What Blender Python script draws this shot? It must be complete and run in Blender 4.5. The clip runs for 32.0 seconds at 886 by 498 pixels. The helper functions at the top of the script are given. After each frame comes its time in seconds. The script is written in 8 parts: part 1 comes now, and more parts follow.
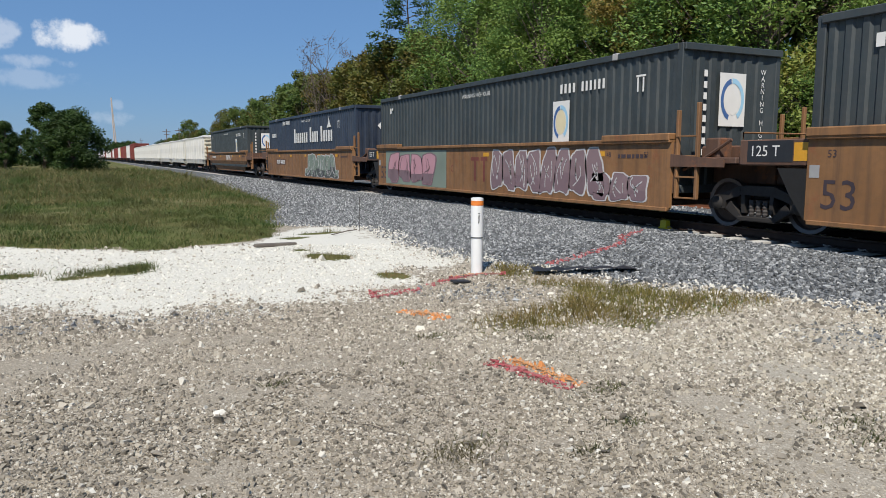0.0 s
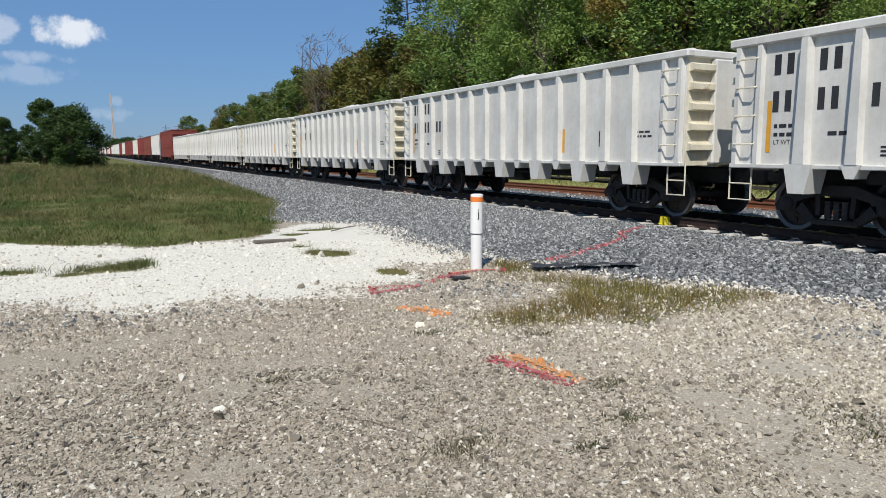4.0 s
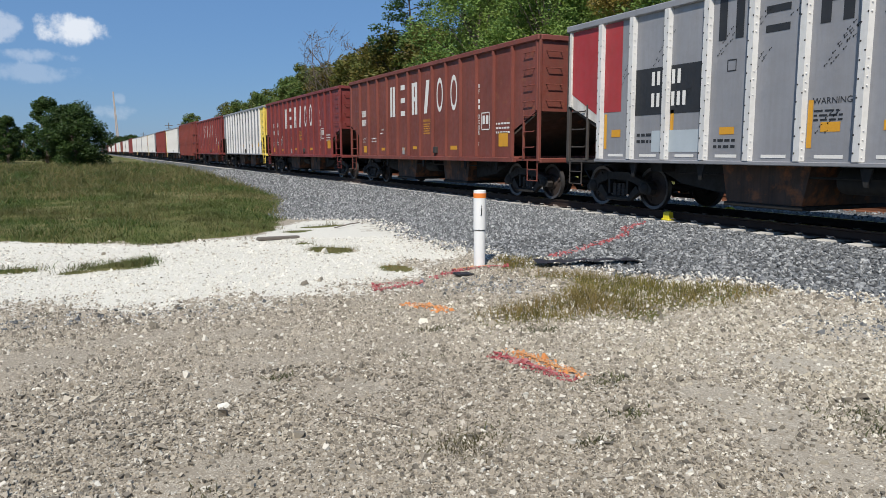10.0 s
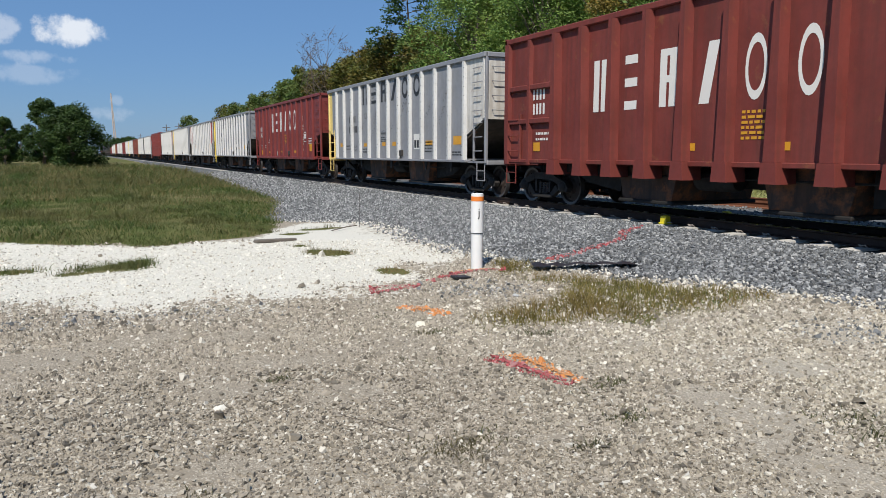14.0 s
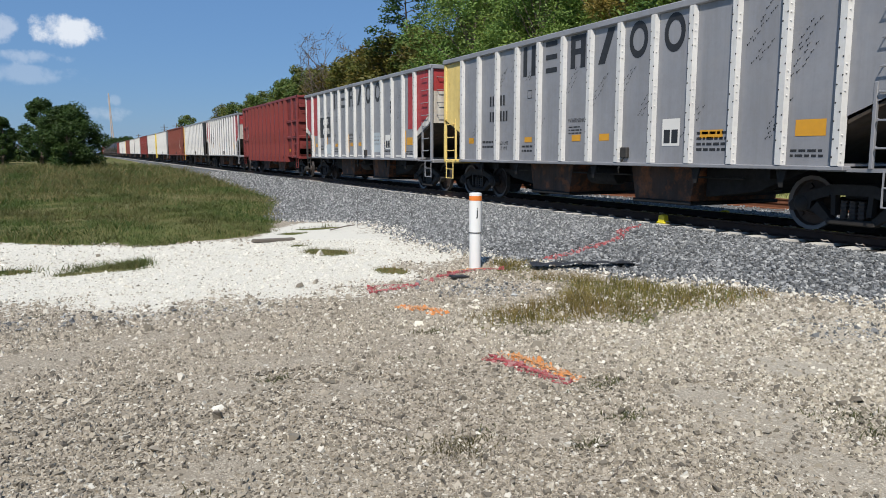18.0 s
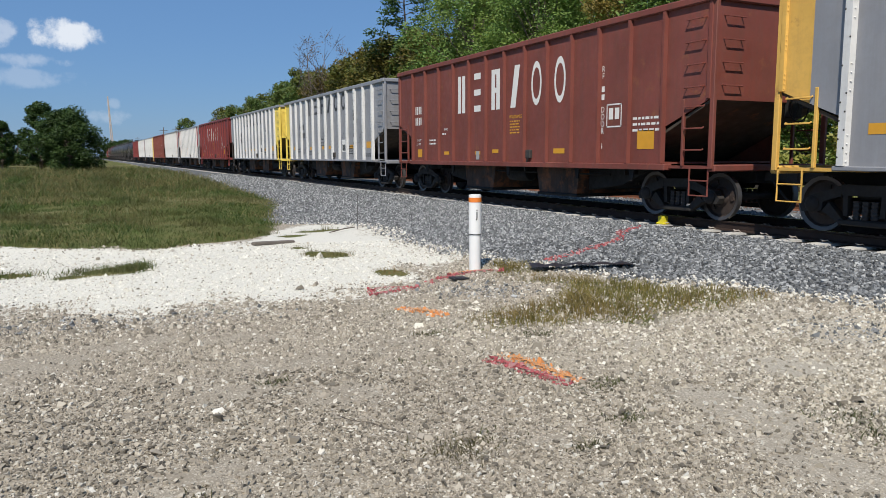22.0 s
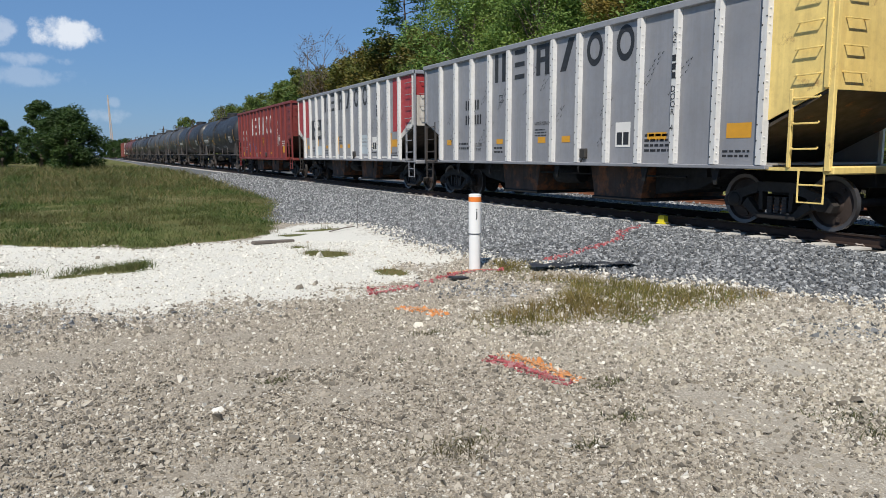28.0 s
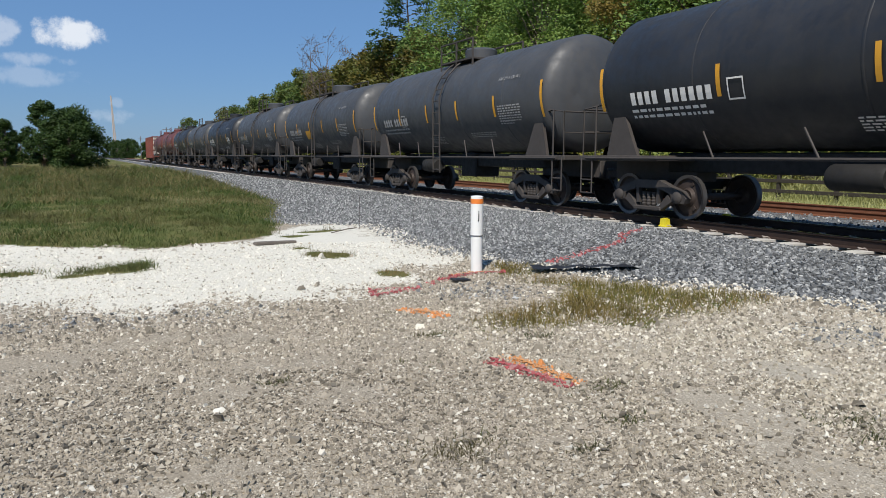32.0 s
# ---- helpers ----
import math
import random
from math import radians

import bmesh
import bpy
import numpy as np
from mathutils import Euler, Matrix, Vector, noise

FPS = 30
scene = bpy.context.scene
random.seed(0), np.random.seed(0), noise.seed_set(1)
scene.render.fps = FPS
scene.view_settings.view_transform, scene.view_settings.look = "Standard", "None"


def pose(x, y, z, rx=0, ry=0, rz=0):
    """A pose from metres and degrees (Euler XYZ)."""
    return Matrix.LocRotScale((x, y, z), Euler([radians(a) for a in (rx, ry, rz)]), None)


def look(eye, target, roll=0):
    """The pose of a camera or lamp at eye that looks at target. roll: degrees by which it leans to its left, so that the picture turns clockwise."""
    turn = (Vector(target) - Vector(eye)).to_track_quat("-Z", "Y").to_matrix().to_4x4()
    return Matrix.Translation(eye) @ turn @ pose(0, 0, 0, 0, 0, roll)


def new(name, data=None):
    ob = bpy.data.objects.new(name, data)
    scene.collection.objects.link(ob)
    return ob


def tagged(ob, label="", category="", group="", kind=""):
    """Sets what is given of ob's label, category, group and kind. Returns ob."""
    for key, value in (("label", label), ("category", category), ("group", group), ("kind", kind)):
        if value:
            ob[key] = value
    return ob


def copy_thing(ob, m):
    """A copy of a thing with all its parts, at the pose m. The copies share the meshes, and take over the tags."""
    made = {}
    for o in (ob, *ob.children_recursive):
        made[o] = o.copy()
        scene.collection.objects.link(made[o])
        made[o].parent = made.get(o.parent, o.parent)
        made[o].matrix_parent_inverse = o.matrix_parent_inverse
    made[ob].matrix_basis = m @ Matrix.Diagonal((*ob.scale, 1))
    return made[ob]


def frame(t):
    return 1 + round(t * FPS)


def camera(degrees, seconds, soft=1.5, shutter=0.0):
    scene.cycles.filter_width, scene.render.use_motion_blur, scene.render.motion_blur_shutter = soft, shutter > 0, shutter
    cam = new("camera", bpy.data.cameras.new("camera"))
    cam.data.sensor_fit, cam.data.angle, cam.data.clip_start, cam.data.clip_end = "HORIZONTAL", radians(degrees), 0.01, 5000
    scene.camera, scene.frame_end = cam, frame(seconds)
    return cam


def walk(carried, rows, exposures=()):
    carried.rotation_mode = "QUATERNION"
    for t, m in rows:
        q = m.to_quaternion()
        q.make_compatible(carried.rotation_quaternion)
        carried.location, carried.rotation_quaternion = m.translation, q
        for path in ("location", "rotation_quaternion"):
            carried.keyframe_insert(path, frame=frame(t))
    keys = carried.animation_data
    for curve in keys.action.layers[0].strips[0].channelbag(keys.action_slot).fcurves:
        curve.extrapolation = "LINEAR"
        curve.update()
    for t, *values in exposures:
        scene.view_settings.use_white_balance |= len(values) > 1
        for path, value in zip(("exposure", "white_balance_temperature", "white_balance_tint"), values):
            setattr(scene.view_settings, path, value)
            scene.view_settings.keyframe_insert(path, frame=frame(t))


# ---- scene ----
# camera: it stands at the roadside and only sways a little in its turn (yaw from the track's line, pitch, roll)
EYE_Z = 1.6
DC = 11.86          # track centre line, across
ZR = 0.325          # rail top
SPEED = 19.2        # metres a second, towards the viewer
CLIP = 32.0
TURNS = [
    (0, 25.859, -7.015, 0.157),
    (0.5, 25.815, -7.070, 0.109),
    (1, 25.785, -7.134, 0.092),
    (1.5, 25.786, -7.205, 0.096),
    (2, 25.810, -7.264, 0.112),
    (2.5, 25.845, -7.294, 0.137),
    (3, 25.884, -7.299, 0.156),
    (3.5, 25.904, -7.294, 0.162),
    (5.5, 25.743, -7.395, 0.059),
    (6, 25.699, -7.434, 0.005),
    (6.5, 25.653, -7.462, -0.046),
    (7, 25.610, -7.482, -0.094),
    (7.5, 25.583, -7.505, -0.121),
    (8, 25.583, -7.537, -0.137),
    (8.5, 25.594, -7.571, -0.156),
    (9, 25.603, -7.588, -0.152),
    (9.5, 25.615, -7.587, -0.131),
    (10, 25.643, -7.583, -0.105),
    (10.5, 25.688, -7.584, -0.068),
    (11, 25.735, -7.592, -0.027),
    (11.5, 25.767, -7.598, 0.019),
    (12, 25.789, -7.582, 0.064),
    (12.5, 25.802, -7.535, 0.079),
    (13, 25.808, -7.471, 0.080),
    (13.5, 25.821, -7.401, 0.098),
    (14, 25.852, -7.347, 0.136),
    (14.5, 25.899, -7.322, 0.198),
    (16.5, 25.960, -7.351, 0.219),
    (17, 25.990, -7.340, 0.188),
    (17.5, 25.998, -7.354, 0.134),
    (18, 25.989, -7.389, 0.079),
    (18.5, 25.974, -7.416, 0.042),
    (19, 25.961, -7.427, 0.002),
    (19.5, 25.970, -7.409, -0.047),
    (20, 26.013, -7.362, -0.088),
    (20.5, 26.057, -7.320, -0.122),
    (21, 26.065, -7.298, -0.159),
    (21.5, 26.045, -7.277, -0.178),
    (22, 26.003, -7.248, -0.183),
    (22.5, 25.950, -7.217, -0.176),
    (23, 25.921, -7.186, -0.119),
    (23.5, 25.940, -7.173, -0.054),
    (24, 25.995, -7.178, -0.019),
    (24.5, 26.058, -7.184, 0.002),
    (25, 26.117, -7.183, 0.025),
    (25.5, 26.167, -7.176, 0.056),
    (27.5, 26.071, -7.266, -0.054),
    (28, 26.019, -7.296, -0.081),
    (28.5, 25.959, -7.312, -0.099),
    (29, 25.900, -7.310, -0.097),
    (29.5, 25.862, -7.287, -0.066),
    (30, 25.845, -7.241, -0.004),
    (30.5, 25.844, -7.186, 0.079),
    (31, 25.852, -7.147, 0.147),
    (31.5, 25.865, -7.141, 0.183),
    (32, 25.875, -7.157, 0.188),
]
cam = camera(61.8, CLIP, soft=0.6, shutter=0.0)
walk(cam, [(t, pose(0, 0, EYE_Z, 90 + p, 0, -y) @ pose(0, 0, 0, 0, 0, r)) for t, y, p, r in TURNS])

# ---- light ----
SUN_AZ = radians(219.0)     # clockwise from +Y, towards the sun
SUN_EL = radians(50.0)
world = bpy.data.worlds.new("sky_world")
scene.world = world
world.use_nodes = True


def build_sky():
    nt = world.node_tree
    nt.nodes.clear()
    out = nt.nodes.new("ShaderNodeOutputWorld")
    bg = nt.nodes.new("ShaderNodeBackground")
    sky = nt.nodes.new("ShaderNodeTexSky")
    sky.sky_type = "NISHITA"
    sky.sun_disc = False
    sky.sun_elevation = SUN_EL
    sky.sun_rotation = SUN_AZ
    sky.air_density, sky.dust_density, sky.ozone_density = 1.1, 0.15, 3.5
    bg.inputs["Strength"].default_value = SKY_POWER
    way = nt.nodes.new("ShaderNodeTexCoord").outputs["Generated"]
    wisp = nt.nodes.new("ShaderNodeTexNoise")
    wisp.inputs["Scale"].default_value, wisp.inputs["Detail"].default_value, wisp.inputs["Roughness"].default_value = 34.0, 7.0, 0.6
    nt.links.new(way, wisp.inputs["Vector"])

    def calc(op, p, q):
        m = nt.nodes.new("ShaderNodeMath")
        m.operation = op
        for sock, v in zip(m.inputs, (p, q)):
            if isinstance(v, float):
                sock.default_value = v
            else:
                nt.links.new(v, sock)
        return m.outputs[0]

    clear = nt.nodes.new("ShaderNodeMix")
    clear.data_type, clear.blend_type = "RGBA", "MULTIPLY"
    clear.inputs[0].default_value = 1.0
    nt.links.new(sky.outputs[0], clear.inputs[6])
    clear.inputs[7].default_value = (0.80, 1.00, 1.40, 1)
    # an even blue haze over the whole dome
    haze = nt.nodes.new("ShaderNodeMix")
    haze.data_type = "RGBA"
    haze.inputs[0].default_value = 0.5
    nt.links.new(clear.outputs[2], haze.inputs[6])
    haze.inputs[7].default_value = (3.1, 6.4, 11.6, 1)
    color = haze.outputs[2]
    # small fair-weather clouds: bearing and height in degrees, half width and half height, density
    for az, el, rw, rh, dens in ((-0.2, 8.0, 3.3, 1.35, 0.92), (-4.6, 7.9, 2.2, 1.2, 0.45), (-2.4, 6.3, 2.6, 0.6, 0.30), (-2.9, 5.1, 4.0, 0.9, 0.22), (1.9, 2.7, 1.8, 0.7, 0.22), (2.4, 3.6, 0.6, 0.5, 0.18)):
        c = Vector((math.sin(radians(az)) * math.cos(radians(el)), math.cos(radians(az)) * math.cos(radians(el)), math.sin(radians(el))))
        right = Vector((c.y, -c.x, 0)).normalized()
        up = right.cross(c)
        e = None
        for axis, half in ((right, rw), (up, rh)):
            d = nt.nodes.new("ShaderNodeVectorMath")
            d.operation = "DOT_PRODUCT"
            nt.links.new(way, d.inputs[0])
            d.inputs[1].default_value = axis
            k = calc("POWER", calc("ABSOLUTE", calc("MULTIPLY", d.outputs["Value"], 1.0 / math.sin(radians(half))), 0.0), 2.0)
            e = k if e is None else calc("ADD", e, k)
        thick = calc("SUBTRACT", calc("MULTIPLY", wisp.outputs["Fac"], 2.6), calc("ADD", e, 0.75))
        ramp = nt.nodes.new("ShaderNodeMapRange")
        ramp.interpolation_type = "SMOOTHSTEP"
        ramp.inputs["From Min"].default_value, ramp.inputs["From Max"].default_value = -0.15, 0.55
        ramp.inputs["To Max"].default_value = dens
        nt.links.new(thick, ramp.inputs["Value"])
        # only the near half of the sky
        d = nt.nodes.new("ShaderNodeVectorMath")
        d.operation = "DOT_PRODUCT"
        nt.links.new(way, d.inputs[0])
        d.inputs[1].default_value = c
        mix = nt.nodes.new("ShaderNodeMix")
        mix.data_type = "RGBA"
        nt.links.new(calc("MULTIPLY", ramp.outputs[0], calc("GREATER_THAN", d.outputs["Value"], 0.5)), mix.inputs[0])
        nt.links.new(color, mix.inputs[6])
        mix.inputs[7].default_value = (0.72 / SKY_POWER, 0.76 / SKY_POWER, 0.82 / SKY_POWER, 1)
        color = mix.outputs[2]
    nt.links.new(color, bg.inputs["Color"])
    nt.links.new(bg.outputs[0], out.inputs["Surface"])


SKY_POWER = 0.048
build_sky()
sun = new("sun", bpy.data.lights.new("sun", "SUN"))
sun.data.energy = 4.5
sun.data.angle = radians(0.53)
sun.data.color = (1.0, 0.95, 0.87)
sdir = Vector((math.sin(SUN_AZ) * math.cos(SUN_EL), math.cos(SUN_AZ) * math.cos(SUN_EL), math.sin(SUN_EL)))
sun.matrix_world = look(sdir * 50, (0, 0, 0))
scene.view_settings.exposure = 0.20


# ---- materials ----
class NG:
    """A short hand for node materials."""

    def __init__(self, name):
        self.mat = bpy.data.materials.new(name)
        self.mat.use_nodes = True
        self.nt = self.mat.node_tree
        self.bsdf = self.nt.nodes["Principled BSDF"]
        self.geo = None

    def n(self, kind):
        return self.nt.nodes.new(kind)

    def put(self, sock, v):
        if isinstance(v, bpy.types.NodeSocket):
            self.nt.links.new(v, sock)
        else:
            sock.default_value = v

    def coord(self, which="Object"):
        return self.n("ShaderNodeTexCoord").outputs[which]

    def pos(self):
        return self.n("ShaderNodeNewGeometry").outputs["Position"]

    def island(self):
        return self.n("ShaderNodeNewGeometry").outputs["Random Per Island"]

    def rnd(self):
        return self.n("ShaderNodeObjectInfo").outputs["Random"]

    def scale(self, vec, s):
        m = self.n("ShaderNodeMapping")
        self.put(m.inputs["Vector"], vec)
        m.inputs["Scale"].default_value = s
        return m.outputs[0]

    def noise(self, vec, scale, detail=4.0, rough=0.55):
        m = self.n("ShaderNodeTexNoise")
        self.put(m.inputs["Vector"], vec)
        m.inputs["Scale"].default_value = scale
        m.inputs["Detail"].default_value = detail
        m.inputs["Roughness"].default_value = rough
        return m.outputs["Fac"]

    def voro(self, vec, scale, out="Distance"):
        m = self.n("ShaderNodeTexVoronoi")
        self.put(m.inputs["Vector"], vec)
        m.inputs["Scale"].default_value = scale
        return m.outputs[out]

    def ramp(self, fac, stops):
        m = self.n("ShaderNodeValToRGB")
        els = m.color_ramp.elements
        while len(els) < len(stops):
            els.new(0.5)
        for e, (p, c) in zip(els, stops):
            e.position = p
            e.color = (*c, 1) if isinstance(c, tuple) else (c, c, c, 1)
        self.put(m.inputs[0], fac)
        return m.outputs[0]

    def mix(self, fac, a, b, mode="MIX"):
        m = self.n("ShaderNodeMix")
        m.data_type, m.blend_type = "RGBA", mode
        self.put(m.inputs[0], fac)
        self.put(m.inputs[6], (*a, 1) if isinstance(a, tuple) else a)
        self.put(m.inputs[7], (*b, 1) if isinstance(b, tuple) else b)
        return m.outputs[2]

    def math(self, op, a, b=0.0):
        m = self.n("ShaderNodeMath")
        m.operation = op
        self.put(m.inputs[0], a)
        self.put(m.inputs[1], b)
        return m.outputs[0]

    def attr(self, name):
        m = self.n("ShaderNodeAttribute")
        m.attribute_name = name
        return m.outputs["Fac"]

    def bump(self, h, strength=0.3, dist=0.01):
        m = self.n("ShaderNodeBump")
        m.inputs["Strength"].default_value = strength
        m.inputs["Distance"].default_value = dist
        self.put(m.inputs["Height"], h)
        self.nt.links.new(m.outputs[0], self.bsdf.inputs["Normal"])

    def done(self, color, rough=0.6, metal=0.0, spec=0.5):
        self.put(self.bsdf.inputs["Base Color"], (*color, 1) if isinstance(color, tuple) else color)
        self.put(self.bsdf.inputs["Roughness"], rough)
        self.put(self.bsdf.inputs["Metallic"], metal)
        self.bsdf.inputs["Specular IOR Level"].default_value = spec
        return self.mat


def paint(name, col, rough=0.45, dirt=0.35, dirtcol=(0.10, 0.08, 0.06), rust=0.0, metal=0.0, fade=0.12, bump=0.05):
    """Weathered paint: mottled, with vertical streaks of dirt, rust spots and slight dents."""
    g = NG(name)
    v = g.coord()
    c2 = tuple(min(1.0, x * (1 + fade) + fade * 0.06) for x in col)
    c3 = tuple(x * (1 - fade) for x in col)
    base = g.mix(g.ramp(g.noise(v, 0.7, 5), [(0.35, 0.0), (0.65, 1.0)]), c3, c2)
    base = g.mix(g.math("MULTIPLY", g.ramp(g.noise(v, 9.0, 6, 0.7), [(0.45, 0.0), (0.75, 1.0)]), 0.25), base, dirtcol)
    streak = g.ramp(g.noise(g.scale(v, (5.0, 7.0, 0.35)), 1.0, 6, 0.65), [(0.44, 0.0), (0.74, 1.0)])
    base = g.mix(g.math("MULTIPLY", streak, dirt), base, dirtcol)
    if rust > 0:
        spots = g.ramp(g.noise(v, 2.2, 8, 0.7), [(0.62 - rust * 0.2, 0.0), (0.70 - rust * 0.15, 1.0)])
        rc = g.mix(g.noise(v, 25.0, 3), (0.16, 0.055, 0.02), (0.30, 0.12, 0.05))
        base = g.mix(g.math("MULTIPLY", spots, min(1.0, 0.5 + rust)), base, rc)
    ro = g.ramp(g.noise(v, 4.0, 5), [(0.3, rough - 0.1), (0.7, min(1.0, rough + 0.2))])
    g.bump(g.noise(v, 2.5, 3), bump, 0.05)
    return g.done(base, ro, metal)


def plain(name, col, rough=0.6, metal=0.0, var=0.15, scale=6.0):
    g = NG(name)
    v = g.coord()
    a = tuple(x * (1 - var) for x in col)
    b = tuple(min(1, x * (1 + var)) for x in col)
    g.bump(g.noise(v, scale * 6, 4), 0.15, 0.01)
    return g.done(g.mix(g.noise(v, scale, 6, 0.6), a, b), g.ramp(g.noise(v, scale * 2, 3), [(0.3, max(0, rough - 0.12)), (0.7, min(1, rough + 0.12))]), metal)


M = {}
M["white_paint"] = paint("white_car_paint", (0.585, 0.5785, 0.546), 0.5, 0.25, (0.34, 0.31, 0.25), 0.0)
M["cream_paint"] = paint("cream_end_paint", (0.624, 0.588, 0.468), 0.55, 0.45, (0.32, 0.24, 0.14), 0.05)
M["silver"] = paint("aluminium_sheet", (0.297, 0.297, 0.3102), 0.45, 0.35, (0.22, 0.21, 0.20), 0.0, 0.25, 0.08)
M["silver_rib"] = paint("aluminium_rib", (0.648, 0.6372, 0.6102), 0.42, 0.3, (0.36, 0.34, 0.31), 0.0, 0.08, 0.06)
M["white_old"] = paint("stained_white_paint", (0.6, 0.576, 0.528), 0.5, 0.6, (0.25, 0.20, 0.15), 0.05)
M["stained_silver"] = paint("rust_stained_aluminium_sheet", (0.403, 0.39, 0.377), 0.5, 0.55, (0.20, 0.13, 0.08), 0.12, 0.1, 0.12)
M["maroon"] = paint("maroon_paint", (0.1875, 0.02687, 0.02312), 0.5, 0.35, (0.09, 0.045, 0.035), 0.0)
M["maroon_dull"] = paint("dull_oxide_red_paint", (0.174, 0.0282, 0.0198), 0.65, 0.5, (0.050, 0.022, 0.016), 0.1)
M["brown_red"] = paint("brown_red_paint", (0.18, 0.0432, 0.0288), 0.58, 0.4, (0.09, 0.05, 0.035), 0.1)
M["bright_red"] = paint("faded_red_panel", (0.37, 0.030, 0.034), 0.5, 0.25, (0.18, 0.07, 0.055))
M["yellow"] = paint("yellow_end_paint", (0.80, 0.60, 0.105), 0.5, 0.22, (0.34, 0.20, 0.07), 0.05)
M["pale_yellow"] = paint("pale_yellow_paint", (0.80, 0.60, 0.20), 0.5, 0.3, (0.34, 0.21, 0.08), 0.1)
M["orange_yellow"] = paint("orange_yellow_paint", (0.667, 0.391, 0.0805), 0.5, 0.25, (0.28, 0.16, 0.06), 0.05)
M["black_paint"] = paint("black_end_paint", (0.022, 0.023, 0.026), 0.5, 0.4, (0.08, 0.07, 0.06), 0.1)
M["well_brown"] = paint("orange_brown_well_paint", (0.247, 0.1196, 0.0442), 0.6, 0.7, (0.075, 0.045, 0.028), 0.25)
M["well_dark"] = paint("grimy_brown_steel", (0.12, 0.06, 0.036), 0.7, 0.6, (0.04, 0.03, 0.025), 0.3)
M["box_grey"] = paint("dark_grey_container_paint", (0.0312, 0.0408, 0.0432), 0.5, 0.2, (0.10, 0.09, 0.08), 0.0)
M["box_navy"] = paint("navy_container_paint", (0.02, 0.03, 0.0525), 0.4, 0.25, (0.09, 0.09, 0.08), 0.0)
M["tank_black"] = paint("black_tank_paint", (0.01495, 0.0161, 0.01955), 0.46, 0.3, (0.040, 0.036, 0.032), 0.0)
M["tank_grey"] = paint("faded_grey_tank_paint", (0.0484, 0.0517, 0.0572), 0.5, 0.35, (0.07, 0.062, 0.055), 0.0)
M["tank_maroon"] = paint("maroon_tank_paint", (0.115, 0.032, 0.030), 0.55, 0.4, (0.06, 0.04, 0.035), 0.1)
M["under"] = plain("grimy_black_underframe", (0.012, 0.011, 0.010), 0.8, 0.0, 0.5, 4.0)
M["truck"] = plain("dusty_truck_steel", (0.026, 0.022, 0.019), 0.75, 0.1, 0.45, 7.0)
M["tank_steel"] = plain("dusty_brown_grey_steel", (0.055, 0.047, 0.042), 0.75, 0.1, 0.4, 5.0)
M["chute"] = paint("rusty_chute_steel", (0.085, 0.047, 0.030), 0.75, 0.75, (0.024, 0.020, 0.017), 0.65)
# grime, plus the shade below the overhanging car ends mixed into the base colour
M["slope_shade_dirt"] = paint("grimy_shaded_slope_sheet", (0.060, 0.045, 0.030), 0.8, 0.7, (0.025, 0.020, 0.017), 0.2)
M["wheel"] = plain("rusty_wheel_plate", (0.050, 0.036, 0.030), 0.7, 0.3, 0.4, 6.0)
M["tread"] = plain("worn_wheel_rim", (0.13, 0.12, 0.115), 0.45, 0.7, 0.2, 8.0)
M["letter_white"] = plain("white_lettering", (0.713, 0.69, 0.644), 0.6, 0.0, 0.08, 4.0)
M["letter_black"] = plain("black_lettering", (0.020, 0.021, 0.024), 0.55, 0.0, 0.3, 4.0)
M["ochre"] = plain("ochre_reflector", (0.616, 0.297, 0.022), 0.5, 0.0, 0.15, 8.0)
M["grey_mark"] = plain("grey_data_lettering", (0.22, 0.22, 0.22), 0.6, 0.0, 0.2, 4.0)
M["pale_mark"] = plain("faded_pale_lettering", (0.34, 0.33, 0.32), 0.6, 0.0, 0.2, 4.0)
M["sky_blue"] = plain("pale_blue_panel", (0.4125, 0.4625, 0.4875), 0.5, 0.0, 0.12, 3.0)
M["logo_blue"] = plain("logo_blue", (0.06, 0.13, 0.30), 0.5, 0.0, 0.1, 3.0)
M["logo_cyan"] = plain("logo_light_blue", (0.33, 0.55, 0.70), 0.5, 0.0, 0.1, 3.0)
M["logo_cream"] = plain("logo_cream", (0.70, 0.60, 0.38), 0.5, 0.0, 0.1, 3.0)
M["blue_tag"] = plain("faded_blue_spray", (0.10, 0.15, 0.36), 0.6, 0.0, 0.3, 5.0)
M["gr_pink"] = plain("pink_spray_paint", (0.48, 0.25, 0.28), 0.6, 0.0, 0.25, 2.0)
M["gr_mauve"] = plain("mauve_spray_paint", (0.20, 0.13, 0.14), 0.6, 0.0, 0.35, 1.5)
M["gr_lilac"] = plain("mauve_brown_spray_paint", (0.23, 0.155, 0.16), 0.6, 0.0, 0.3, 1.5)
M["gr_green"] = plain("grey_green_spray_paint", (0.20, 0.24, 0.19), 0.6, 0.0, 0.3, 1.5)
M["gr_slate"] = plain("slate_spray_paint", (0.075, 0.080, 0.072), 0.6, 0.0, 0.3, 2.0)
M["gr_dark"] = plain("dark_spray_outline", (0.05, 0.035, 0.04), 0.6, 0.0, 0.3, 2.0)
M["gr_pale"] = plain("whitish_spray_paint", (0.55, 0.52, 0.50), 0.6, 0.0, 0.25, 2.0)
M["rail"] = plain("rusty_rail_steel", (0.040, 0.024, 0.018), 0.7, 0.4, 0.35, 5.0)
M["railtop"] = plain("polished_rail_head", (0.38, 0.37, 0.36), 0.3, 0.95, 0.1, 4.0)
M["rail_rust"] = plain("bright_rust_siding_rail", (0.17, 0.065, 0.032), 0.8, 0.1, 0.3, 5.0)
M["tie"] = plain("weathered_concrete_tie", (0.50, 0.48, 0.44), 0.9, 0.0, 0.2, 8.0)
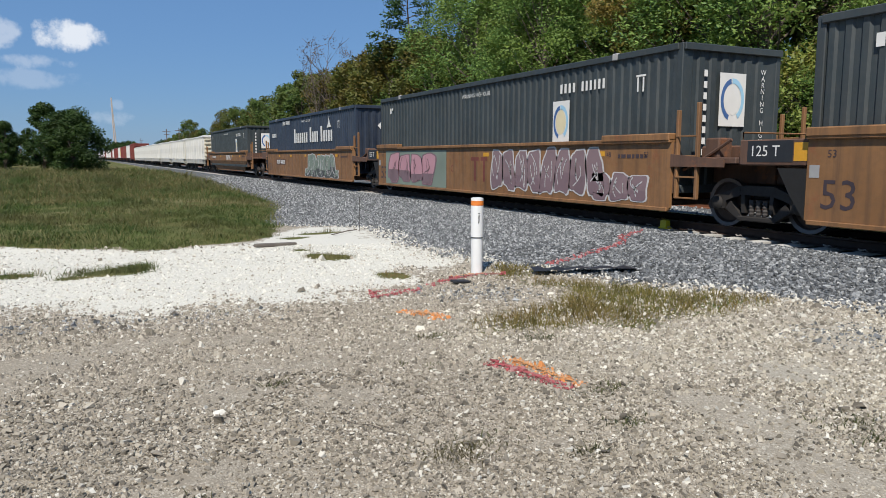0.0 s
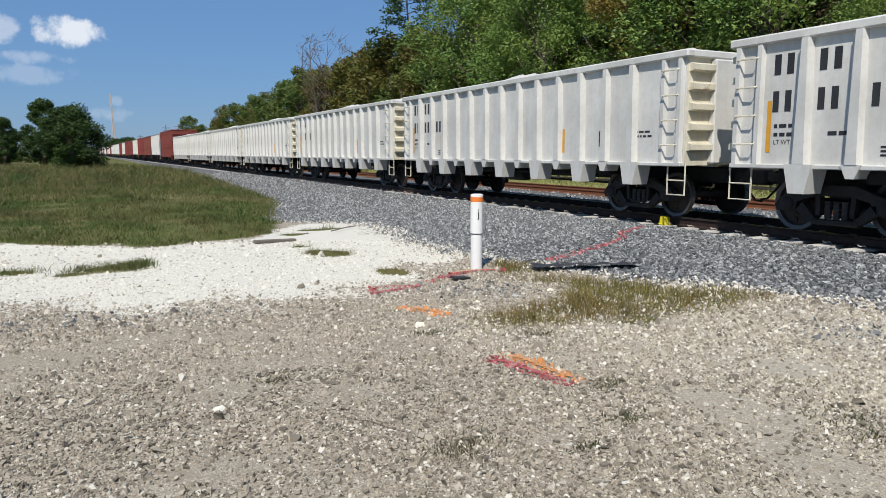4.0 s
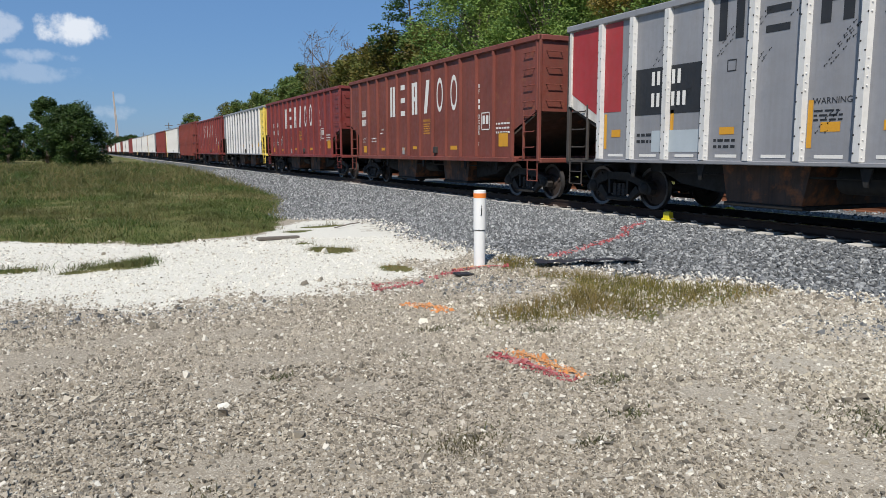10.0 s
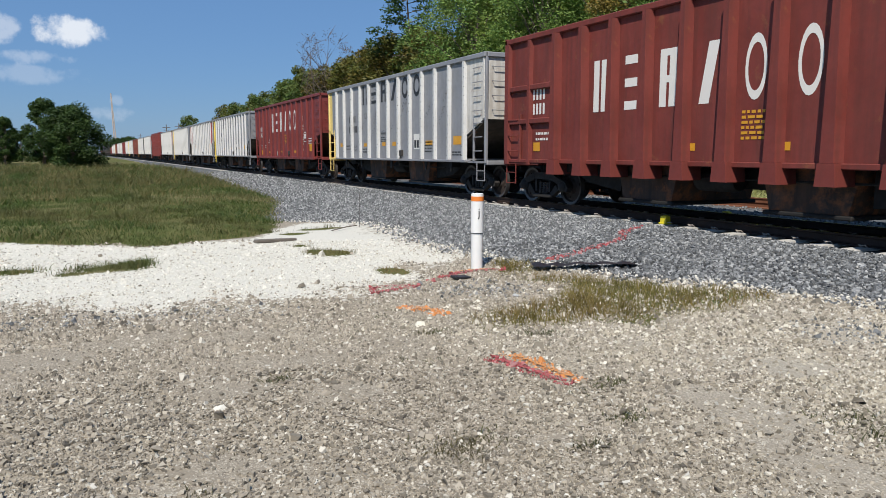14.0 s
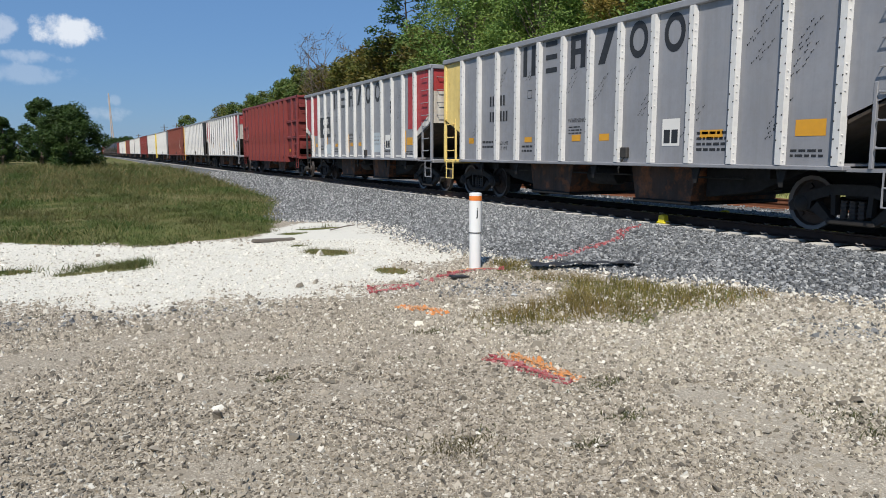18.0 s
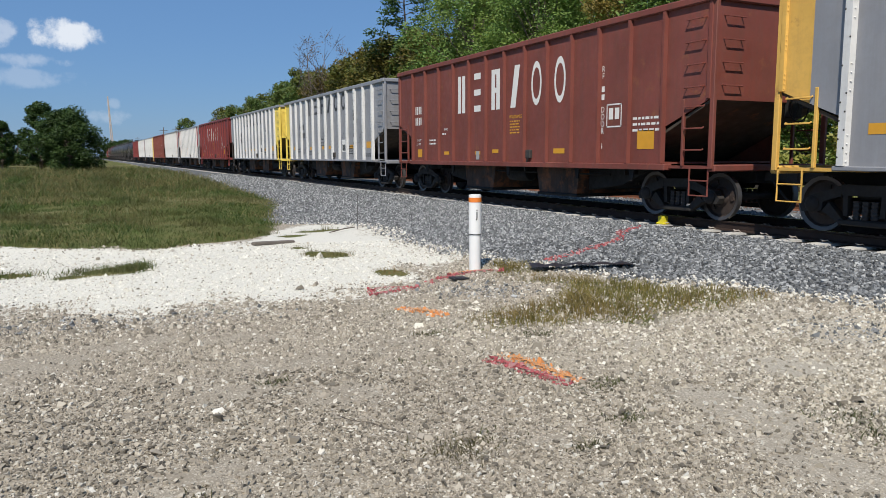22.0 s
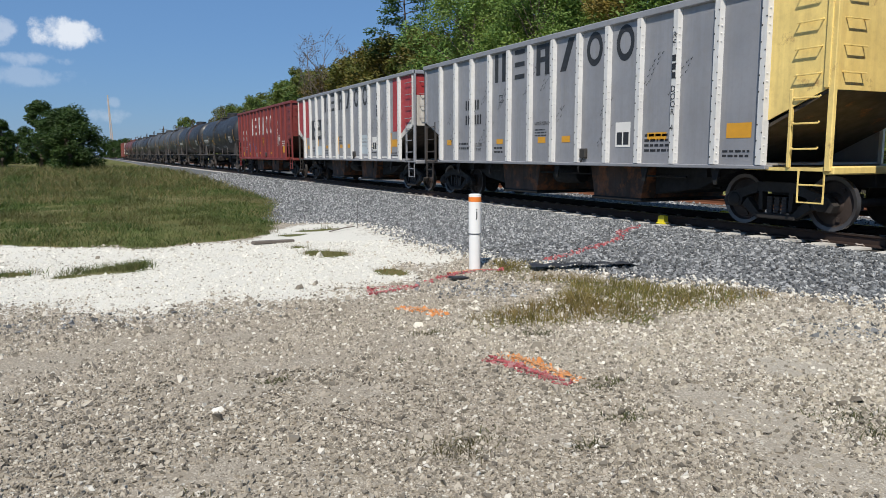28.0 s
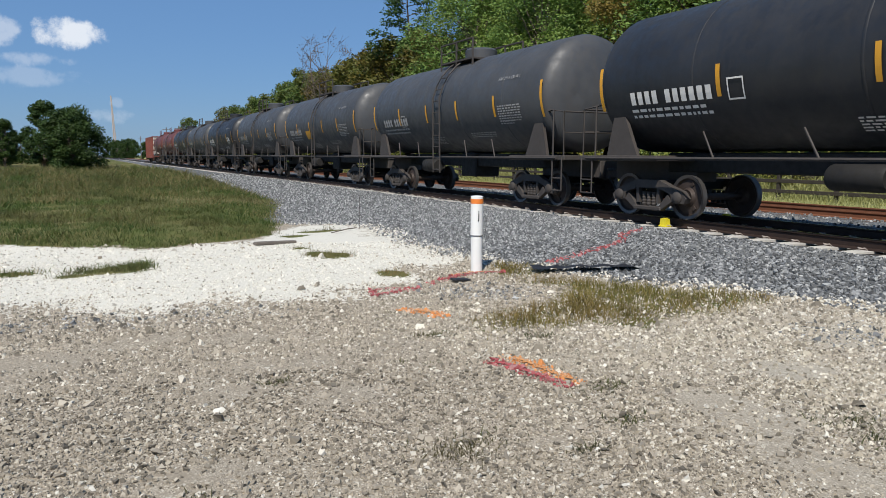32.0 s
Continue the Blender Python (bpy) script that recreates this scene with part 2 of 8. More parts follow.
M["timber_tie"] = plain("dark_timber_tie", (0.09, 0.06, 0.045), 0.9, 0.0, 0.35, 8.0)
M["clip"] = plain("pale_rail_clip", (0.36, 0.31, 0.27), 0.7, 0.1, 0.3, 9.0)
M["pole_white"] = plain("white_plastic_post", (0.74, 0.74, 0.72), 0.45, 0.0, 0.05, 5.0)
M["pole_orange"] = plain("orange_cap_band", (0.72, 0.20, 0.03), 0.5, 0.0, 0.12, 9.0)
M["safety_yellow"] = plain("yellow_marker_plastic", (0.62, 0.52, 0.02), 0.5, 0.0, 0.12, 9.0)
M["wood_dark"] = plain("dark_fence_wood", (0.035, 0.028, 0.022), 0.85, 0.0, 0.4, 6.0)
M["bark"] = plain("grey_brown_bark", (0.12, 0.095, 0.075), 0.95, 0.0, 0.4, 4.0)
M["steel_dark"] = plain("dark_steel_rod", (0.05, 0.045, 0.04), 0.7, 0.3, 0.3, 8.0)
M["black_plastic"] = plain("black_plastic_sheet", (0.018, 0.018, 0.020), 0.5, 0.0, 0.3, 8.0)
M["board"] = plain("weathered_board", (0.14, 0.12, 0.10), 0.9, 0.0, 0.3, 8.0)
M["mast"] = plain("pale_mast_steel", (0.42, 0.36, 0.33), 0.6, 0.0, 0.1, 0.2)


def leaf_mat(name, a, b, c):
    g = NG(name)
    col = g.mix(g.island(), a, b)
    col = g.mix(g.ramp(g.noise(g.pos(), 0.35, 3), [(0.45, 0.0), (0.62, 1.0)]), col, c)
    col = g.mix(g.ramp(g.noise(g.pos(), 2.6, 4, 0.6), [(0.48, 0.0), (0.66, 0.42)]), col, tuple(x * 0.6 for x in a))
    m = g.done(col, 0.55, 0.0, 0.3)
    g.bsdf.inputs["Subsurface Weight"].default_value = 0.0
    tr = g.n("ShaderNodeBsdfTranslucent")
    g.put(tr.inputs["Color"], col)
    mx = g.n("ShaderNodeMixShader")
    mx.inputs[0].default_value = 0.34
    out = g.nt.nodes["Material Output"]
    g.nt.links.new(g.bsdf.outputs[0], mx.inputs[1])
    g.nt.links.new(tr.outputs[0], mx.inputs[2])
    g.nt.links.new(mx.outputs[0], out.inputs["Surface"])
    return m


M["leaf_green"] = leaf_mat("broad_green_leaves", (0.085, 0.175, 0.040), (0.270, 0.385, 0.100), (0.210, 0.285, 0.060))
M["leaf_olive"] = leaf_mat("olive_autumn_leaves", (0.105, 0.145, 0.028), (0.260, 0.260, 0.062), (0.245, 0.180, 0.042))
M["leaf_far"] = leaf_mat("dull_green_leaves", (0.060, 0.110, 0.024), (0.150, 0.205, 0.050), (0.130, 0.145, 0.032))
M["leaf_far_olive"] = leaf_mat("dull_olive_leaves", (0.078, 0.100, 0.019), (0.175, 0.172, 0.040), (0.165, 0.122, 0.029))
M["leaf_bright"] = leaf_mat("sunlit_yellow_green_leaves", (0.130, 0.190, 0.040), (0.360, 0.410, 0.110), (0.330, 0.300, 0.070))
M["leaf_dark"] = leaf_mat("dark_bush_leaves", (0.028, 0.062, 0.014), (0.075, 0.120, 0.026), (0.042, 0.075, 0.018))
M["leaf_pine"] = leaf_mat("pine_needles", (0.045, 0.095, 0.024), (0.090, 0.150, 0.042), (0.065, 0.11, 0.03))
M["leaf_brown"] = leaf_mat("dry_grey_brown_leaves", (0.14, 0.105, 0.07), (0.22, 0.165, 0.11), (0.12, 0.095, 0.06))
M["grass"] = leaf_mat("rough_grass", (0.042, 0.080, 0.016), (0.110, 0.145, 0.034), (0.105, 0.105, 0.035))
M["grass_dry"] = leaf_mat("dry_grass", (0.13, 0.118, 0.042), (0.28, 0.235, 0.10), (0.11, 0.105, 0.036))
M["tall_grass"] = leaf_mat("pale_tall_grass", (0.26, 0.28, 0.10), (0.42, 0.41, 0.19), (0.34, 0.34, 0.14))
M["weed"] = leaf_mat("dull_low_weeds", (0.060, 0.070, 0.030), (0.130, 0.130, 0.055), (0.12, 0.095, 0.05))
M["grass_olive"] = leaf_mat("olive_brown_roadside_grass", (0.130, 0.125, 0.030), (0.290, 0.235, 0.075), (0.230, 0.150, 0.060))


# ---- mesh building ----
class Mb:
    """Collects vertices and faces for one mesh."""

    def __init__(self):
        self.v, self.f = [], []

    def add(self, verts, faces):
        o = len(self.v)
        self.v += [tuple(p) for p in verts]
        self.f += [tuple(i + o for i in f) for f in faces]
        return self

    def box(self, x0, x1, y0, y1, z0, z1):
        p = [(x, y, z) for x in (x0, x1) for y in (y0, y1) for z in (z0, z1)]
        return self.add(p, [(0, 1, 3, 2), (4, 6, 7, 5), (0, 4, 5, 1), (2, 3, 7, 6), (0, 2, 6, 4), (1, 5, 7, 3)])

    def cbox(self, x0, x1, y0, y1, z0, z1, c=0.012):
        """A box with chamfered edges."""
        lo, hi = (x0, y0, z0), (x1, y1, z1)
        v, idx = [], {}
        for ix in (0, 1):
            for iy in (0, 1):
                for iz in (0, 1):
                    s = (ix, iy, iz)
                    full = [(lo, hi)[s[k]][k] for k in range(3)]
                    for ax in range(3):
                        q = [full[k] if k == ax else full[k] + (c if s[k] == 0 else -c) for k in range(3)]
                        idx[s, ax] = len(v)
                        v.append(q)
        f = []
        for ax in range(3):
            a, b = (ax + 1) % 3, (ax + 2) % 3
            for side in (0, 1):
                ring = []
                for da, db in ((0, 0), (1, 0), (1, 1), (0, 1)):
                    s = [0, 0, 0]
                    s[ax], s[a], s[b] = side, da, db
                    ring.append(idx[tuple(s), ax])
                f.append(ring if side else ring[::-1])
        for ax in range(3):
            a, b = (ax + 1) % 3, (ax + 2) % 3
            for da in (0, 1):
                for db in (0, 1):
                    s0, s1 = [0, 0, 0], [0, 0, 0]
                    s0[a] = s1[a] = da
                    s0[b] = s1[b] = db
                    s1[ax] = 1
                    q = [idx[tuple(s0), a], idx[tuple(s1), a], idx[tuple(s1), b], idx[tuple(s0), b]]
                    f.append(q if (da + db) % 2 == 0 else q[::-1])
        for s in [(i, j, k) for i in (0, 1) for j in (0, 1) for k in (0, 1)]:
            q = [idx[s, 0], idx[s, 1], idx[s, 2]]
            f.append(q if sum(s) % 2 == 1 else q[::-1])
        return self.add(v, f)

    def prism_x(self, prof, x0, x1):
        """A y-z outline, counter-clockwise seen from -x with y to the left, drawn from x0 to x1."""
        n = len(prof)
        v = [(x0, y, z) for y, z in prof] + [(x1, y, z) for y, z in prof]
        f = [tuple(range(n)), tuple(range(2 * n - 1, n - 1, -1))]
        f += [(i, i + n, (i + 1) % n + n, (i + 1) % n) for i in range(n)]
        return self.add(v, f)

    def prism_y(self, prof, y0, y1):
        n = len(prof)
        v = [(x, y0, z) for x, z in prof] + [(x, y1, z) for x, z in prof]
        f = [tuple(range(n - 1, -1, -1)), tuple(range(n, 2 * n))]
        f += [(i, (i + 1) % n, (i + 1) % n + n, i + n) for i in range(n)]
        return self.add(v, f)

    def prism_z(self, prof, z0, z1):
        n = len(prof)
        v = [(x, y, z0) for x, y in prof] + [(x, y, z1) for x, y in prof]
        f = [tuple(range(n - 1, -1, -1)), tuple(range(n, 2 * n))]
        f += [(i, (i + 1) % n, (i + 1) % n + n, i + n) for i in range(n)]
        return self.add(v, f)

    def tube(self, pts, r, n=6):
        """A round bar through the points."""
        pts = [Vector(p) for p in pts]
        v, f = [], []
        for i, p in enumerate(pts):
            d = (pts[min(i + 1, len(pts) - 1)] - pts[max(i - 1, 0)]).normalized()
            a = d.cross(Vector((0, 0, 1)) if abs(d.z) < 0.9 else Vector((1, 0, 0))).normalized()
            b = d.cross(a)
            rr = r[i] if isinstance(r, (list, tuple)) else r
            v += [p + (a * math.cos(2 * math.pi * k / n) + b * math.sin(2 * math.pi * k / n)) * rr for k in range(n)]
        for i in range(len(pts) - 1):
            f += [(i * n + k, i * n + (k + 1) % n, (i + 1) * n + (k + 1) % n, (i + 1) * n + k) for k in range(n)]
        f += [tuple(range(n - 1, -1, -1)), tuple(range((len(pts) - 1) * n, len(pts) * n))]
        return self.add(v, f)

    def lathe(self, prof, axis, origin, n=24):
        """(along, radius) pairs turned round an axis ('x', 'y' or 'z') through origin."""
        ox, oy, oz = origin
        v, f = [], []
        for a, r in prof:
            for k in range(n):
                c, s = math.cos(2 * math.pi * k / n) * r, math.sin(2 * math.pi * k / n) * r
                v.append({"x": (ox + a, oy + c, oz + s), "y": (ox + s, oy + a, oz + c), "z": (ox + c, oy + s, oz + a)}[axis])
        for i in range(len(prof) - 1):
            f += [(i * n + k, i * n + (k + 1) % n, (i + 1) * n + (k + 1) % n, (i + 1) * n + k) for k in range(n)]
        f += [tuple(range(n - 1, -1, -1)), tuple(range((len(prof) - 1) * n, len(prof) * n))]
        return self.add(v, f)

    def mesh(self, name, mats, smooth=False, mi=None):
        me = bpy.data.meshes.new(name)
        me.from_pydata(self.v, [], self.f)
        for m in mats if isinstance(mats, (list, tuple)) else [mats]:
            me.materials.append(m)
        if mi:
            me.polygons.foreach_set("material_index", mi)
        if smooth:
            me.polygons.foreach_set("use_smooth", [True] * len(me.polygons))
            me.set_sharp_from_angle(angle=radians(35))
        me.update()
        return me


def fix_normals(me):
    bm = bmesh.new()
    bm.from_mesh(me)
    bmesh.ops.recalc_face_normals(bm, faces=bm.faces)
    bm.to_mesh(me)
    bm.free()
    return me


def part(name, mb, material, parent, label="", smooth=False, at=None):
    """One mesh object under a thing or part. mb: a builder, or a mesh that is shared."""
    me = mb if isinstance(mb, bpy.types.Mesh) else fix_normals(mb.mesh(name, material, smooth))
    ob = new(name, me)
    ob.parent = parent
    if at is not None:
        ob.location = at
    if label:
        ob["label"] = label
    return ob


def thing(name, label, category, group="", at=(0, 0, 0), kind=""):
    ob = new(name)
    ob.location = at
    return tagged(ob, label, category, group, kind)


def solid(name, mb, material, label, category, group="", kind="", smooth=False, at=(0, 0, 0)):
    """A top-level thing that is one mesh."""
    ob = new(name, fix_normals(mb.mesh(name, material, smooth)))
    ob.location = at
    return tagged(ob, label, category, group, kind)


TEXT_CACHE = {}


def text_shape(s, size, spacing=1.0):
    """Vertices (u right, v up, from the lower left) and faces of a line of lettering."""
    key = (s, size, spacing)
    if key not in TEXT_CACHE:
        cu = bpy.data.curves.new("lettering", "FONT")
        cu.body, cu.size, cu.resolution_u, cu.space_character = s, size, 2, spacing
        cu.align_x = "CENTER" if "\n" in s else "LEFT"
        cu.space_line = 0.85
        ob = bpy.data.objects.new("lettering", cu)
        scene.collection.objects.link(ob)
        bpy.context.view_layer.update()
        me = bpy.data.meshes.new_from_object(ob.evaluated_get(bpy.context.evaluated_depsgraph_get()))
        v = [(p.co.x, p.co.y) for p in me.vertices]
        f = [tuple(q.vertices) for q in me.polygons]
        bpy.data.objects.remove(ob)
        bpy.data.curves.remove(cu)
        bpy.data.meshes.remove(me)
        TEXT_CACHE[key] = (v, f)
    return TEXT_CACHE[key]


class Decal:
    """Flat marks painted on the near side of a car (facing -x) or on its leading end (facing -y)."""

    def __init__(self, plane, end=False):
        self.plane, self.end, self.m = plane, end, Mb()

    def p(self, u, w):
        # u: to the right as one reads
        return (u, self.plane, w) if self.end else (self.plane, -u, w)

    def poly(self, pts):
        self.m.add([self.p(*q) for q in pts], [tuple(range(len(pts)))])
        return self

    def rect(self, u, w, du, dw):
        return self.poly([(u, w), (u + du, w), (u + du, w + dw), (u, w + dw)])

    def text(self, s, u, w, size, spacing=1.0):
        v, f = text_shape(s, size, spacing)
        self.m.add([self.p(u + a, w + b) for a, b in v], f)
        return self

    def blocks(self, u, w, count, cw, ch, pitch):
        for i in range(count):
            self.rect(u + i * pitch, w, cw, ch)
        return self

    def ring(self, u, w, r0, r1, a0=0, a1=360, n=20, squash=1.0):
        for i in range(n):
            a, b = radians(a0 + (a1 - a0) * i / n), radians(a0 + (a1 - a0) * (i + 1) / n)
            self.poly([(u + r * math.cos(t) * squash, w + r * math.sin(t)) for r, t in ((r0, a), (r1, a), (r1, b), (r0, b))])
        return self

    def disc(self, u, w, r, n=20, squash=1.0):
        return self.poly([(u + r * math.cos(2 * math.pi * i / n) * squash, w + r * math.sin(2 * math.pi * i / n)) for i in range(n)])

    def stroke(self, pts, wid):
        """A sprayed line of even width."""
        for (a, b), (c, d) in zip(pts, pts[1:]):
            L = math.hypot(c - a, d - b) or 1
            nx, ny = -(d - b) / L * wid / 2, (c - a) / L * wid / 2
            ex, ey = (c - a) / L * wid * 0.3, (d - b) / L * wid * 0.3
            self.poly([(a + nx - ex, b + ny - ey), (a - nx - ex, b - ny - ey), (c - nx + ex, d - ny + ey), (c + nx + ex, d + ny + ey)])
        return self

    def put(self, name, mat, parent, label=""):
        ob = part(name, self.m.mesh(name, mat), mat, parent, label)
        if len(self.m.f) > 3 and name not in ("block_mark", "number_panel"):
            ob["kind"] = "stuff"
        return ob


# ---- running gear shared by all cars ----
GEAR = {}


def gear_meshes():
    r = 0.457
    m = Mb()
    for s in (-1, 1):
        x = s * 0.75
        prof = [(-0.07 * s, 0.10), (-0.09 * s, 0.16), (-0.02 * s, 0.20), (0.0, 0.36), (-0.05 * s, 0.39), (-0.065 * s, r), (0.05 * s, r - 0.01), (0.055 * s, r - 0.03), (0.055 * s, 0.39), (0.025 * s, 0.36), (0.015 * s, 0.2), (0.08 * s, 0.14), (0.09 * s, 0.06)]
        prof = [(-a, b) for a, b in prof]
        m.lathe(prof, "x", (x, 0, 0), 20)
        # balance lugs, so that the turning shows
        for k in range(3):
            a = 2 * math.pi * k / 3
            cy, cz = math.cos(a) * 0.28, math.sin(a) * 0.28
            m.box(x + s * 0.0, x + s * 0.035, cy - 0.035, cy + 0.035, cz - 0.035, cz + 0.035)
    m.lathe([(-0.75, 0.075), (0.75, 0.075)], "x", (0, 0, 0), 12)
    me = m.mesh("wheelset", [M["wheel"], M["tread"]], True)
    fix_normals(me)
    idx = []
    for p in me.polygons:
        c = p.center
        rad = math.hypot(c.y, c.z)
        idx.append(1 if rad > 0.405 else 0)
    me.polygons.foreach_set("material_index", idx)
    GEAR["wheelset"] = me
    for key, mat in (("truck", M["truck"]), ("tank", M["tank_steel"])):
        f = Mb()
        # cast side frame with raised middle and two windows
        # built of strips so that the windows stay open
        f.prism_x([(-0.40, 0.62), (0.40, 0.62), (0.36, 0.79), (-0.36, 0.79)], -0.07, 0.07)
        for s in (-1, 1):
            q = [(s * 0.38, 0.60), (s * 0.36, 0.79), (s * 0.66, 0.68), (s * 1.00, 0.58), (s * 1.13, 0.44), (s * 1.08, 0.33), (s * 0.72, 0.36), (s * 0.70, 0.50), (s * 0.55, 0.56)]
            f.prism_x(q, -0.075, 0.075)
            f.prism_x([(s * 0.72, 0.36), (s * 0.60, 0.50), (s * 0.30, 0.20), (s * 0.40, 0.17)], -0.065, 0.065)
            f.prism_x([(s * 0.26, 0.30), (s * 0.34, 0.30), (s * 0.36, 0.64), (s * 0.28, 0.64)], -0.06, 0.06)
        f.cbox(-0.085, 0.085, -0.42, 0.42, 0.15, 0.24, 0.02)
        GEAR["frame_" + key] = fix_normals(f.mesh("side_frame", mat))
        b = Mb().lathe([(-0.06, 0.13), (0.05, 0.13), (0.08, 0.10), (0.10, 0.05)], "x", (0, 0, 0.457), 14)
        b.v = [(-x, y, z) for x, y, z in b.v]
        GEAR["bearing_" + key] = fix_normals(b.mesh("bearing_cap", mat, True))
    sp = Mb()
    for k in (-0.15, 0.0, 0.15):
        prof = []
        for i in range(5):
            z = 0.25 + i * 0.063
            prof += [(z, 0.050), (z + 0.035, 0.062)]
        sp.lathe(prof, "z", (0, k, 0), 6)
    GEAR["spring"] = fix_normals(sp.mesh("spring_nest", M["tank_steel"], True))
    bo = Mb().cbox(-0.95, 0.95, -0.2, 0.2, 0.56, 0.78, 0.03)
    bo.box(-0.75, 0.75, -0.55, -0.47, 0.35, 0.47).box(-0.75, 0.75, 0.47, 0.55, 0.35, 0.47)
    GEAR["bolster"] = fix_normals(bo.mesh("bolster", M["under"]))
    c = Mb()
    c.cbox(-0.09, 0.09, -0.62, 0.35, 0.76, 0.94, 0.02).cbox(-0.15, 0.13, -0.80, -0.52, 0.70, 0.99, 0.04).box(-0.02, 0.12, -0.9, -0.78, 0.72, 0.97)
    GEAR["coupler"] = fix_normals(c.mesh("coupler", M["truck"]))
    h = Mb().tube([(-0.32, -0.35, 0.80), (-0.34, -0.55, 0.62), (-0.30, -0.72, 0.42), (-0.26, -0.85, 0.40)], 0.022, 6)
    GEAR["hose"] = fix_normals(h.mesh("brake_hose", M["under"], True))


gear_meshes()
SPINS = []      # wheelset, its axle's place in the car, and the car


def truck(car, y, style="truck"):
    """A two-axle truck centred at y under the car."""
    fr = part("truck_frame", GEAR["bolster"], None, car, at=(0, y, 0))
    for s in (-1, 1):
        part("side_frame", GEAR["frame_" + style], None, fr, at=(s * 1.0, 0, 0))
        part("spring_nest", GEAR["spring"], None, fr, at=(s * 1.0, 0, 0))
        for d in (-0.89, 0.89):
            b = part("bearing_cap", GEAR["bearing_" + style], None, fr, at=(s * 1.04, d, 0))
            if s > 0:
                b.rotation_euler = (0, 0, math.pi)
    for d in (-0.89, 0.89):
        part("wheelset", GEAR["wheelset"], None, car, at=(0, y + d, 0.457))


def couplers(car, half):
    part("coupler", GEAR["coupler"], None, car, at=(0, -half, 0))
    c = part("coupler", GEAR["coupler"], None, car, at=(0, half, 0))
    c.rotation_euler = (0, 0, math.pi)
    part("brake_hose", GEAR["hose"], None, car, at=(0, -half, 0))
    c = part("brake_hose", GEAR["hose"], None, car, at=(0, half, 0))
    c.rotation_euler = (0, 0, math.pi)


RUNGS = {}


def rung_mesh(wid, mat, r=0.014, out=0.09):
    """One bent grab iron, standing off the sheet on -x; along y."""
    key = (wid, mat.name, r, out)
    if key not in RUNGS:
        m = Mb().tube([(0, -wid / 2, 0.02), (-out, -wid / 2, 0), (-out, wid / 2, 0), (0, wid / 2, 0.02)], r, 5)
        RUNGS[key] = fix_normals(m.mesh("grab_iron", mat, True))
    return RUNGS[key]


def grab_irons(car, mat, at, h, n, wid=0.42, rz=0.0, r=0.014, out=0.10):
    """A flight of grab irons, each a piece of its own."""
    me = rung_mesh(wid, mat, r, out)
    for i in range(n):
        o = part("grab_iron", me, None, car, at=(at[0], at[1], at[2] + h * (i + 0.5) / n))
        o.rotation_euler = (0, 0, rz)


def stone_load(car, hw, half, z, mat, seed, peak=0.20):
    """A heap of crushed stone that shows over the rim."""
    rng = random.Random(seed)
    m = Mb()
    nx, ny = 8, 60
    for i in range(nx + 1):
        for j in range(ny + 1):
            x, y = (i / nx * 2 - 1) * hw, (j / ny * 2 - 1) * half
            k = (1 - (i / nx * 2 - 1) ** 2) * min(1.0, (1 - abs(j / ny * 2 - 1)) * 8)
            m.v.append((x, y, z + peak * k * (0.8 + 0.3 * math.sin(y * 0.9 + seed) + 0.15 * math.sin(y * 2.3)) + rng.uniform(-0.03, 0.06) * (0.2 + k)))
    for i in range(nx):
        for j in range(ny):
            a = i * (ny + 1) + j
            m.f.append((a, a + ny + 1, a + ny + 2, a + 1))
    part("stone_load", m, mat, car, "heaped pale crushed stone")


def stack(s):
    return "\n".join(s)


# ---- the train's cars: y along the track, the leading end at -y, z from the rail's top ----
def data_lines(d, u, w, n, wid, h=0.05, gap=0.09, seed=0):
    """Small lettering that cannot be read: rows of short bars."""
    rng = random.Random(seed)
    for i in range(n):
        x = u
        while x < u + wid - 0.03:
            k = rng.uniform(0.05, 0.16)
            d.rect(x, w - i * gap, min(k, u + wid - x), h)
            x += k + 0.035
    return d


def underframe(car, half, wide=0.45):
    m = Mb().cbox(-0.32, 0.32, -half, half, 0.72, 1.02, 0.02)
    for y in (-half * 0.62, half * 0.62):
        m.box(-1.3, 1.3, y - 0.16, y + 0.16, 0.84, 1.04)
    part("center_sill", m, M["under"], car)
    m = Mb().lathe([(-0.5, 0.19), (-0.45, 0.22), (0.45, 0.22), (0.5, 0.19)], "y", (-0.85, 0.2, 0.78), 14)
    part("air_tank", m, M["under"], car, smooth=True)
    m = Mb().tube([(-1.15, -half * 0.55, 0.82), (-1.15, half * 0.55, 0.82)], 0.022, 6).tube([(-0.6, -half * 0.6, 0.62), (0.4, half * 0.6, 0.62)], 0.03, 6)
    part("brake_rod", m, M["under"], car, smooth=True)


def hopper_bays(car, zs):
    """The sloped sheets of the hopper's bottom beside and between the chutes."""
    for s in (-1, 1):
        q = [(s * 2.98, zs - 0.03), (s * 5.3, zs - 0.03), (s * 4.2, 0.60), (s * 2.98, 0.44)]
        part("hopper_bay", Mb().prism_x(q, -0.95, 0.95), M["under"], car)
    part("hopper_ridge", Mb().prism_x([(-1.0, zs - 0.03), (1.0, zs - 0.03), (0.75, 0.62), (-0.75, 0.62)], -0.55, 0.55), M["under"], car)


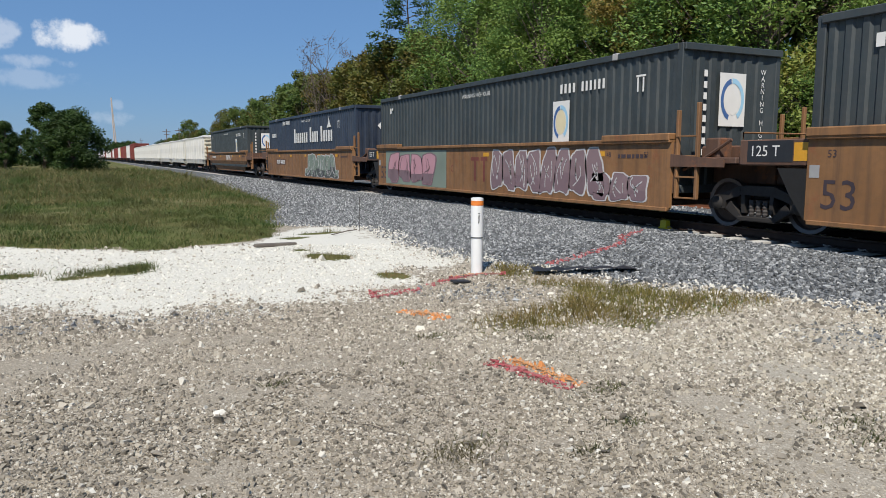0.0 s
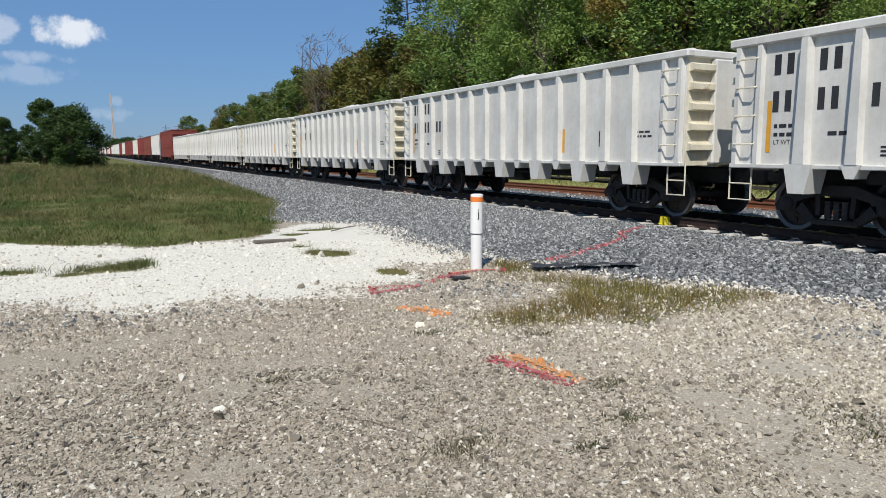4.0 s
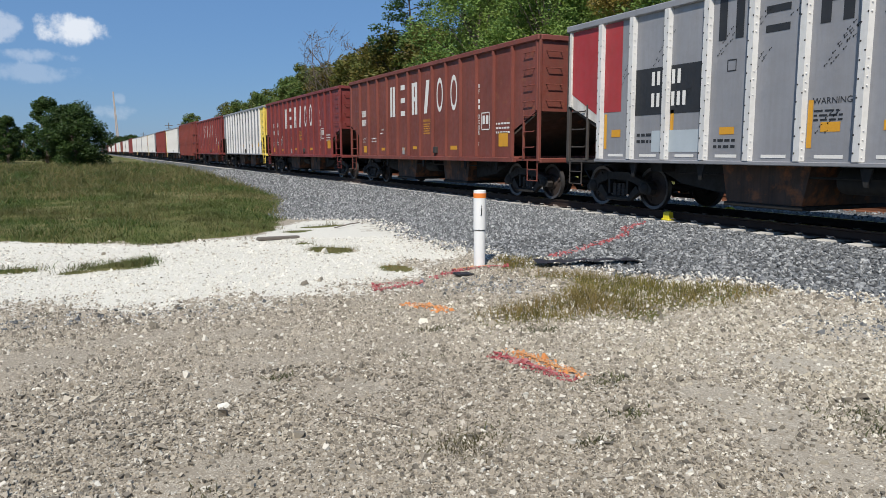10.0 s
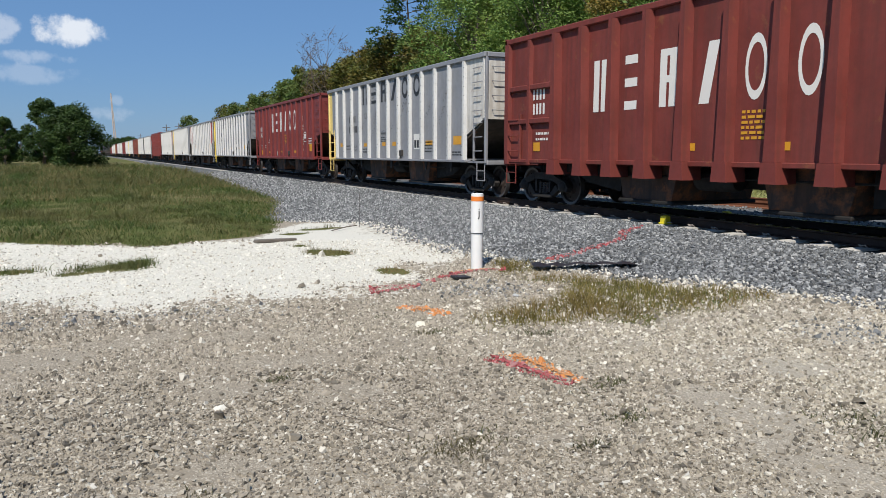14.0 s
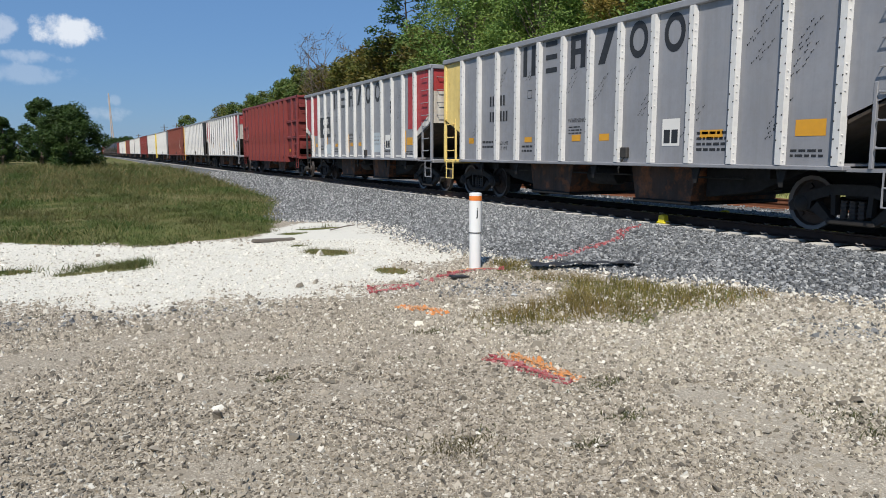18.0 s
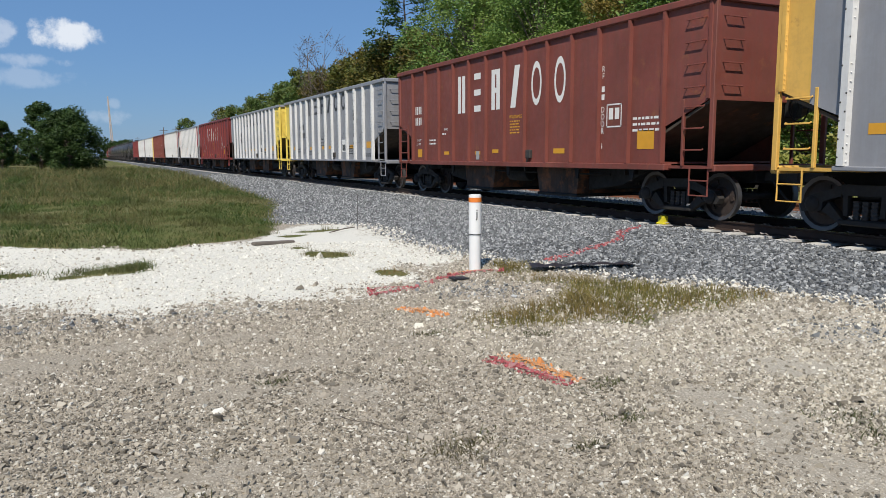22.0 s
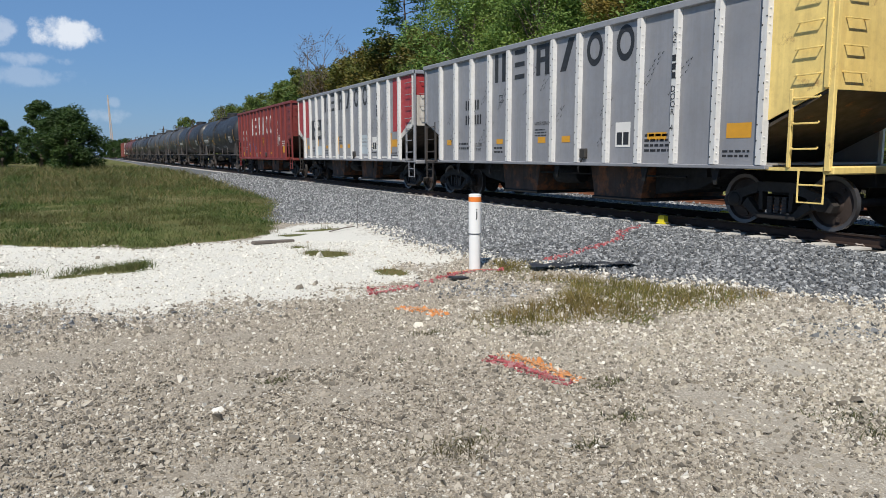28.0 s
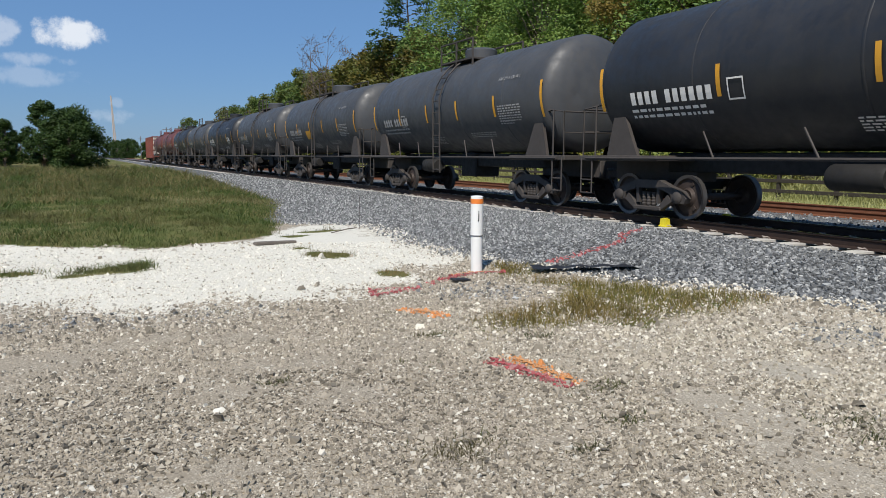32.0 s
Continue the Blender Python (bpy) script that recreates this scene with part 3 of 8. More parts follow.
def rib_mesh(name, w, d, z0, z1, mat, foot=None, rivets=False, taper=0.0):
    """A pressed stiffener on a side sheet; its root lies at x = 0, it stands out to -x."""
    m = Mb()
    e = w * 0.18
    wb = w + taper
    prof = lambda ww: [(0, ww / 2), (-d, ww / 2 - e), (-d, -ww / 2 + e), (0, -ww / 2)]
    a, b = prof(wb), prof(w)
    v = [(x, y, z0) for x, y in a] + [(x, y, z1) for x, y in b]
    m.add(v, [(0, 1, 2, 3), (7, 6, 5, 4)] + [(i, (i + 1) % 4, (i + 1) % 4 + 4, i + 4) for i in range(4)])
    if foot:
        fz, fw0, fw1, fd = foot
        v = [(x, y, z) for z, ww in ((z0 - 0.002, fw0), (fz, fw1)) for x, y in ((0.25, ww / 2), (-fd, ww / 2), (-fd, -ww / 2), (0.25, -ww / 2))]
        m.add(v, [(0, 1, 2, 3), (7, 6, 5, 4)] + [(i, (i + 1) % 4, (i + 1) % 4 + 4, i + 4) for i in range(4)])
    if rivets:
        n = 22
        for i in range(n):
            z = z0 + (z1 - z0) * (i + 0.5) / n
            if (i // 4) % 2:
                continue
            for s in (-1,):
                y = s * (wb / 2 - 0.015)
                m.add([(-d * 0.6, y - 0.016, z - 0.016), (-d * 0.6, y + 0.016, z - 0.016), (-d * 0.6, y + 0.016, z + 0.016), (-d * 0.6, y - 0.016, z + 0.016), (-d * 0.6 - 0.02, y, z)], [(0, 1, 4), (1, 2, 4), (2, 3, 4), (3, 0, 4)])
    return fix_normals(m.mesh(name, mat))


def both_sides(car, name, me, hw, ys):
    """The same stiffener on both sides, at the places ys."""
    for y in ys:
        part(name, me, None, car, at=(-hw, y, 0))
        o = part(name, me, None, car, at=(hw, y, 0))
        o.rotation_euler = (0, 0, math.pi)


def stirrup(car, x, s, ya, yb, ztop, mat):
    """A bent step below the sill, with a second rung."""
    m = Mb().tube([(x, s * ya, ztop), (x, s * ya, 0.50), (x, s * yb, 0.50), (x, s * yb, ztop)], 0.019, 5)
    m.tube([(x, s * ya, 0.78), (x, s * yb, 0.78)], 0.015, 5)
    part("stirrup_step", m, mat, car, smooth=True)


def end_ladders(car, half, hw, mat, z0, z1, lead=True):
    """Grab irons on side and end, with corner posts down to the platform and a stirrup step."""
    s = -1 if lead else 1
    n = max(3, int((z1 - z0) / 0.4))
    # each side carries its ladder at one end only
    x, rz = (-hw, 0.0) if lead else (hw, math.pi)
    grab_irons(car, mat, (x, s * (half - 0.42), z0), z1 - z0, n, rz=rz)
    grab_irons(car, mat, (x + (0.4 if lead else -0.4), s * half, z0), z1 - z0, n, rz=math.pi / 2 if lead else -math.pi / 2)
    for x, rz in ((-hw - 0.02, 0.0), (hw + 0.02, math.pi)):
        grab_irons(car, mat, (x, s * (half - 0.42), 1.15), 1.2, 3, 0.46, rz, 0.016, 0.03)
    for x in (-hw, hw):
        part("corner_post", Mb().cbox(x - 0.04, x + 0.04, s * half - 0.05, s * half + 0.05, 1.0, z1 + 0.2, 0.01), mat, car)
        part("ladder_post", Mb().cbox(x - 0.03, x + 0.03, s * (half - 0.72) - 0.03, s * (half - 0.72) + 0.03, 1.05, 2.3, 0.008), mat, car)
        stirrup(car, x, s, half - 0.06, half - 0.52, 1.02, mat)
    m = Mb().cbox(-hw, hw, s * half - 0.10 if lead else half - 0.10, s * half + 0.10, 0.95, 1.08, 0.02)
    y0, y1 = sorted((s * half, s * (half - 1.6)))
    m.box(-hw, hw, y0, y1, 1.0, 1.05)
    part("end_platform", m, mat, car)


def handbrake(car, half, mat, z=2.15):
    m = Mb()
    pts = [(0.55 + 0.27 * math.cos(a), -half - 0.16, z + 0.27 * math.sin(a)) for a in [2 * math.pi * k / 16 for k in range(17)]]
    m.tube(pts, 0.018, 5)
    for k in range(3):
        a = 2 * math.pi * k / 3
        m.tube([(0.55, -half - 0.16, z), (0.55 + 0.26 * math.cos(a), -half - 0.16, z + 0.26 * math.sin(a))], 0.014, 4)
    m.cbox(0.40, 0.70, -half - 0.12, -half + 0.05, z - 0.2, z + 0.2, 0.02)
    part("handbrake_wheel", m, M["under"], car, smooth=True)


def cutaway_hopper(spec):
    """Open ballast hopper with cut-away ends: built of sheets, slope sheets, stiffeners, chutes and running gear."""
    L, hw, zt, zs = spec["L"], 1.50, spec["zt"], 1.06
    half, cut = L / 2, 1.22
    car = thing("hopper_car", spec["label"], "hopper car", "freight train")
    zo, zi = 2.30, 1.80
    y0, y1 = -half + spec.get("front_len", 0.0), half - spec.get("rear_len", 0.0)
    t = 0.03

    def side_outline(a, b):
        pts = []
        # lower edge from a to b, upper edge back
        for y in sorted({a, b, *[q for q in (-half + cut, -half + cut + 0.001, half - cut - 0.001, half - cut) if a < q < b]}):
            if y <= -half + cut:
                z = zo + (zi - zo) * (y + half) / cut
            elif y >= half - cut:
                z = zo + (zi - zo) * (half - y) / cut
            else:
                z = zs
            pts.append((y, z))
        return pts + [(b, zt), (a, zt)]

    for s in (-1, 1):
        part("side_sheet", Mb().prism_x(side_outline(y0, y1), s * hw - t / 2, s * hw + t / 2), spec["sheet"], car)
    part("floor_sheet", Mb().box(-hw, hw, -half + cut, half - cut, zs + 0.02, zs + 0.06), spec["sheet"], car)
    for s, key in ((-1, "front"), (1, "rear")):
        q = [(s * (half - 0.02), zo), (s * (half - 2.6), zs + 0.04), (s * (half - 2.6), zs - 0.02), (s * (half - 0.02), zo - 0.06)]
        part("slope_sheet", Mb().prism_x(q, -hw + 0.02, hw - 0.02), M["slope_shade_dirt"], car, "grimy slope sheet with shade in its dark colour")
    # the two ends, each with the last stretch of side in its own paint
    for s, key in ((-1, "front"), (1, "rear")):
        m = Mb()
        ya, yb = sorted((s * half, s * (half - 0.03)))
        m.box(-hw, hw, ya, yb, zo - 0.05, zt)
        ln = spec.get(key + "_len", 0.0)
        es = part("end_sheet", m, spec[key], car)
        if ln:
            for x in (-hw, hw):
                a, b = sorted((s * half, s * (half - ln)))
                part("corner_panel", Mb().prism_x(side_outline(a, b), x - t / 2 - 0.001, x + t / 2 + 0.001), spec[key], es)
        if spec.get(key + "_red"):
            m = Mb()
            y = s * (half + 0.004)
            m.add([(-hw, y, zt - 0.78), (hw, y, zt - 0.78), (hw, y, zt - 0.02), (-hw, y, zt - 0.02)], [(0, 1, 2, 3)])
            x = -hw - 0.021
            ln = 1.15
            zc = zt - 1.55
            m.add([(x, s * (half - 0.02), zc + 0.1), (x, s * (half - ln), zc - 0.5), (x, s * (half - ln), zt - 0.1), (x, s * (half - 0.02), zt - 0.1)], [(0, 1, 2, 3)])
            m.add([(x, s * (half - ln - 0.1), zc - 0.42), (x, s * (half - ln - 0.75), zc - 0.42), (x, s * (half - ln - 0.75), zt - 0.1), (x, s * (half - ln - 0.1), zt - 0.1)], [(0, 1, 2, 3)])
            part("red_panel", m, M["bright_red"], es, "faded red panel")
    # rim and sill
    m = Mb()
    for s in (-1, 1):
        m.cbox(s * hw - 0.09, s * hw + 0.09, -half - 0.05, half + 0.05, zt - 0.09, zt + 0.05, 0.02)
        m.cbox(-hw, hw, s * half - 0.07, s * half + 0.07, zt - 0.09, zt + 0.048, 0.02)
    part("top_chord", m, spec["rim"], car)
    for s in (-1, 1):
        m = Mb().cbox(s * hw - 0.10, s * hw + 0.10, -half + 1.1, half - 1.1, zs - (0.045 if spec.get("rivets") else 0.10), zs + 0.025, 0.012)
        part("side_sill", m, spec["sill"], car)
    # stiffeners
    n, w, d = spec["ribs"]
    rm = rib_mesh("rib", w, d, zs + 0.03, zt - 0.09, spec["rib"], rivets=spec.get("rivets", False))
    span = half - cut - 0.02
    both_sides(car, "rib", rm, hw, [-span + 2 * span * i / (n - 1) for i in range(n)])
    # the cut-away ends
    for s, key in ((-1, "front"), (1, "rear")):
        end_ladders(car, half, hw, spec[key + "_trim"], zo, zt - 0.15, s < 0)
    for s, key in ((-1, "front"), (1, "rear")):
        rm = rib_mesh("end_post", 0.12, 0.06, 2.28, zt - 0.09, spec[key], rivets=spec.get("rivets", False))
        both_sides(car, "end_post", rm, hw, [s * (half - 0.08)])
    handbrake(car, half, M["under"])
    # discharge chutes under the floor
    for a, b in ((-2.95, -1.05), (1.05, 2.95)):
        m = Mb().prism_x([(a, zs - 0.02), (b, zs - 0.02), (b - 0.15, 0.34), (a + 0.15, 0.34)], -1.18, 1.18)
        part("discharge_chute", m, M["chute"], car, "rust-stained steel discharge chute")
        part("gate_frame", Mb().cbox(-1.22, 1.22, a + 0.10, b - 0.10, 0.26, 0.335, 0.02), M["under"], car)
    hopper_bays(car, zs)
    bm = fix_normals(Mb().prism_x([(-0.10, zs - 0.06), (0.10, zs - 0.06), (0.03, zs - 0.34), (-0.03, zs - 0.34)], -0.02, 0.02).mesh("sill_bracket", M["under"]))
    for y in (-5.1, -3.2, -0.1, 3.2, 5.1):
        for s in (-1, 1):
            part("sill_bracket", bm, None, car, at=(s * (hw - 0.04), y, 0))
    m = Mb().cbox(-hw - 0.09, -hw + 0.02, -1.35, -1.13, zs + 0.12, zs + 0.34, 0.02).tube([(-hw - 0.06, -1.24, zs + 0.14), (-hw - 0.08, -1.1, zs - 0.1), (-hw - 0.03, -1.05, zs - 0.2)], 0.02, 5)
    part("gate_lever", m, M["steel_dark"], car)
    underframe(car, half)
    truck(car, -half + 1.3)
    truck(car, half - 1.3)
    couplers(car, half)
    stone_load(car, hw - 0.05, half - 0.3, zt - (0.25 if spec.get("load") else 0.75), M["load"], spec["seed"])
    spec["marks"](car, spec, hw, half)
    return car


def letters_by_panel(car, x, mat, u0, pitch, w, cw, ch, label, bold=0.29):
    """The owner's name as six plain shapes, one a panel: bars, an open block, a slanted bar and two rings."""
    t = cw * bold
    for i in range(6):
        u = u0 + i * pitch - cw / 2
        d = Decal(x)
        if i == 0:
            d.rect(u, w, t, ch).rect(u + cw - t, w, t, ch)
        elif i == 1:
            for k in (0.0, 0.42, 0.84):
                d.rect(u, w + ch * k, cw * 0.85, ch * 0.16)
        elif i == 2:
            d.rect(u, w, t, ch).rect(u + cw - t, w, t, ch).rect(u + t, w + ch * 0.42, cw - 2 * t, t * 0.7).rect(u + t, w + ch - t * 0.7, cw - 2 * t, t * 0.7)
        elif i == 3:
            d.poly([(u, w), (u + t * 1.3, w), (u + cw, w + ch), (u + cw - t * 1.3, w + ch)])
        else:
            d.ring(u + cw / 2, w + ch / 2, ch / 2 - t * 0.8, ch / 2, 0, 360, 24, cw / ch)
        d.put("block_mark", mat, car, label)


def plate_rows(d, u, w, cw=0.10, ch=0.26, counts=(4, 5), gap=0.36):
    """The owner's code and the car's number, as plain bars."""
    for j, c in enumerate(counts):
        d.blocks(u, w - j * gap, c, cw * 0.75, ch, cw * 1.35)


def bolts_and_shadows(d, half, seed):
    rng = random.Random(seed)
    for k in range(16):
        u0, w0 = rng.uniform(-half + 1.6, half - 1.9), rng.uniform(1.4, 3.4)
        for i in range(rng.randrange(3, 8)):
            for j in (0, 1):
                u, w = u0 + i * 0.075 + j * 0.13 + rng.uniform(-.03, .03), w0 + i * 0.10 + j * 0.03 + rng.uniform(-.03, .03)
                # a dark dot for the bolt, a black tail painted as its shadow
                d.rect(u, w, 0.022, 0.03).poly([(u + 0.018, w + 0.02), (u + 0.06, w + 0.045), (u + 0.055, w + 0.06)])


def marks_silver(car, spec, hw, half):
    x = -hw - 0.02
    box = spec.get("black_box")
    n, rw, rd = spec["ribs"]
    span = half - 1.24
    pitch = 2 * span / (n - 1)
    mid = lambda k: -span + (k + 0.5) * pitch
    letters_by_panel(car, x, M["letter_black"], mid(3), pitch, 3.20, 0.56, 0.74, "black block mark", 0.32)
    if box:
        b = Decal(x).rect(mid(1) - pitch / 2 + rw / 2, 1.98, pitch * 2 - rw, 0.92)
        b.put("number_panel", M["letter_black"], car, "black number panel")
    nums = Decal(x - 0.004)
    for k, counts in ((1, (2, 2)), (2, (2, 3))):
        for j, c in enumerate(counts):
            nums.blocks(mid(k) + (0.06 if k == 1 else -0.40), 2.55 - j * 0.42, c, 0.085, 0.27, 0.15)
    nums.put("number_lettering", M["letter_white"] if box else M["letter_black"], car, "car number bars")
    g = Decal(x)
    data_lines(g, mid(1) - 0.35, 1.55, 2, 0.6, 0.06, 0.13, spec["seed"])
    data_lines(g, mid(3) - 0.30, 1.42, 2, 0.5, 0.05, 0.11, spec["seed"] + 3)
    data_lines(g, mid(n - 4) - 0.35, 1.62, 4, 0.7, 0.05, 0.10, spec["seed"] + 5)
    data_lines(g, mid(n - 2) - 0.35, 1.30, 2, 0.6, 0.04, 0.08, spec["seed"] + 7)
    g.text("WARNING", mid(5) - 0.33, 1.98, 0.14)
    data_lines(g, mid(5) - 0.3, 1.86, 3, 0.5, 0.03, 0.07, 2)
    g.text("LD LMT", mid(2) - 0.40, 1.50, 0.13).text("LT WT", mid(2) - 0.40, 1.36, 0.13)
    g.ring(mid(3) + 0.05, 2.75, 0.12, 0.145, 45, 405, 4)
    # the bolts and their painted shadows share this black mesh
    bolts_and_shadows(g, half, spec["seed"])
    g.put("data_lettering", M["letter_black"], car)
    # dark rivet heads down the stiffeners
    r = Decal(-hw - rd - 0.004)
    rng = random.Random(spec["seed"] + 50)
    for i in range(n):
        u = -span + i * pitch
        for j in range(20):
            if rng.random() < 0.85:
                r.disc(u + (0.045 if j % 2 else -0.045) + rng.uniform(-.008, .008), 1.22 + j * 0.135, 0.017, 5)
    r.put("riveting", M["steel_dark"], car)
    y = Decal(x)
    for k, w, h in ((0, 0.30, 0.16), (3, 0.34, 0.13), (5, 0.34, 0.15), (6, 0.34, 0.15), (n - 4, 0.55, 0.15), (n - 2, 0.55, 0.26)):
        y.rect(mid(k) - w / 2, 1.55, w, h)
    if box:
        for k in (0, 2, 5, 8, n - 2):
            y.rect(mid(k) - pitch / 2 + rw * 0.6, 1.30, 0.09, 0.75)
    y.put("reflector", M["ochre"], car, "ochre reflective patches")
    w = Decal(x - 0.002)
    k = n - 5 if not box else n - 4
    w.rect(mid(k) - 0.24, 1.42, 0.48, 0.52)
    for i in range(n - 1):
        if box:
            w.rect(mid(i) - 0.25, 1.14, 0.5, 0.055)
    w.put("label_plate", M["letter_white"], car, "white paper label and sill plates")
    w = Decal(x - 0.005).rect(mid(k) - 0.19, 1.47, 0.17, 0.26).rect(mid(k) + 0.02, 1.47, 0.17, 0.26)
    w.put("label_print", M["letter_black"], car)
    if box:
        w = Decal(x - 0.001).rect(mid(n - 5) - 0.42, 1.30, 0.84, 0.75)
        w.put("data_panel", M["sky_blue"], car, "pale blue data panel")
        w = Decal(x - 0.001).rect(mid(1) + 0.10, 1.24, pitch * 1.4, 0.42)
        w.put("data_panel", M["sky_blue"], car, "pale blue data panel")
        w = Decal(x - 0.006).text("EXW 10-8 H 13-6", mid(n - 5) - 0.39, 1.86, 0.10).text("CU FT  2470", mid(n - 5) - 0.39, 1.58, 0.10)
        data_lines(w, mid(n - 5) - 0.38, 1.73, 1, 0.5, 0.06, 0.1, 3)
        w.put("dimension_lettering", M["grey_mark"], car)
    if spec.get("door"):
        d = Decal(-hw - rd - 0.006)
        u = -span + (n - 3) * pitch
        d.text(stack("RF"), u, 3.45, 0.17)
        d.rect(u - 0.05, 3.02, 0.10, 0.12).rect(u - 0.05, 2.86, 0.10, 0.12).rect(u - 0.05, 2.70, 0.10, 0.12)
        d.text(stack("DOOR"), u, 2.45, 0.17).text(spec["door"], u - 0.05, 1.72, 0.17)
        d.put("door_lettering", M["letter_black"], car)
    if spec.get("tag"):
        d = Decal(x - 0.003)
        rng = random.Random(spec["seed"])
        u0 = mid(spec["tag"])
        for i in range(4):
            d.stroke([(u0 - 0.3 + i * 0.17 + rng.uniform(-.05, .05), 1.5 + rng.uniform(0, .35)) for _ in range(4)], 0.025)
        d.put("spray_tag", M["letter_black"], car)


def marks_maroon(car, spec, hw, half):
    x = -hw - 0.02
    n, rw, rd = spec["ribs"]
    span = half - 1.24
    pitch = 2 * span / (n - 1)
    mid = lambda k: -span + (k + 0.5) * pitch
    letters_by_panel(car, x, M["letter_white"], mid(3), pitch, 2.50, 0.46, 1.08, "white block mark", 0.42)
    d = Decal(x)
    if spec.get("split_number"):
        for k, counts in ((0, (2, 2)), (1, (2, 2))):
            for j, c in enumerate(counts):
                d.blocks(mid(k) - 0.12, 2.62 - j * 0.42, c, 0.075, 0.25, 0.13)
    else:
        plate_rows(d, mid(0) - 0.35, 2.62, 0.10, 0.25, (4, 4), 0.36)
    d.text("LD LMT", mid(0) - 0.26, 1.72, 0.11).text("LT WT", mid(0) - 0.26, 1.59, 0.11).text("MWB", mid(2) - 0.16, 2.02, 0.11)
    data_lines(d, mid(1) - 0.25, 1.72, 2, 0.5, 0.05, 0.11, spec["seed"] + 1)
    data_lines(d, mid(2) - 0.3, 1.9, 1, 0.3, 0.05, 0.11, spec["seed"] + 2)
    data_lines(d, mid(n - 2) - 0.4, 1.98, 3, 0.8, 0.05, 0.12, spec["seed"] + 2)
    u = -span + (n - 3) * pitch + 0.12
    d.text(stack("RF"), u, 3.05, 0.18)
    d.rect(u - 0.05, 2.62, 0.10, 0.12).rect(u - 0.05, 2.45, 0.10, 0.12)
    d.text(stack("DOOR"), u, 2.18, 0.18).text(spec.get("door", "1"), u - 0.05, 1.40, 0.18)
    k = n - 3
    d.rect(mid(k) - 0.25, 1.85, 0.5, 0.03).rect(mid(k) - 0.25, 2.32, 0.5, 0.03).rect(mid(k) - 0.25, 1.85, 0.03, 0.5).rect(mid(k) + 0.22, 1.85, 0.03, 0.5)
    d.rect(mid(k) - 0.17, 2.02, 0.14, 0.24).rect(mid(k) + 0.03, 2.02, 0.14, 0.24)
    d.put("data_lettering", M["letter_white"], car)
    y = Decal(x)
    for k, w, h, z in ((0, 0.34, 0.26, 1.20), (2, 0.36, 0.10, 1.28), (4, 0.30, 0.10, 1.28), (5, 0.34, 0.10, 1.32), (n - 5, 0.46, 0.12, 1.30), (n - 2, 0.5, 0.38, 1.38)):
        y.rect(mid(k) - w / 2, z, w, h)
    y.text("WARNING!", mid(6) - 0.29, 2.22, 0.13)
    data_lines(y, mid(6) - 0.25, 2.13, 5, 0.5, 0.035, 0.075, 4)
    y.put("reflector", M["ochre"], car, "ochre reflective patches and notes")
    w = Decal(x - 0.003).rect(mid(4) - 0.1, 1.14, 0.2, 0.24)
    w.put("gate_plate", M["pale_mark"], car)
    if spec.get("tag"):
        t = Decal(x - 0.004)
        rng = random.Random(spec["seed"])
        for k in range(5):
            u0 = mid(1 + k % 4) + rng.uniform(-.3, .3)
            w0 = 1.45 + rng.uniform(0, .5)
            t.stroke([(u0 + rng.uniform(-.22, .22), w0 + rng.uniform(-.25, .3)) for _ in range(5)], 0.045)
        t.put("spray_tag", M["blue_tag"] if spec["tag"] == "blue" else M["pale_mark"], car, "sprayed tag")


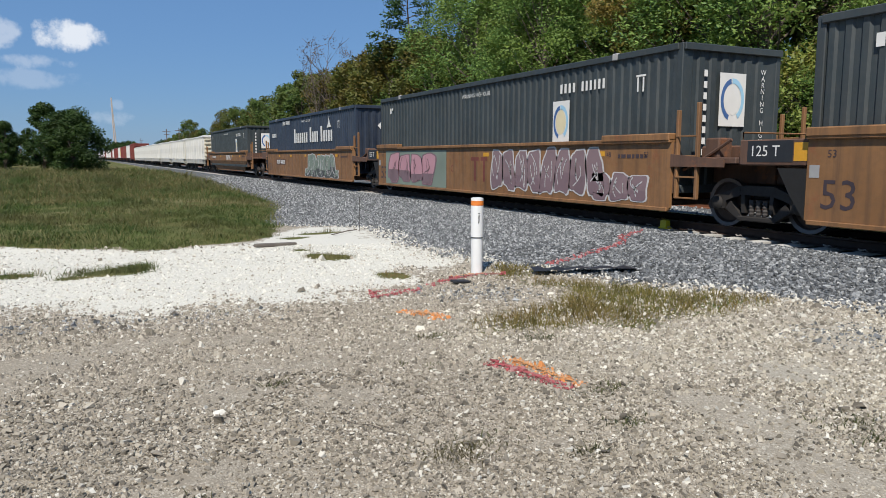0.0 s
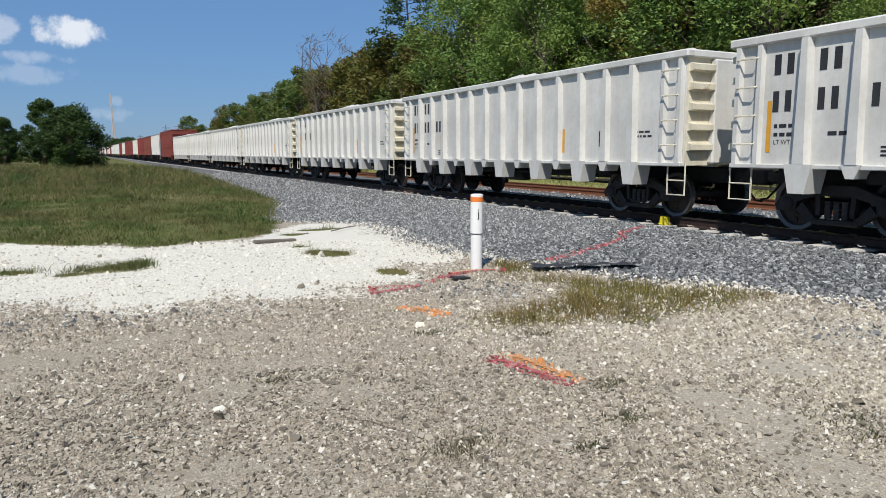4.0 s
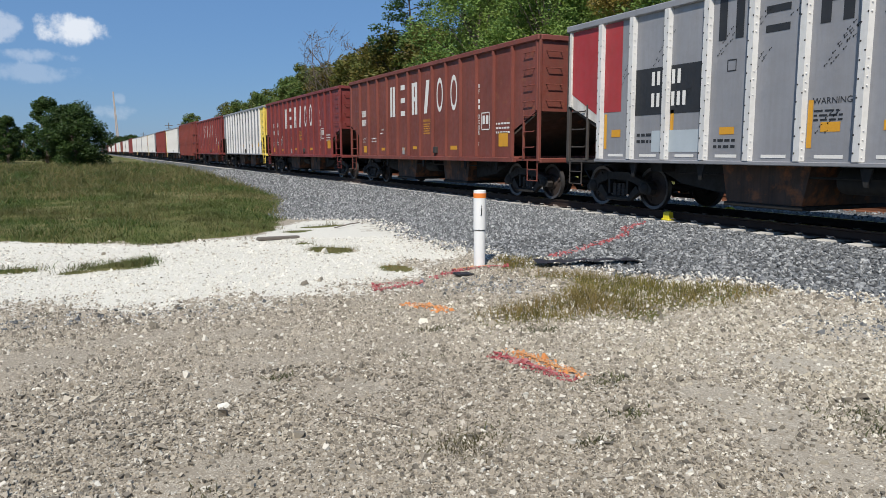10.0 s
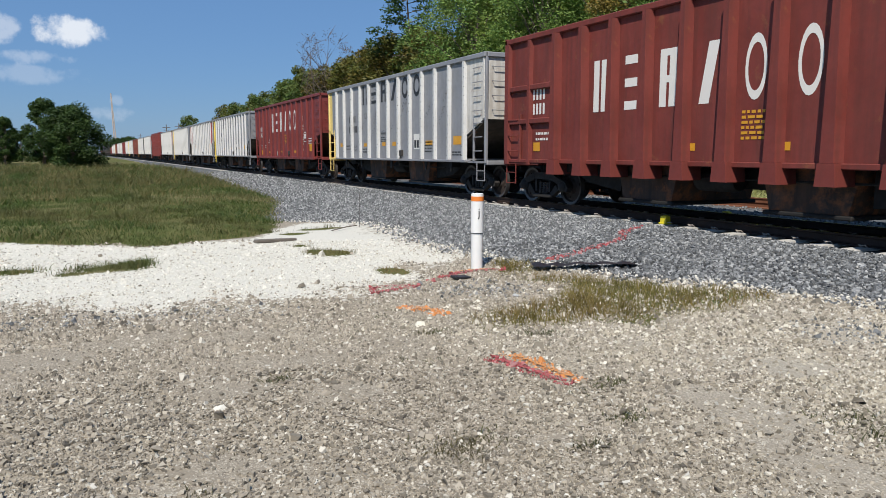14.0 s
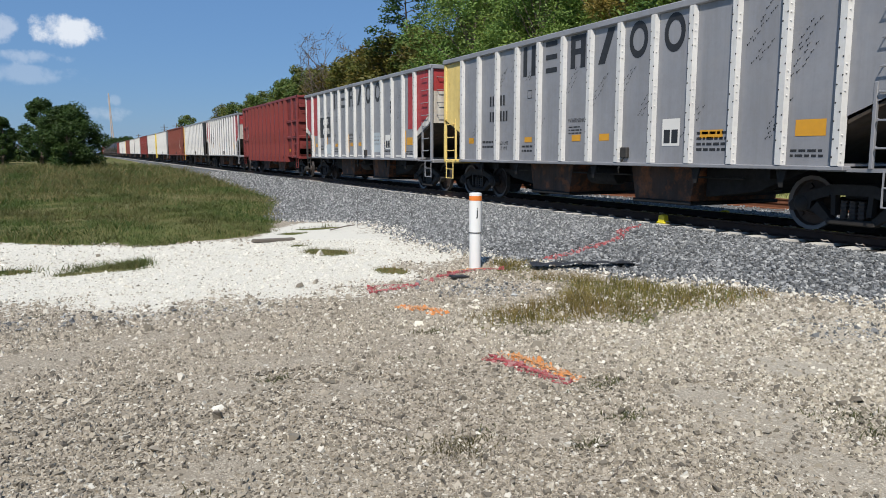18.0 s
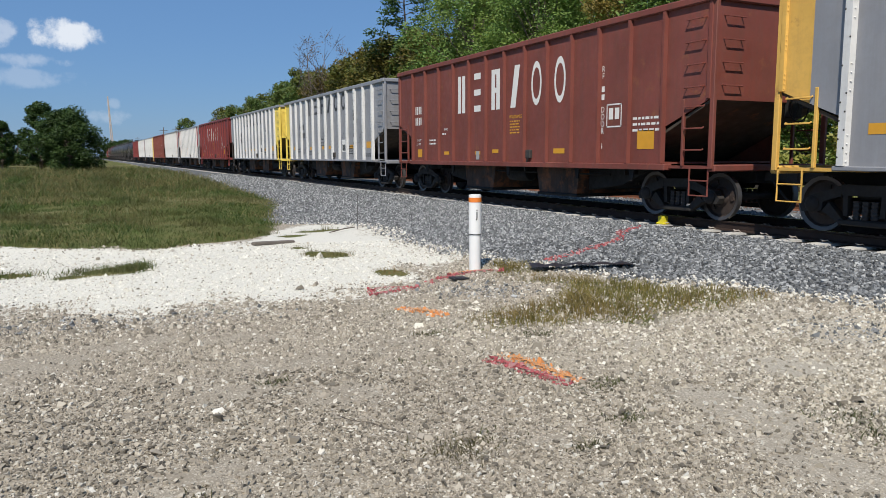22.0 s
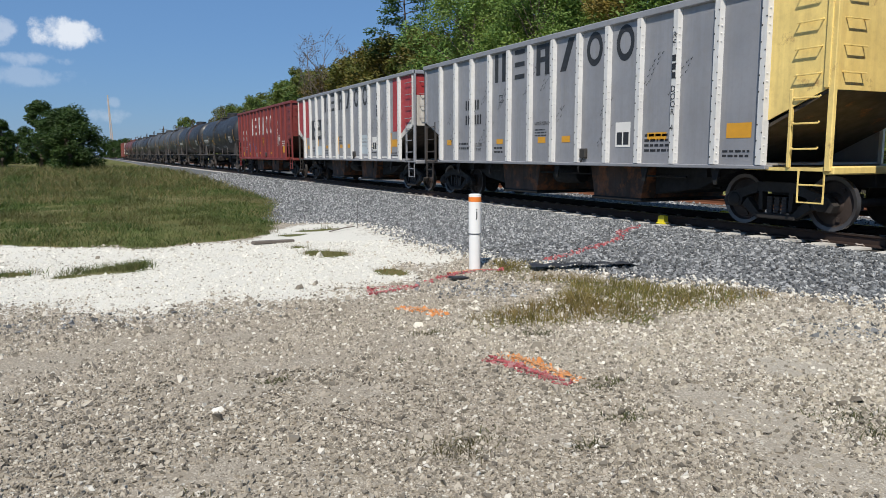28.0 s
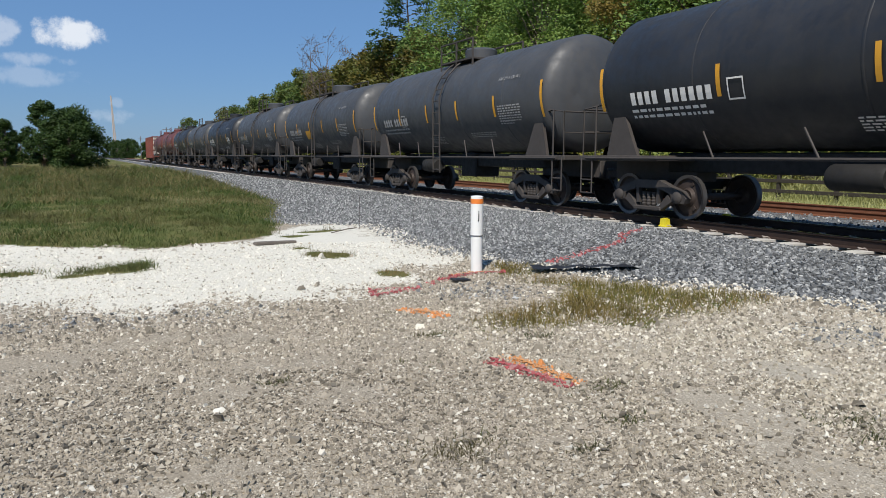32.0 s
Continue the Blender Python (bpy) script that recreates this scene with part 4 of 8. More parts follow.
def ribbed_hopper(spec):
    """Older oxide-red hopper: full-length sides with deep stiffeners that end in feet below the sill, braced ends."""
    L, hw, zt, zs = spec["L"], 1.44, spec["zt"], 1.12
    half = L / 2
    car = thing("hopper_car", spec["label"], "hopper car", "freight train")
    t = 0.03
    paint_mat = spec["sheet"]
    for s in (-1, 1):
        part("side_sheet", Mb().box(s * hw - t / 2, s * hw + t / 2, -half, half, zs, zt), paint_mat, car)
        part("end_sheet", Mb().box(-hw, hw, s * half - 0.015, s * half + 0.015, 1.5, zt), M["white_old"] if spec.get("pale_end") else paint_mat, car)
    part("floor_sheet", Mb().box(-hw, hw, -half, half, zs + 0.02, zs + 0.06), paint_mat, car)
    m = Mb()
    for s in (-1, 1):
        m.cbox(s * hw - 0.10, s * hw + 0.08, -half - 0.06, half + 0.06, zt - 0.06, zt + 0.08, 0.02)
        m.cbox(-hw, hw, s * half - 0.08, s * half + 0.08, zt - 0.06, zt + 0.076, 0.02)
    part("top_chord", m, paint_mat, car)
    for s in (-1, 1):
        m = Mb().cbox(s * hw - 0.08, s * hw + 0.08, -half, half, zs - 0.08, zs + 0.02, 0.015)
        part("side_sill", m, paint_mat, car)
    rm = rib_mesh("rib", 0.17, 0.22, zs + 0.02, zt - 0.06, paint_mat, foot=(0.78, 0.30, 0.36, 0.23), taper=0.13)
    n = 10
    span = half - 2.38
    both_sides(car, "rib", rm, hw, [-span + 2 * span * i / (n - 1) for i in range(n)])
    rm = rib_mesh("end_post", 0.16, 0.12, 1.0, zt - 0.06, paint_mat)
    both_sides(car, "end_post", rm, hw, [-half + 0.12, -half + 1.15, half - 1.15, half - 0.12])
    for s in (-1, 1):
        a, b = sorted((s * (half - 0.2), s * (half - 2.3)))
        for z in (2.10, 2.95):
            for x in (-hw, hw):
                part("side_brace", Mb().cbox(x - 0.10, x + 0.10, a, b, z - 0.07, z + 0.07, 0.02), paint_mat, car)
            part("end_brace", Mb().cbox(-hw - 0.05, hw + 0.05, s * half - 0.11, s * half + 0.11, z - 0.08, z + 0.08, 0.02), paint_mat, car)
        part("end_brace", Mb().cbox(-hw, hw, s * half - 0.11, s * half + 0.11, 3.62, 3.76, 0.02), paint_mat, car)
        for x in (-0.55, 0.55):
            part("end_rib", Mb().cbox(x - 0.06, x + 0.06, s * half - 0.09, s * half + 0.09, 1.1, zt - 0.1, 0.02), paint_mat, car)
    for s in (-1, 1):
        end_ladders(car, half, hw + 0.06, paint_mat, 1.5, zt - 0.1, s < 0)
    for a, b in ((-2.9, -1.0), (1.0, 2.9)):
        m = Mb().prism_x([(a, zs), (b, zs), (b - 0.2, 0.32), (a + 0.2, 0.32)], -1.12, 1.12)
        part("discharge_chute", m, M["chute"], car, "rust-stained steel discharge chute")
        part("gate_frame", Mb().cbox(-1.18, 1.18, a + 0.1, b - 0.1, 0.24, 0.315, 0.02), M["under"], car)
    hopper_bays(car, zs)
    handbrake(car, half, M["under"])
    underframe(car, half)
    truck(car, -half + 1.15)
    truck(car, half - 1.15)
    couplers(car, half)
    stone_load(car, hw - 0.05, half - 0.3, zt - (0.15 if spec.get("load") else 0.8), M["load"], spec["seed"])
    x = -hw - 0.02
    pitch = 2 * span / (n - 1)
    letters_by_panel(car, x, M["letter_white"], -span + 1.5 * pitch, pitch, 2.20, 0.46, 1.12, "white block mark", 0.42)
    d = Decal(x)
    plate_rows(d, -half + 1.25, 2.62, 0.11, 0.27, (4, 4), 0.36)
    data_lines(d, -half + 1.4, 1.75, 2, 0.7, 0.06, 0.14, spec["seed"])
    data_lines(d, half - 3.0, 1.75, 3, 0.5, 0.05, 0.12, spec["seed"])
    u = half - 3.6
    for i in range(5):
        d.rect(u, 2.2 - i * 0.22, 0.11, 0.13)
    d.put("data_lettering", M["letter_white"], car)
    y = Decal(x - 0.003)
    for u, w, h in ((-half + 1.3, 0.3, 0.22), (-half + 3.2, 0.34, 0.14), (-0.6, 0.34, 0.14), (1.5, 0.34, 0.14), (half - 2.0, 0.3, 0.14)):
        y.rect(u, 1.34, w, h)
    data_lines(y, -span + 5.5 * pitch - 0.25, 1.98, 6, 0.5, 0.05, 0.09, 4)
    y.put("reflector", M["ochre"], car, "ochre reflective patches and notes")
    return car


def gondola(spec):
    """White aggregate gondola: tapered side posts with feet below the sill, shelves on the ends, heaped stone."""
    L, hw, zt, zs = 13.6, 1.46, 3.16, 1.12
    half = L / 2
    W, C = M["white_paint"], M["cream_paint"]
    car = thing("gondola_car", spec["label"], "gondola car", "freight train")
    for s in (-1, 1):
        part("side_sheet", Mb().box(s * hw - 0.015, s * hw + 0.015, -half, half, zs, zt), W, car)
    part("floor_sheet", Mb().box(-hw, hw, -half, half, zs, zs + 0.05), W, car)
    for s in (-1, 1):
        m = Mb().box(-hw, hw, s * half - 0.015, s * half + 0.015, zs - 0.05, zt)
        es = part("end_sheet", m, C, car, "cream stained end sheet")
        y0, y1 = sorted((s * half, s * (half + 0.15)))
        part("end_panel", Mb().cbox(-0.88, 0.88, y0, y1, zs - 0.02, zt - 0.07, 0.03), W, es, "plain white middle panel")
        for z in (1.42, 1.80, 2.18, 2.56, 2.92):
            for sx in (-1, 1):
                x0, x1 = sorted((sx * 0.88, sx * (hw - 0.04)))
                q = [(s * half, z + 0.10), (s * (half + 0.15), z + 0.05), (s * (half + 0.15), z - 0.05), (s * half, z - 0.08)]
                part("end_shelf", Mb().prism_x(q, x0, x1), C, es)
    m = Mb()
    for s in (-1, 1):
        m.cbox(s * hw - 0.11, s * hw + 0.07, -half - 0.1, half + 0.1, zt - 0.06, zt + 0.09, 0.025)
        m.cbox(-hw, hw, s * half - 0.10, s * half + 0.10, zt - 0.06, zt + 0.086, 0.025)
    part("top_chord", m, W, car)
    for s in (-1, 1):
        m = Mb().cbox(s * hw - 0.10, s * hw + 0.06, -half, half, zs - 0.07, zs + 0.01, 0.015)
        part("side_sill", m, W, car)
    big = rib_mesh("rib", 0.17, 0.15, zs + 0.01, zt - 0.06, W, foot=(0.66, 0.52, 0.30, 0.15), taper=0.10)
    small = rib_mesh("rib", 0.17, 0.13, zs + 0.01, zt - 0.06, W, foot=(0.92, 0.34, 0.14, 0.12), taper=0.08)
    n = 15
    ys = [-half + 0.55 + (L - 1.1) * i / (n - 1) for i in range(n)]
    both_sides(car, "rib", big, hw, [y for i, y in enumerate(ys) if i % 2 == 1])
    both_sides(car, "rib", small, hw, [y for i, y in enumerate(ys) if i % 2 == 0 and 0 < i < n - 1])
    rm = rib_mesh("corner_rib", 0.14, 0.10, zs - 0.05, zt - 0.06, W)
    both_sides(car, "corner_rib", rm, hw, [-half + 0.10, half - 0.10, ys[0], ys[-1]])
    for s in (-1, 1):
        for x, r in ((-hw - 0.05, 0.0), (hw + 0.05, math.pi)):
            grab_irons(car, C, (x, s * (half - 0.32), zs + 0.1), 1.9, 4, 0.40, r, 0.016, 0.10)
        for x in (-hw, hw):
            stirrup(car, x, s, half + 0.05, half - 0.42, zs, C)
    underframe(car, half)
    truck(car, -half + 1.75)
    truck(car, half - 1.75)
    couplers(car, half)
    handbrake(car, half + 0.1, M["under"], 1.9)
    stone_load(car, hw - 0.05, half - 0.15, zt - 0.02, M["load"], spec["seed"], 0.30)
    x = -hw - 0.02
    d = Decal(x)
    for u, c in ((-half + 0.80, 2), (-half + 1.64, 2)):
        d.blocks(u, 2.58, c, 0.13, 0.33, 0.245)
    for u, c in ((-half + 0.80, 2), (-half + 1.64, 2), (-half + 2.53, 2)):
        d.blocks(u, 1.98, c, 0.12, 0.34, 0.235)
    data_lines(d, -half + 0.85, 1.72, 2, 0.35, 0.06, 0.14, spec["seed"])
    data_lines(d, -half + 1.85, 1.58, 1, 0.4, 0.06, 0.14, spec["seed"] + 1)
    d.rect(-half + 2.72, 1.38, 0.18, 0.03).rect(-half + 2.72, 1.32, 0.18, 0.03).rect(-half + 2.72, 1.26, 0.18, 0.03)
    d.text("LT WT", -half + 0.85, 1.45, 0.11)
    data_lines(d, half - 1.6, 1.72, 2, 0.7, 0.04, 0.09, spec["seed"] + 4)
    d.rect(half - 2.6, 1.45, 0.16, 0.34).rect(half - 2.36, 1.45, 0.12, 0.34)
    d.put("number_lettering", M["letter_black"], car, "car number bars")
    d = Decal(-half - 0.156, True)
    d.blocks(-0.02, 2.62, 4, 0.085, 0.22, 0.14).blocks(-0.02, 2.18, 6, 0.075, 0.22, 0.125)
    data_lines(d, 0.0, 2.05, 7, 0.6, 0.03, 0.075, 3)
    d.put("end_lettering", M["letter_black"], car)
    y = Decal(x)
    for u in (-half + 0.70, -half + 2.85, -1.95, 0.62, 2.8, half - 3.3):
        y.rect(u, 1.32, 0.09, 0.85 if u < -half + 1 else 0.55)
    y.put("reflector", M["ochre"], car, "ochre reflective strips")
    if spec.get("tag"):
        t = Decal(x - 0.003)
        rng = random.Random(4)
        for k in range(4):
            u0 = half - 2.2 + k * 0.2
            t.stroke([(u0 + rng.uniform(-.12, .2), 1.75 + rng.uniform(-.2, .25)) for _ in range(4)], 0.05)
        t.put("spray_tag", M["blue_tag"], car, "blue sprayed tag")
    return car


def well_car(spec):
    """Intermodal well car: deep side sills with a top flange, end platforms over the trucks, ladders and posts."""
    half, wl, hw = spec["half"], 8.35 if spec.get("slant") else 8.0, 1.44
    B = M["well_brown"]
    car = thing("well_car", spec["label"], "well car", "freight train")
    zt, zb = 1.60, 0.26
    e = half - wl
    for s in (-1, 1):
        m = Mb()
        ch, cl = spec.get("slant") or (0.05, 0.06)
        q = [(-wl, zb + ch), (-wl + cl, zb), (wl - cl, zb), (wl, zb + ch), (wl, zt), (-wl, zt)]
        if spec.get("slant"):
            # upright upper plate, lower plate leaning inwards
            m.box(s * hw - 0.03, s * hw + 0.03, -wl, wl, 1.02, zt)
            v = [(s * (hw + 0.03 - dx - k), y, z) for k in (0.0, 0.05) for dx, y, z in ((0, -wl, 1.02), (0, wl, 1.02), (0.30, wl - cl, zb), (0.30, -wl + cl, zb))]
            m.add(v, [(0, 1, 2, 3), (7, 6, 5, 4), (0, 4, 5, 1), (1, 5, 6, 2), (2, 6, 7, 3), (3, 7, 4, 0)])
        else:
            m.prism_x(q, s * hw - 0.03, s * hw + 0.03)
        sd = part("side_sill", m, B, car)
        m = Mb().cbox(s * hw - 0.10, s * hw + 0.08, -wl, wl, zt - 0.02, zt + 0.07, 0.015)
        off = s * (-0.28 if spec.get("slant") else 0.0)
        m.cbox(s * hw - 0.07 + off, s * hw + 0.05 + off, -wl + cl, wl - cl, zb - 0.03, zb + 0.05, 0.012)
        part("flange", m, B, sd)
        for a in (-1, 1):
            y0, y1 = sorted((a * wl, a * (wl - 2.1)))
            m = Mb().cbox(s * hw - 0.12, s * hw + 0.10, y0, y1, zt + 0.02, zt + 0.17, 0.02)
            part("corner_guide", m, B, sd)
            m = Mb().prism_x([(a * wl, 1.12), (a * (wl + e - 0.2), 1.12), (a * (wl + e - 0.2), 1.26), (a * wl, 1.36)], s * hw - 0.05, s * hw - 0.004)
            if a < 0 or spec.get("slant"):
                part("end_beam", m, M["well_dark"], sd, "grimy end beam")
            if a > 0 and not spec.get("slant"):
                m = Mb().prism_x([(wl, 1.12), (wl + 0.55, 1.12), (wl + 0.30, 0.70), (wl, 0.30)], s * hw - 0.045, s * hw - 0.01)
                part("gusset", m, M["under"], sd, "dark slanted gusset plate")
    beam = fix_normals(Mb().cbox(-hw + 0.36, hw - 0.36, -0.12, 0.12, 0.30, 0.42, 0.01).mesh("crossbeam", M["well_dark"]))
    for k in range(9):
        part("crossbeam", beam, None, car, at=(0, -wl + 0.8 + k * (2 * wl - 1.6) / 8, 0))
    for a in (-wl + 0.03, wl - 0.03):
        part("bulkhead", Mb().box(-hw + 0.03, hw - 0.03, a - 0.03, a + 0.03, 0.6, zt), M["well_dark"], car)
    for s in (-1, 1):
        y0, y1 = sorted((s * wl, s * half))
        m = Mb().cbox(-hw + 0.05, hw - 0.05, y0, y1, 1.18, 1.30, 0.02).cbox(-0.35, 0.35, y0, y1, 0.80, 1.18, 0.02)
        if s > 0 or spec.get("slant"):
            m.cbox(-hw, -hw + 0.08, y0 + 0.02, y1 - 0.1, 1.16, 1.60, 0.02).cbox(hw - 0.08, hw, y0 + 0.02, y1 - 0.1, 1.16, 1.60, 0.02)
        else:
            m.cbox(-0.9, 0.9, y0 + 0.3, y1 - 0.2, 1.28, 1.52, 0.03).cbox(-hw + 0.15, -hw + 0.5, y0 + 0.5, y0 + 0.85, 1.28, 1.66, 0.03)
            m.tube([(-hw + 0.2, y1 - 0.1, 1.05), (-hw + 0.1, (y0 + y1) / 2, 1.30), (-hw + 0.15, y0 + 0.2, 1.62)], 0.03, 6)
        part("end_platform", m, M["well_dark"], car)
        if s > 0 and spec["trucks"][-1] > half - 0.5:
            continue
        for sx in (-1, 1):
            m = Mb()
            la, lb = (half - 0.12, half - 0.55) if spec.get("slant") else (wl + 0.64, wl + 0.12)
            for y in (la, lb):
                m.cbox(sx * (hw - 0.02) - 0.04, sx * (hw - 0.02) + 0.04, s * y - 0.035, s * y + 0.035, 0.50, 2.32 if y == la else 2.20, 0.01)
            for z in (0.52, 0.92, 1.32, 1.70):
                m.tube([(sx * (hw + 0.02), s * la, z), (sx * (hw + 0.02), s * lb, z)], 0.018, 5)
            part("ladder", m, B, car)
        m = Mb().tube([(-0.9, s * (half - 0.3), 1.3), (-0.9, s * (half - 0.3), 1.75), (0.9, s * (half - 0.3), 1.75), (0.9, s * (half - 0.3), 1.3)], 0.02, 6)
        part("end_rail", m, B, car, smooth=True)
    for y in spec["trucks"]:
        truck(car, y)
    couplers(car, half)
    x = -hw - 0.034
    d = Decal(x)
    if spec.get("slant"):
        d.text("53", -wl + 1.3, 1.20, 0.19).text("48", -wl + 2.7, 1.20, 0.19).text("40", wl - 1.5, 1.33, 0.19).text("20", wl - 1.5, 1.10, 0.19).rect(wl - 1.52, 1.29, 0.30, 0.02).rect(wl - 1.1, 1.32, 0.06, 0.18)
    else:
        d.text("53", -wl + 0.25, 0.50, 0.66)
        d.text("48", -wl + 1.5, 1.28, 0.17).text("53", -wl + 0.35, 1.30, 0.17).text("53", wl - 0.8, 1.30, 0.16).text("48", wl - 2.0, 1.30, 0.16)
    data_lines(d, wl - 1.6, 1.28, 1, 0.9, 0.08, 0.1, 1)
    d.put("length_lettering", M["gr_dark"], car)
    if spec.get("capacity"):
        # the load figure stands on the leading end platform
        Decal(-hw - 0.004).rect(-wl - 1.22, 1.22, 0.92, 0.36).put("capacity_panel", M["letter_black"], car, "black capacity panel")
        Decal(-hw - 0.004).rect(-wl - 0.28, 1.24, 0.34, 0.30).put("reflector", M["ochre"], car, "orange reflective patch")
        Decal(-hw - 0.036).rect(-wl + 0.05, 0.98, 0.18, 0.20).put("label_plate", M["pale_mark"], car, "small pale label")
        d = Decal(-hw - 0.008).text("125 T", -wl - 1.17, 1.32, 0.26)
        d.put("capacity_lettering", M["letter_white"], car)
    y = Decal(x)
    for u in (-5.2, -2.6, 0.4, 2.9, 5.6):
        y.rect(u, 1.32, 0.34, 0.11)
    y.put("reflector", M["ochre"], car, "yellow reflective patches")
    spec["marks"](car, x, wl)
    return car


def spray_blobs(car, x, u0, u1, z0, z1, fill, line, n, seed, label, shade=None):
    """Sprayed lettering that cannot be read: crowded leaning shapes with a pale edge, a shaded foot and inner lines."""
    rng = random.Random(seed)
    shade = shade or M["gr_mauve"]
    rim, body, foot, lines = Decal(x - 0.003), Decal(x - 0.006), Decal(x - 0.009), Decal(x - 0.012)
    w, h, zc = (u1 - u0) / n, z1 - z0, (z0 + z1) / 2

    def shape(cu, lean, ph, kx, kz, lo=-1.0, hi=1.0):
        pts = []
        for k in range(22):
            t = 2 * math.pi * k / 22
            c, q = math.cos(t), math.sin(t)
            r = 1 + 0.10 * math.sin(3 * t + ph) + 0.06 * math.sin(5 * t + 2 * ph)
            pu = math.copysign(abs(c) ** 0.6, c) * w * 0.56 * kx * r
            pw = max(lo, min(hi, math.copysign(abs(q) ** 0.6, q) * r)) * h * 0.5 * kz
            pts.append((cu + pu + lean * pw, zc + pw))
        return pts

    for i in range(n):
        cu, lean, ph = u0 + (i + 0.5) * w + rng.uniform(-.06, .06) * w, rng.uniform(-0.18, 0.25), rng.uniform(0, 6)
        kz = rng.uniform(0.84, 1.0)
        rim.poly(shape(cu, lean, ph, 1.0, kz))
        body.poly(shape(cu, lean, ph, 0.84, kz * 0.93))
        foot.poly(shape(cu, lean, ph, 0.82, kz * 0.91, -1.0, rng.uniform(-0.5, 0.0)))
        for k in range(3):
            ua, ub = cu + rng.uniform(-.28, .28) * w, cu + rng.uniform(-.28, .28) * w
            za, zb = zc + rng.uniform(0.1, 0.36) * h, zc - rng.uniform(0.05, 0.36) * h
            bow = rng.uniform(-.25, .25) * w
            lines.stroke([(ua + (ub - ua) * q / 5 + bow * math.sin(math.pi * q / 5), za + (zb - za) * q / 5) for q in range(6)], 0.028)
    rim.put("spray_outline", line, car)
    body.put("spray_fill", fill, car, label)
    foot.put("spray_shade", shade, car)
    lines.put("spray_line", line, car)


def marks_well_a(car, x, wl):
    spray_blobs(car, x, 0.9, 5.9, 0.34, 1.56, M["gr_lilac"], M["gr_pale"], 8, 3, "mauve and white sprayed lettering")
    spray_blobs(car, x, 5.5, 7.4, 0.32, 1.0, M["gr_lilac"], M["gr_pale"], 3, 9, "whitish sprayed lettering")
    spray_blobs(car, x - 0.002, -6.9, -2.9, 0.34, 1.5, M["gr_pink"], M["gr_mauve"], 4, 5, "pink sprayed lettering")
    d = Decal(x - 0.001)
    d.rect(-7.2, 0.32, 5.2, 1.2)
    d.put("spray_ground", M["gr_green"], car, "grey-green sprayed ground")
    d = Decal(x).text("C", -1.7, 0.85, 0.3)
    d.rect(-0.35, 1.2, 0.5, 0.1).rect(-0.15, 0.6, 0.12, 0.6).rect(0.25, 1.2, 0.4, 0.1).rect(0.4, 0.6, 0.12, 0.6)
    d.put("faded_lettering", M["brown_red"], car)


def marks_well_b(car, x, wl):
    Decal(x).rect(-5.75, 0.86, 2.15, 0.34).put("number_panel", M["well_dark"], car, "dark number strip")
    d = Decal(x - 0.004)
    d.blocks(-5.6, 0.92, 4, 0.09, 0.22, 0.17).blocks(-4.75, 0.92, 6, 0.09, 0.22, 0.17)
    d.put("number_lettering", M["letter_white"], car, "car number bars")
    spray_blobs(car, x, 1.0, 5.6, 0.30, 1.50, M["gr_green"], M["gr_pale"], 6, 8, "grey-green and white sprayed lettering", M["gr_slate"])
    spray_blobs(car, x - 0.001, 0.5, 6.1, 0.28, 0.75, M["gr_green"], M["gr_pale"], 5, 18, "grey-green sprayed foot of the lettering", M["gr_slate"])


def marks_well_c(car, x, wl):
    d = Decal(x)
    k = Decal(x).rect(-6.7, 1.14, 2.0, 0.30)
    k.put("number_panel", M["well_dark"], car, "dark number strip")
    d = Decal(x - 0.004)
    d.blocks(-6.6, 1.19, 4, 0.10, 0.20, 0.155).blocks(-5.8, 1.19, 6, 0.10, 0.20, 0.155)
    d.put("number_lettering", M["letter_white"], car, "car number bars")
    d = Decal(x).rect(0.1, 1.28, 1.3, 0.17).rect(0.3, 1.08, 0.9, 0.20).poly([(1.45, 1.45), (1.75, 1.45), (1.95, 1.08), (1.7, 1.08)]).poly([(2.1, 1.08), (2.3, 1.08), (2.6, 1.45), (2.4, 1.45)])
    d.put("spray_fill", M["gr_pale"], car, "whitish sprayed patch")


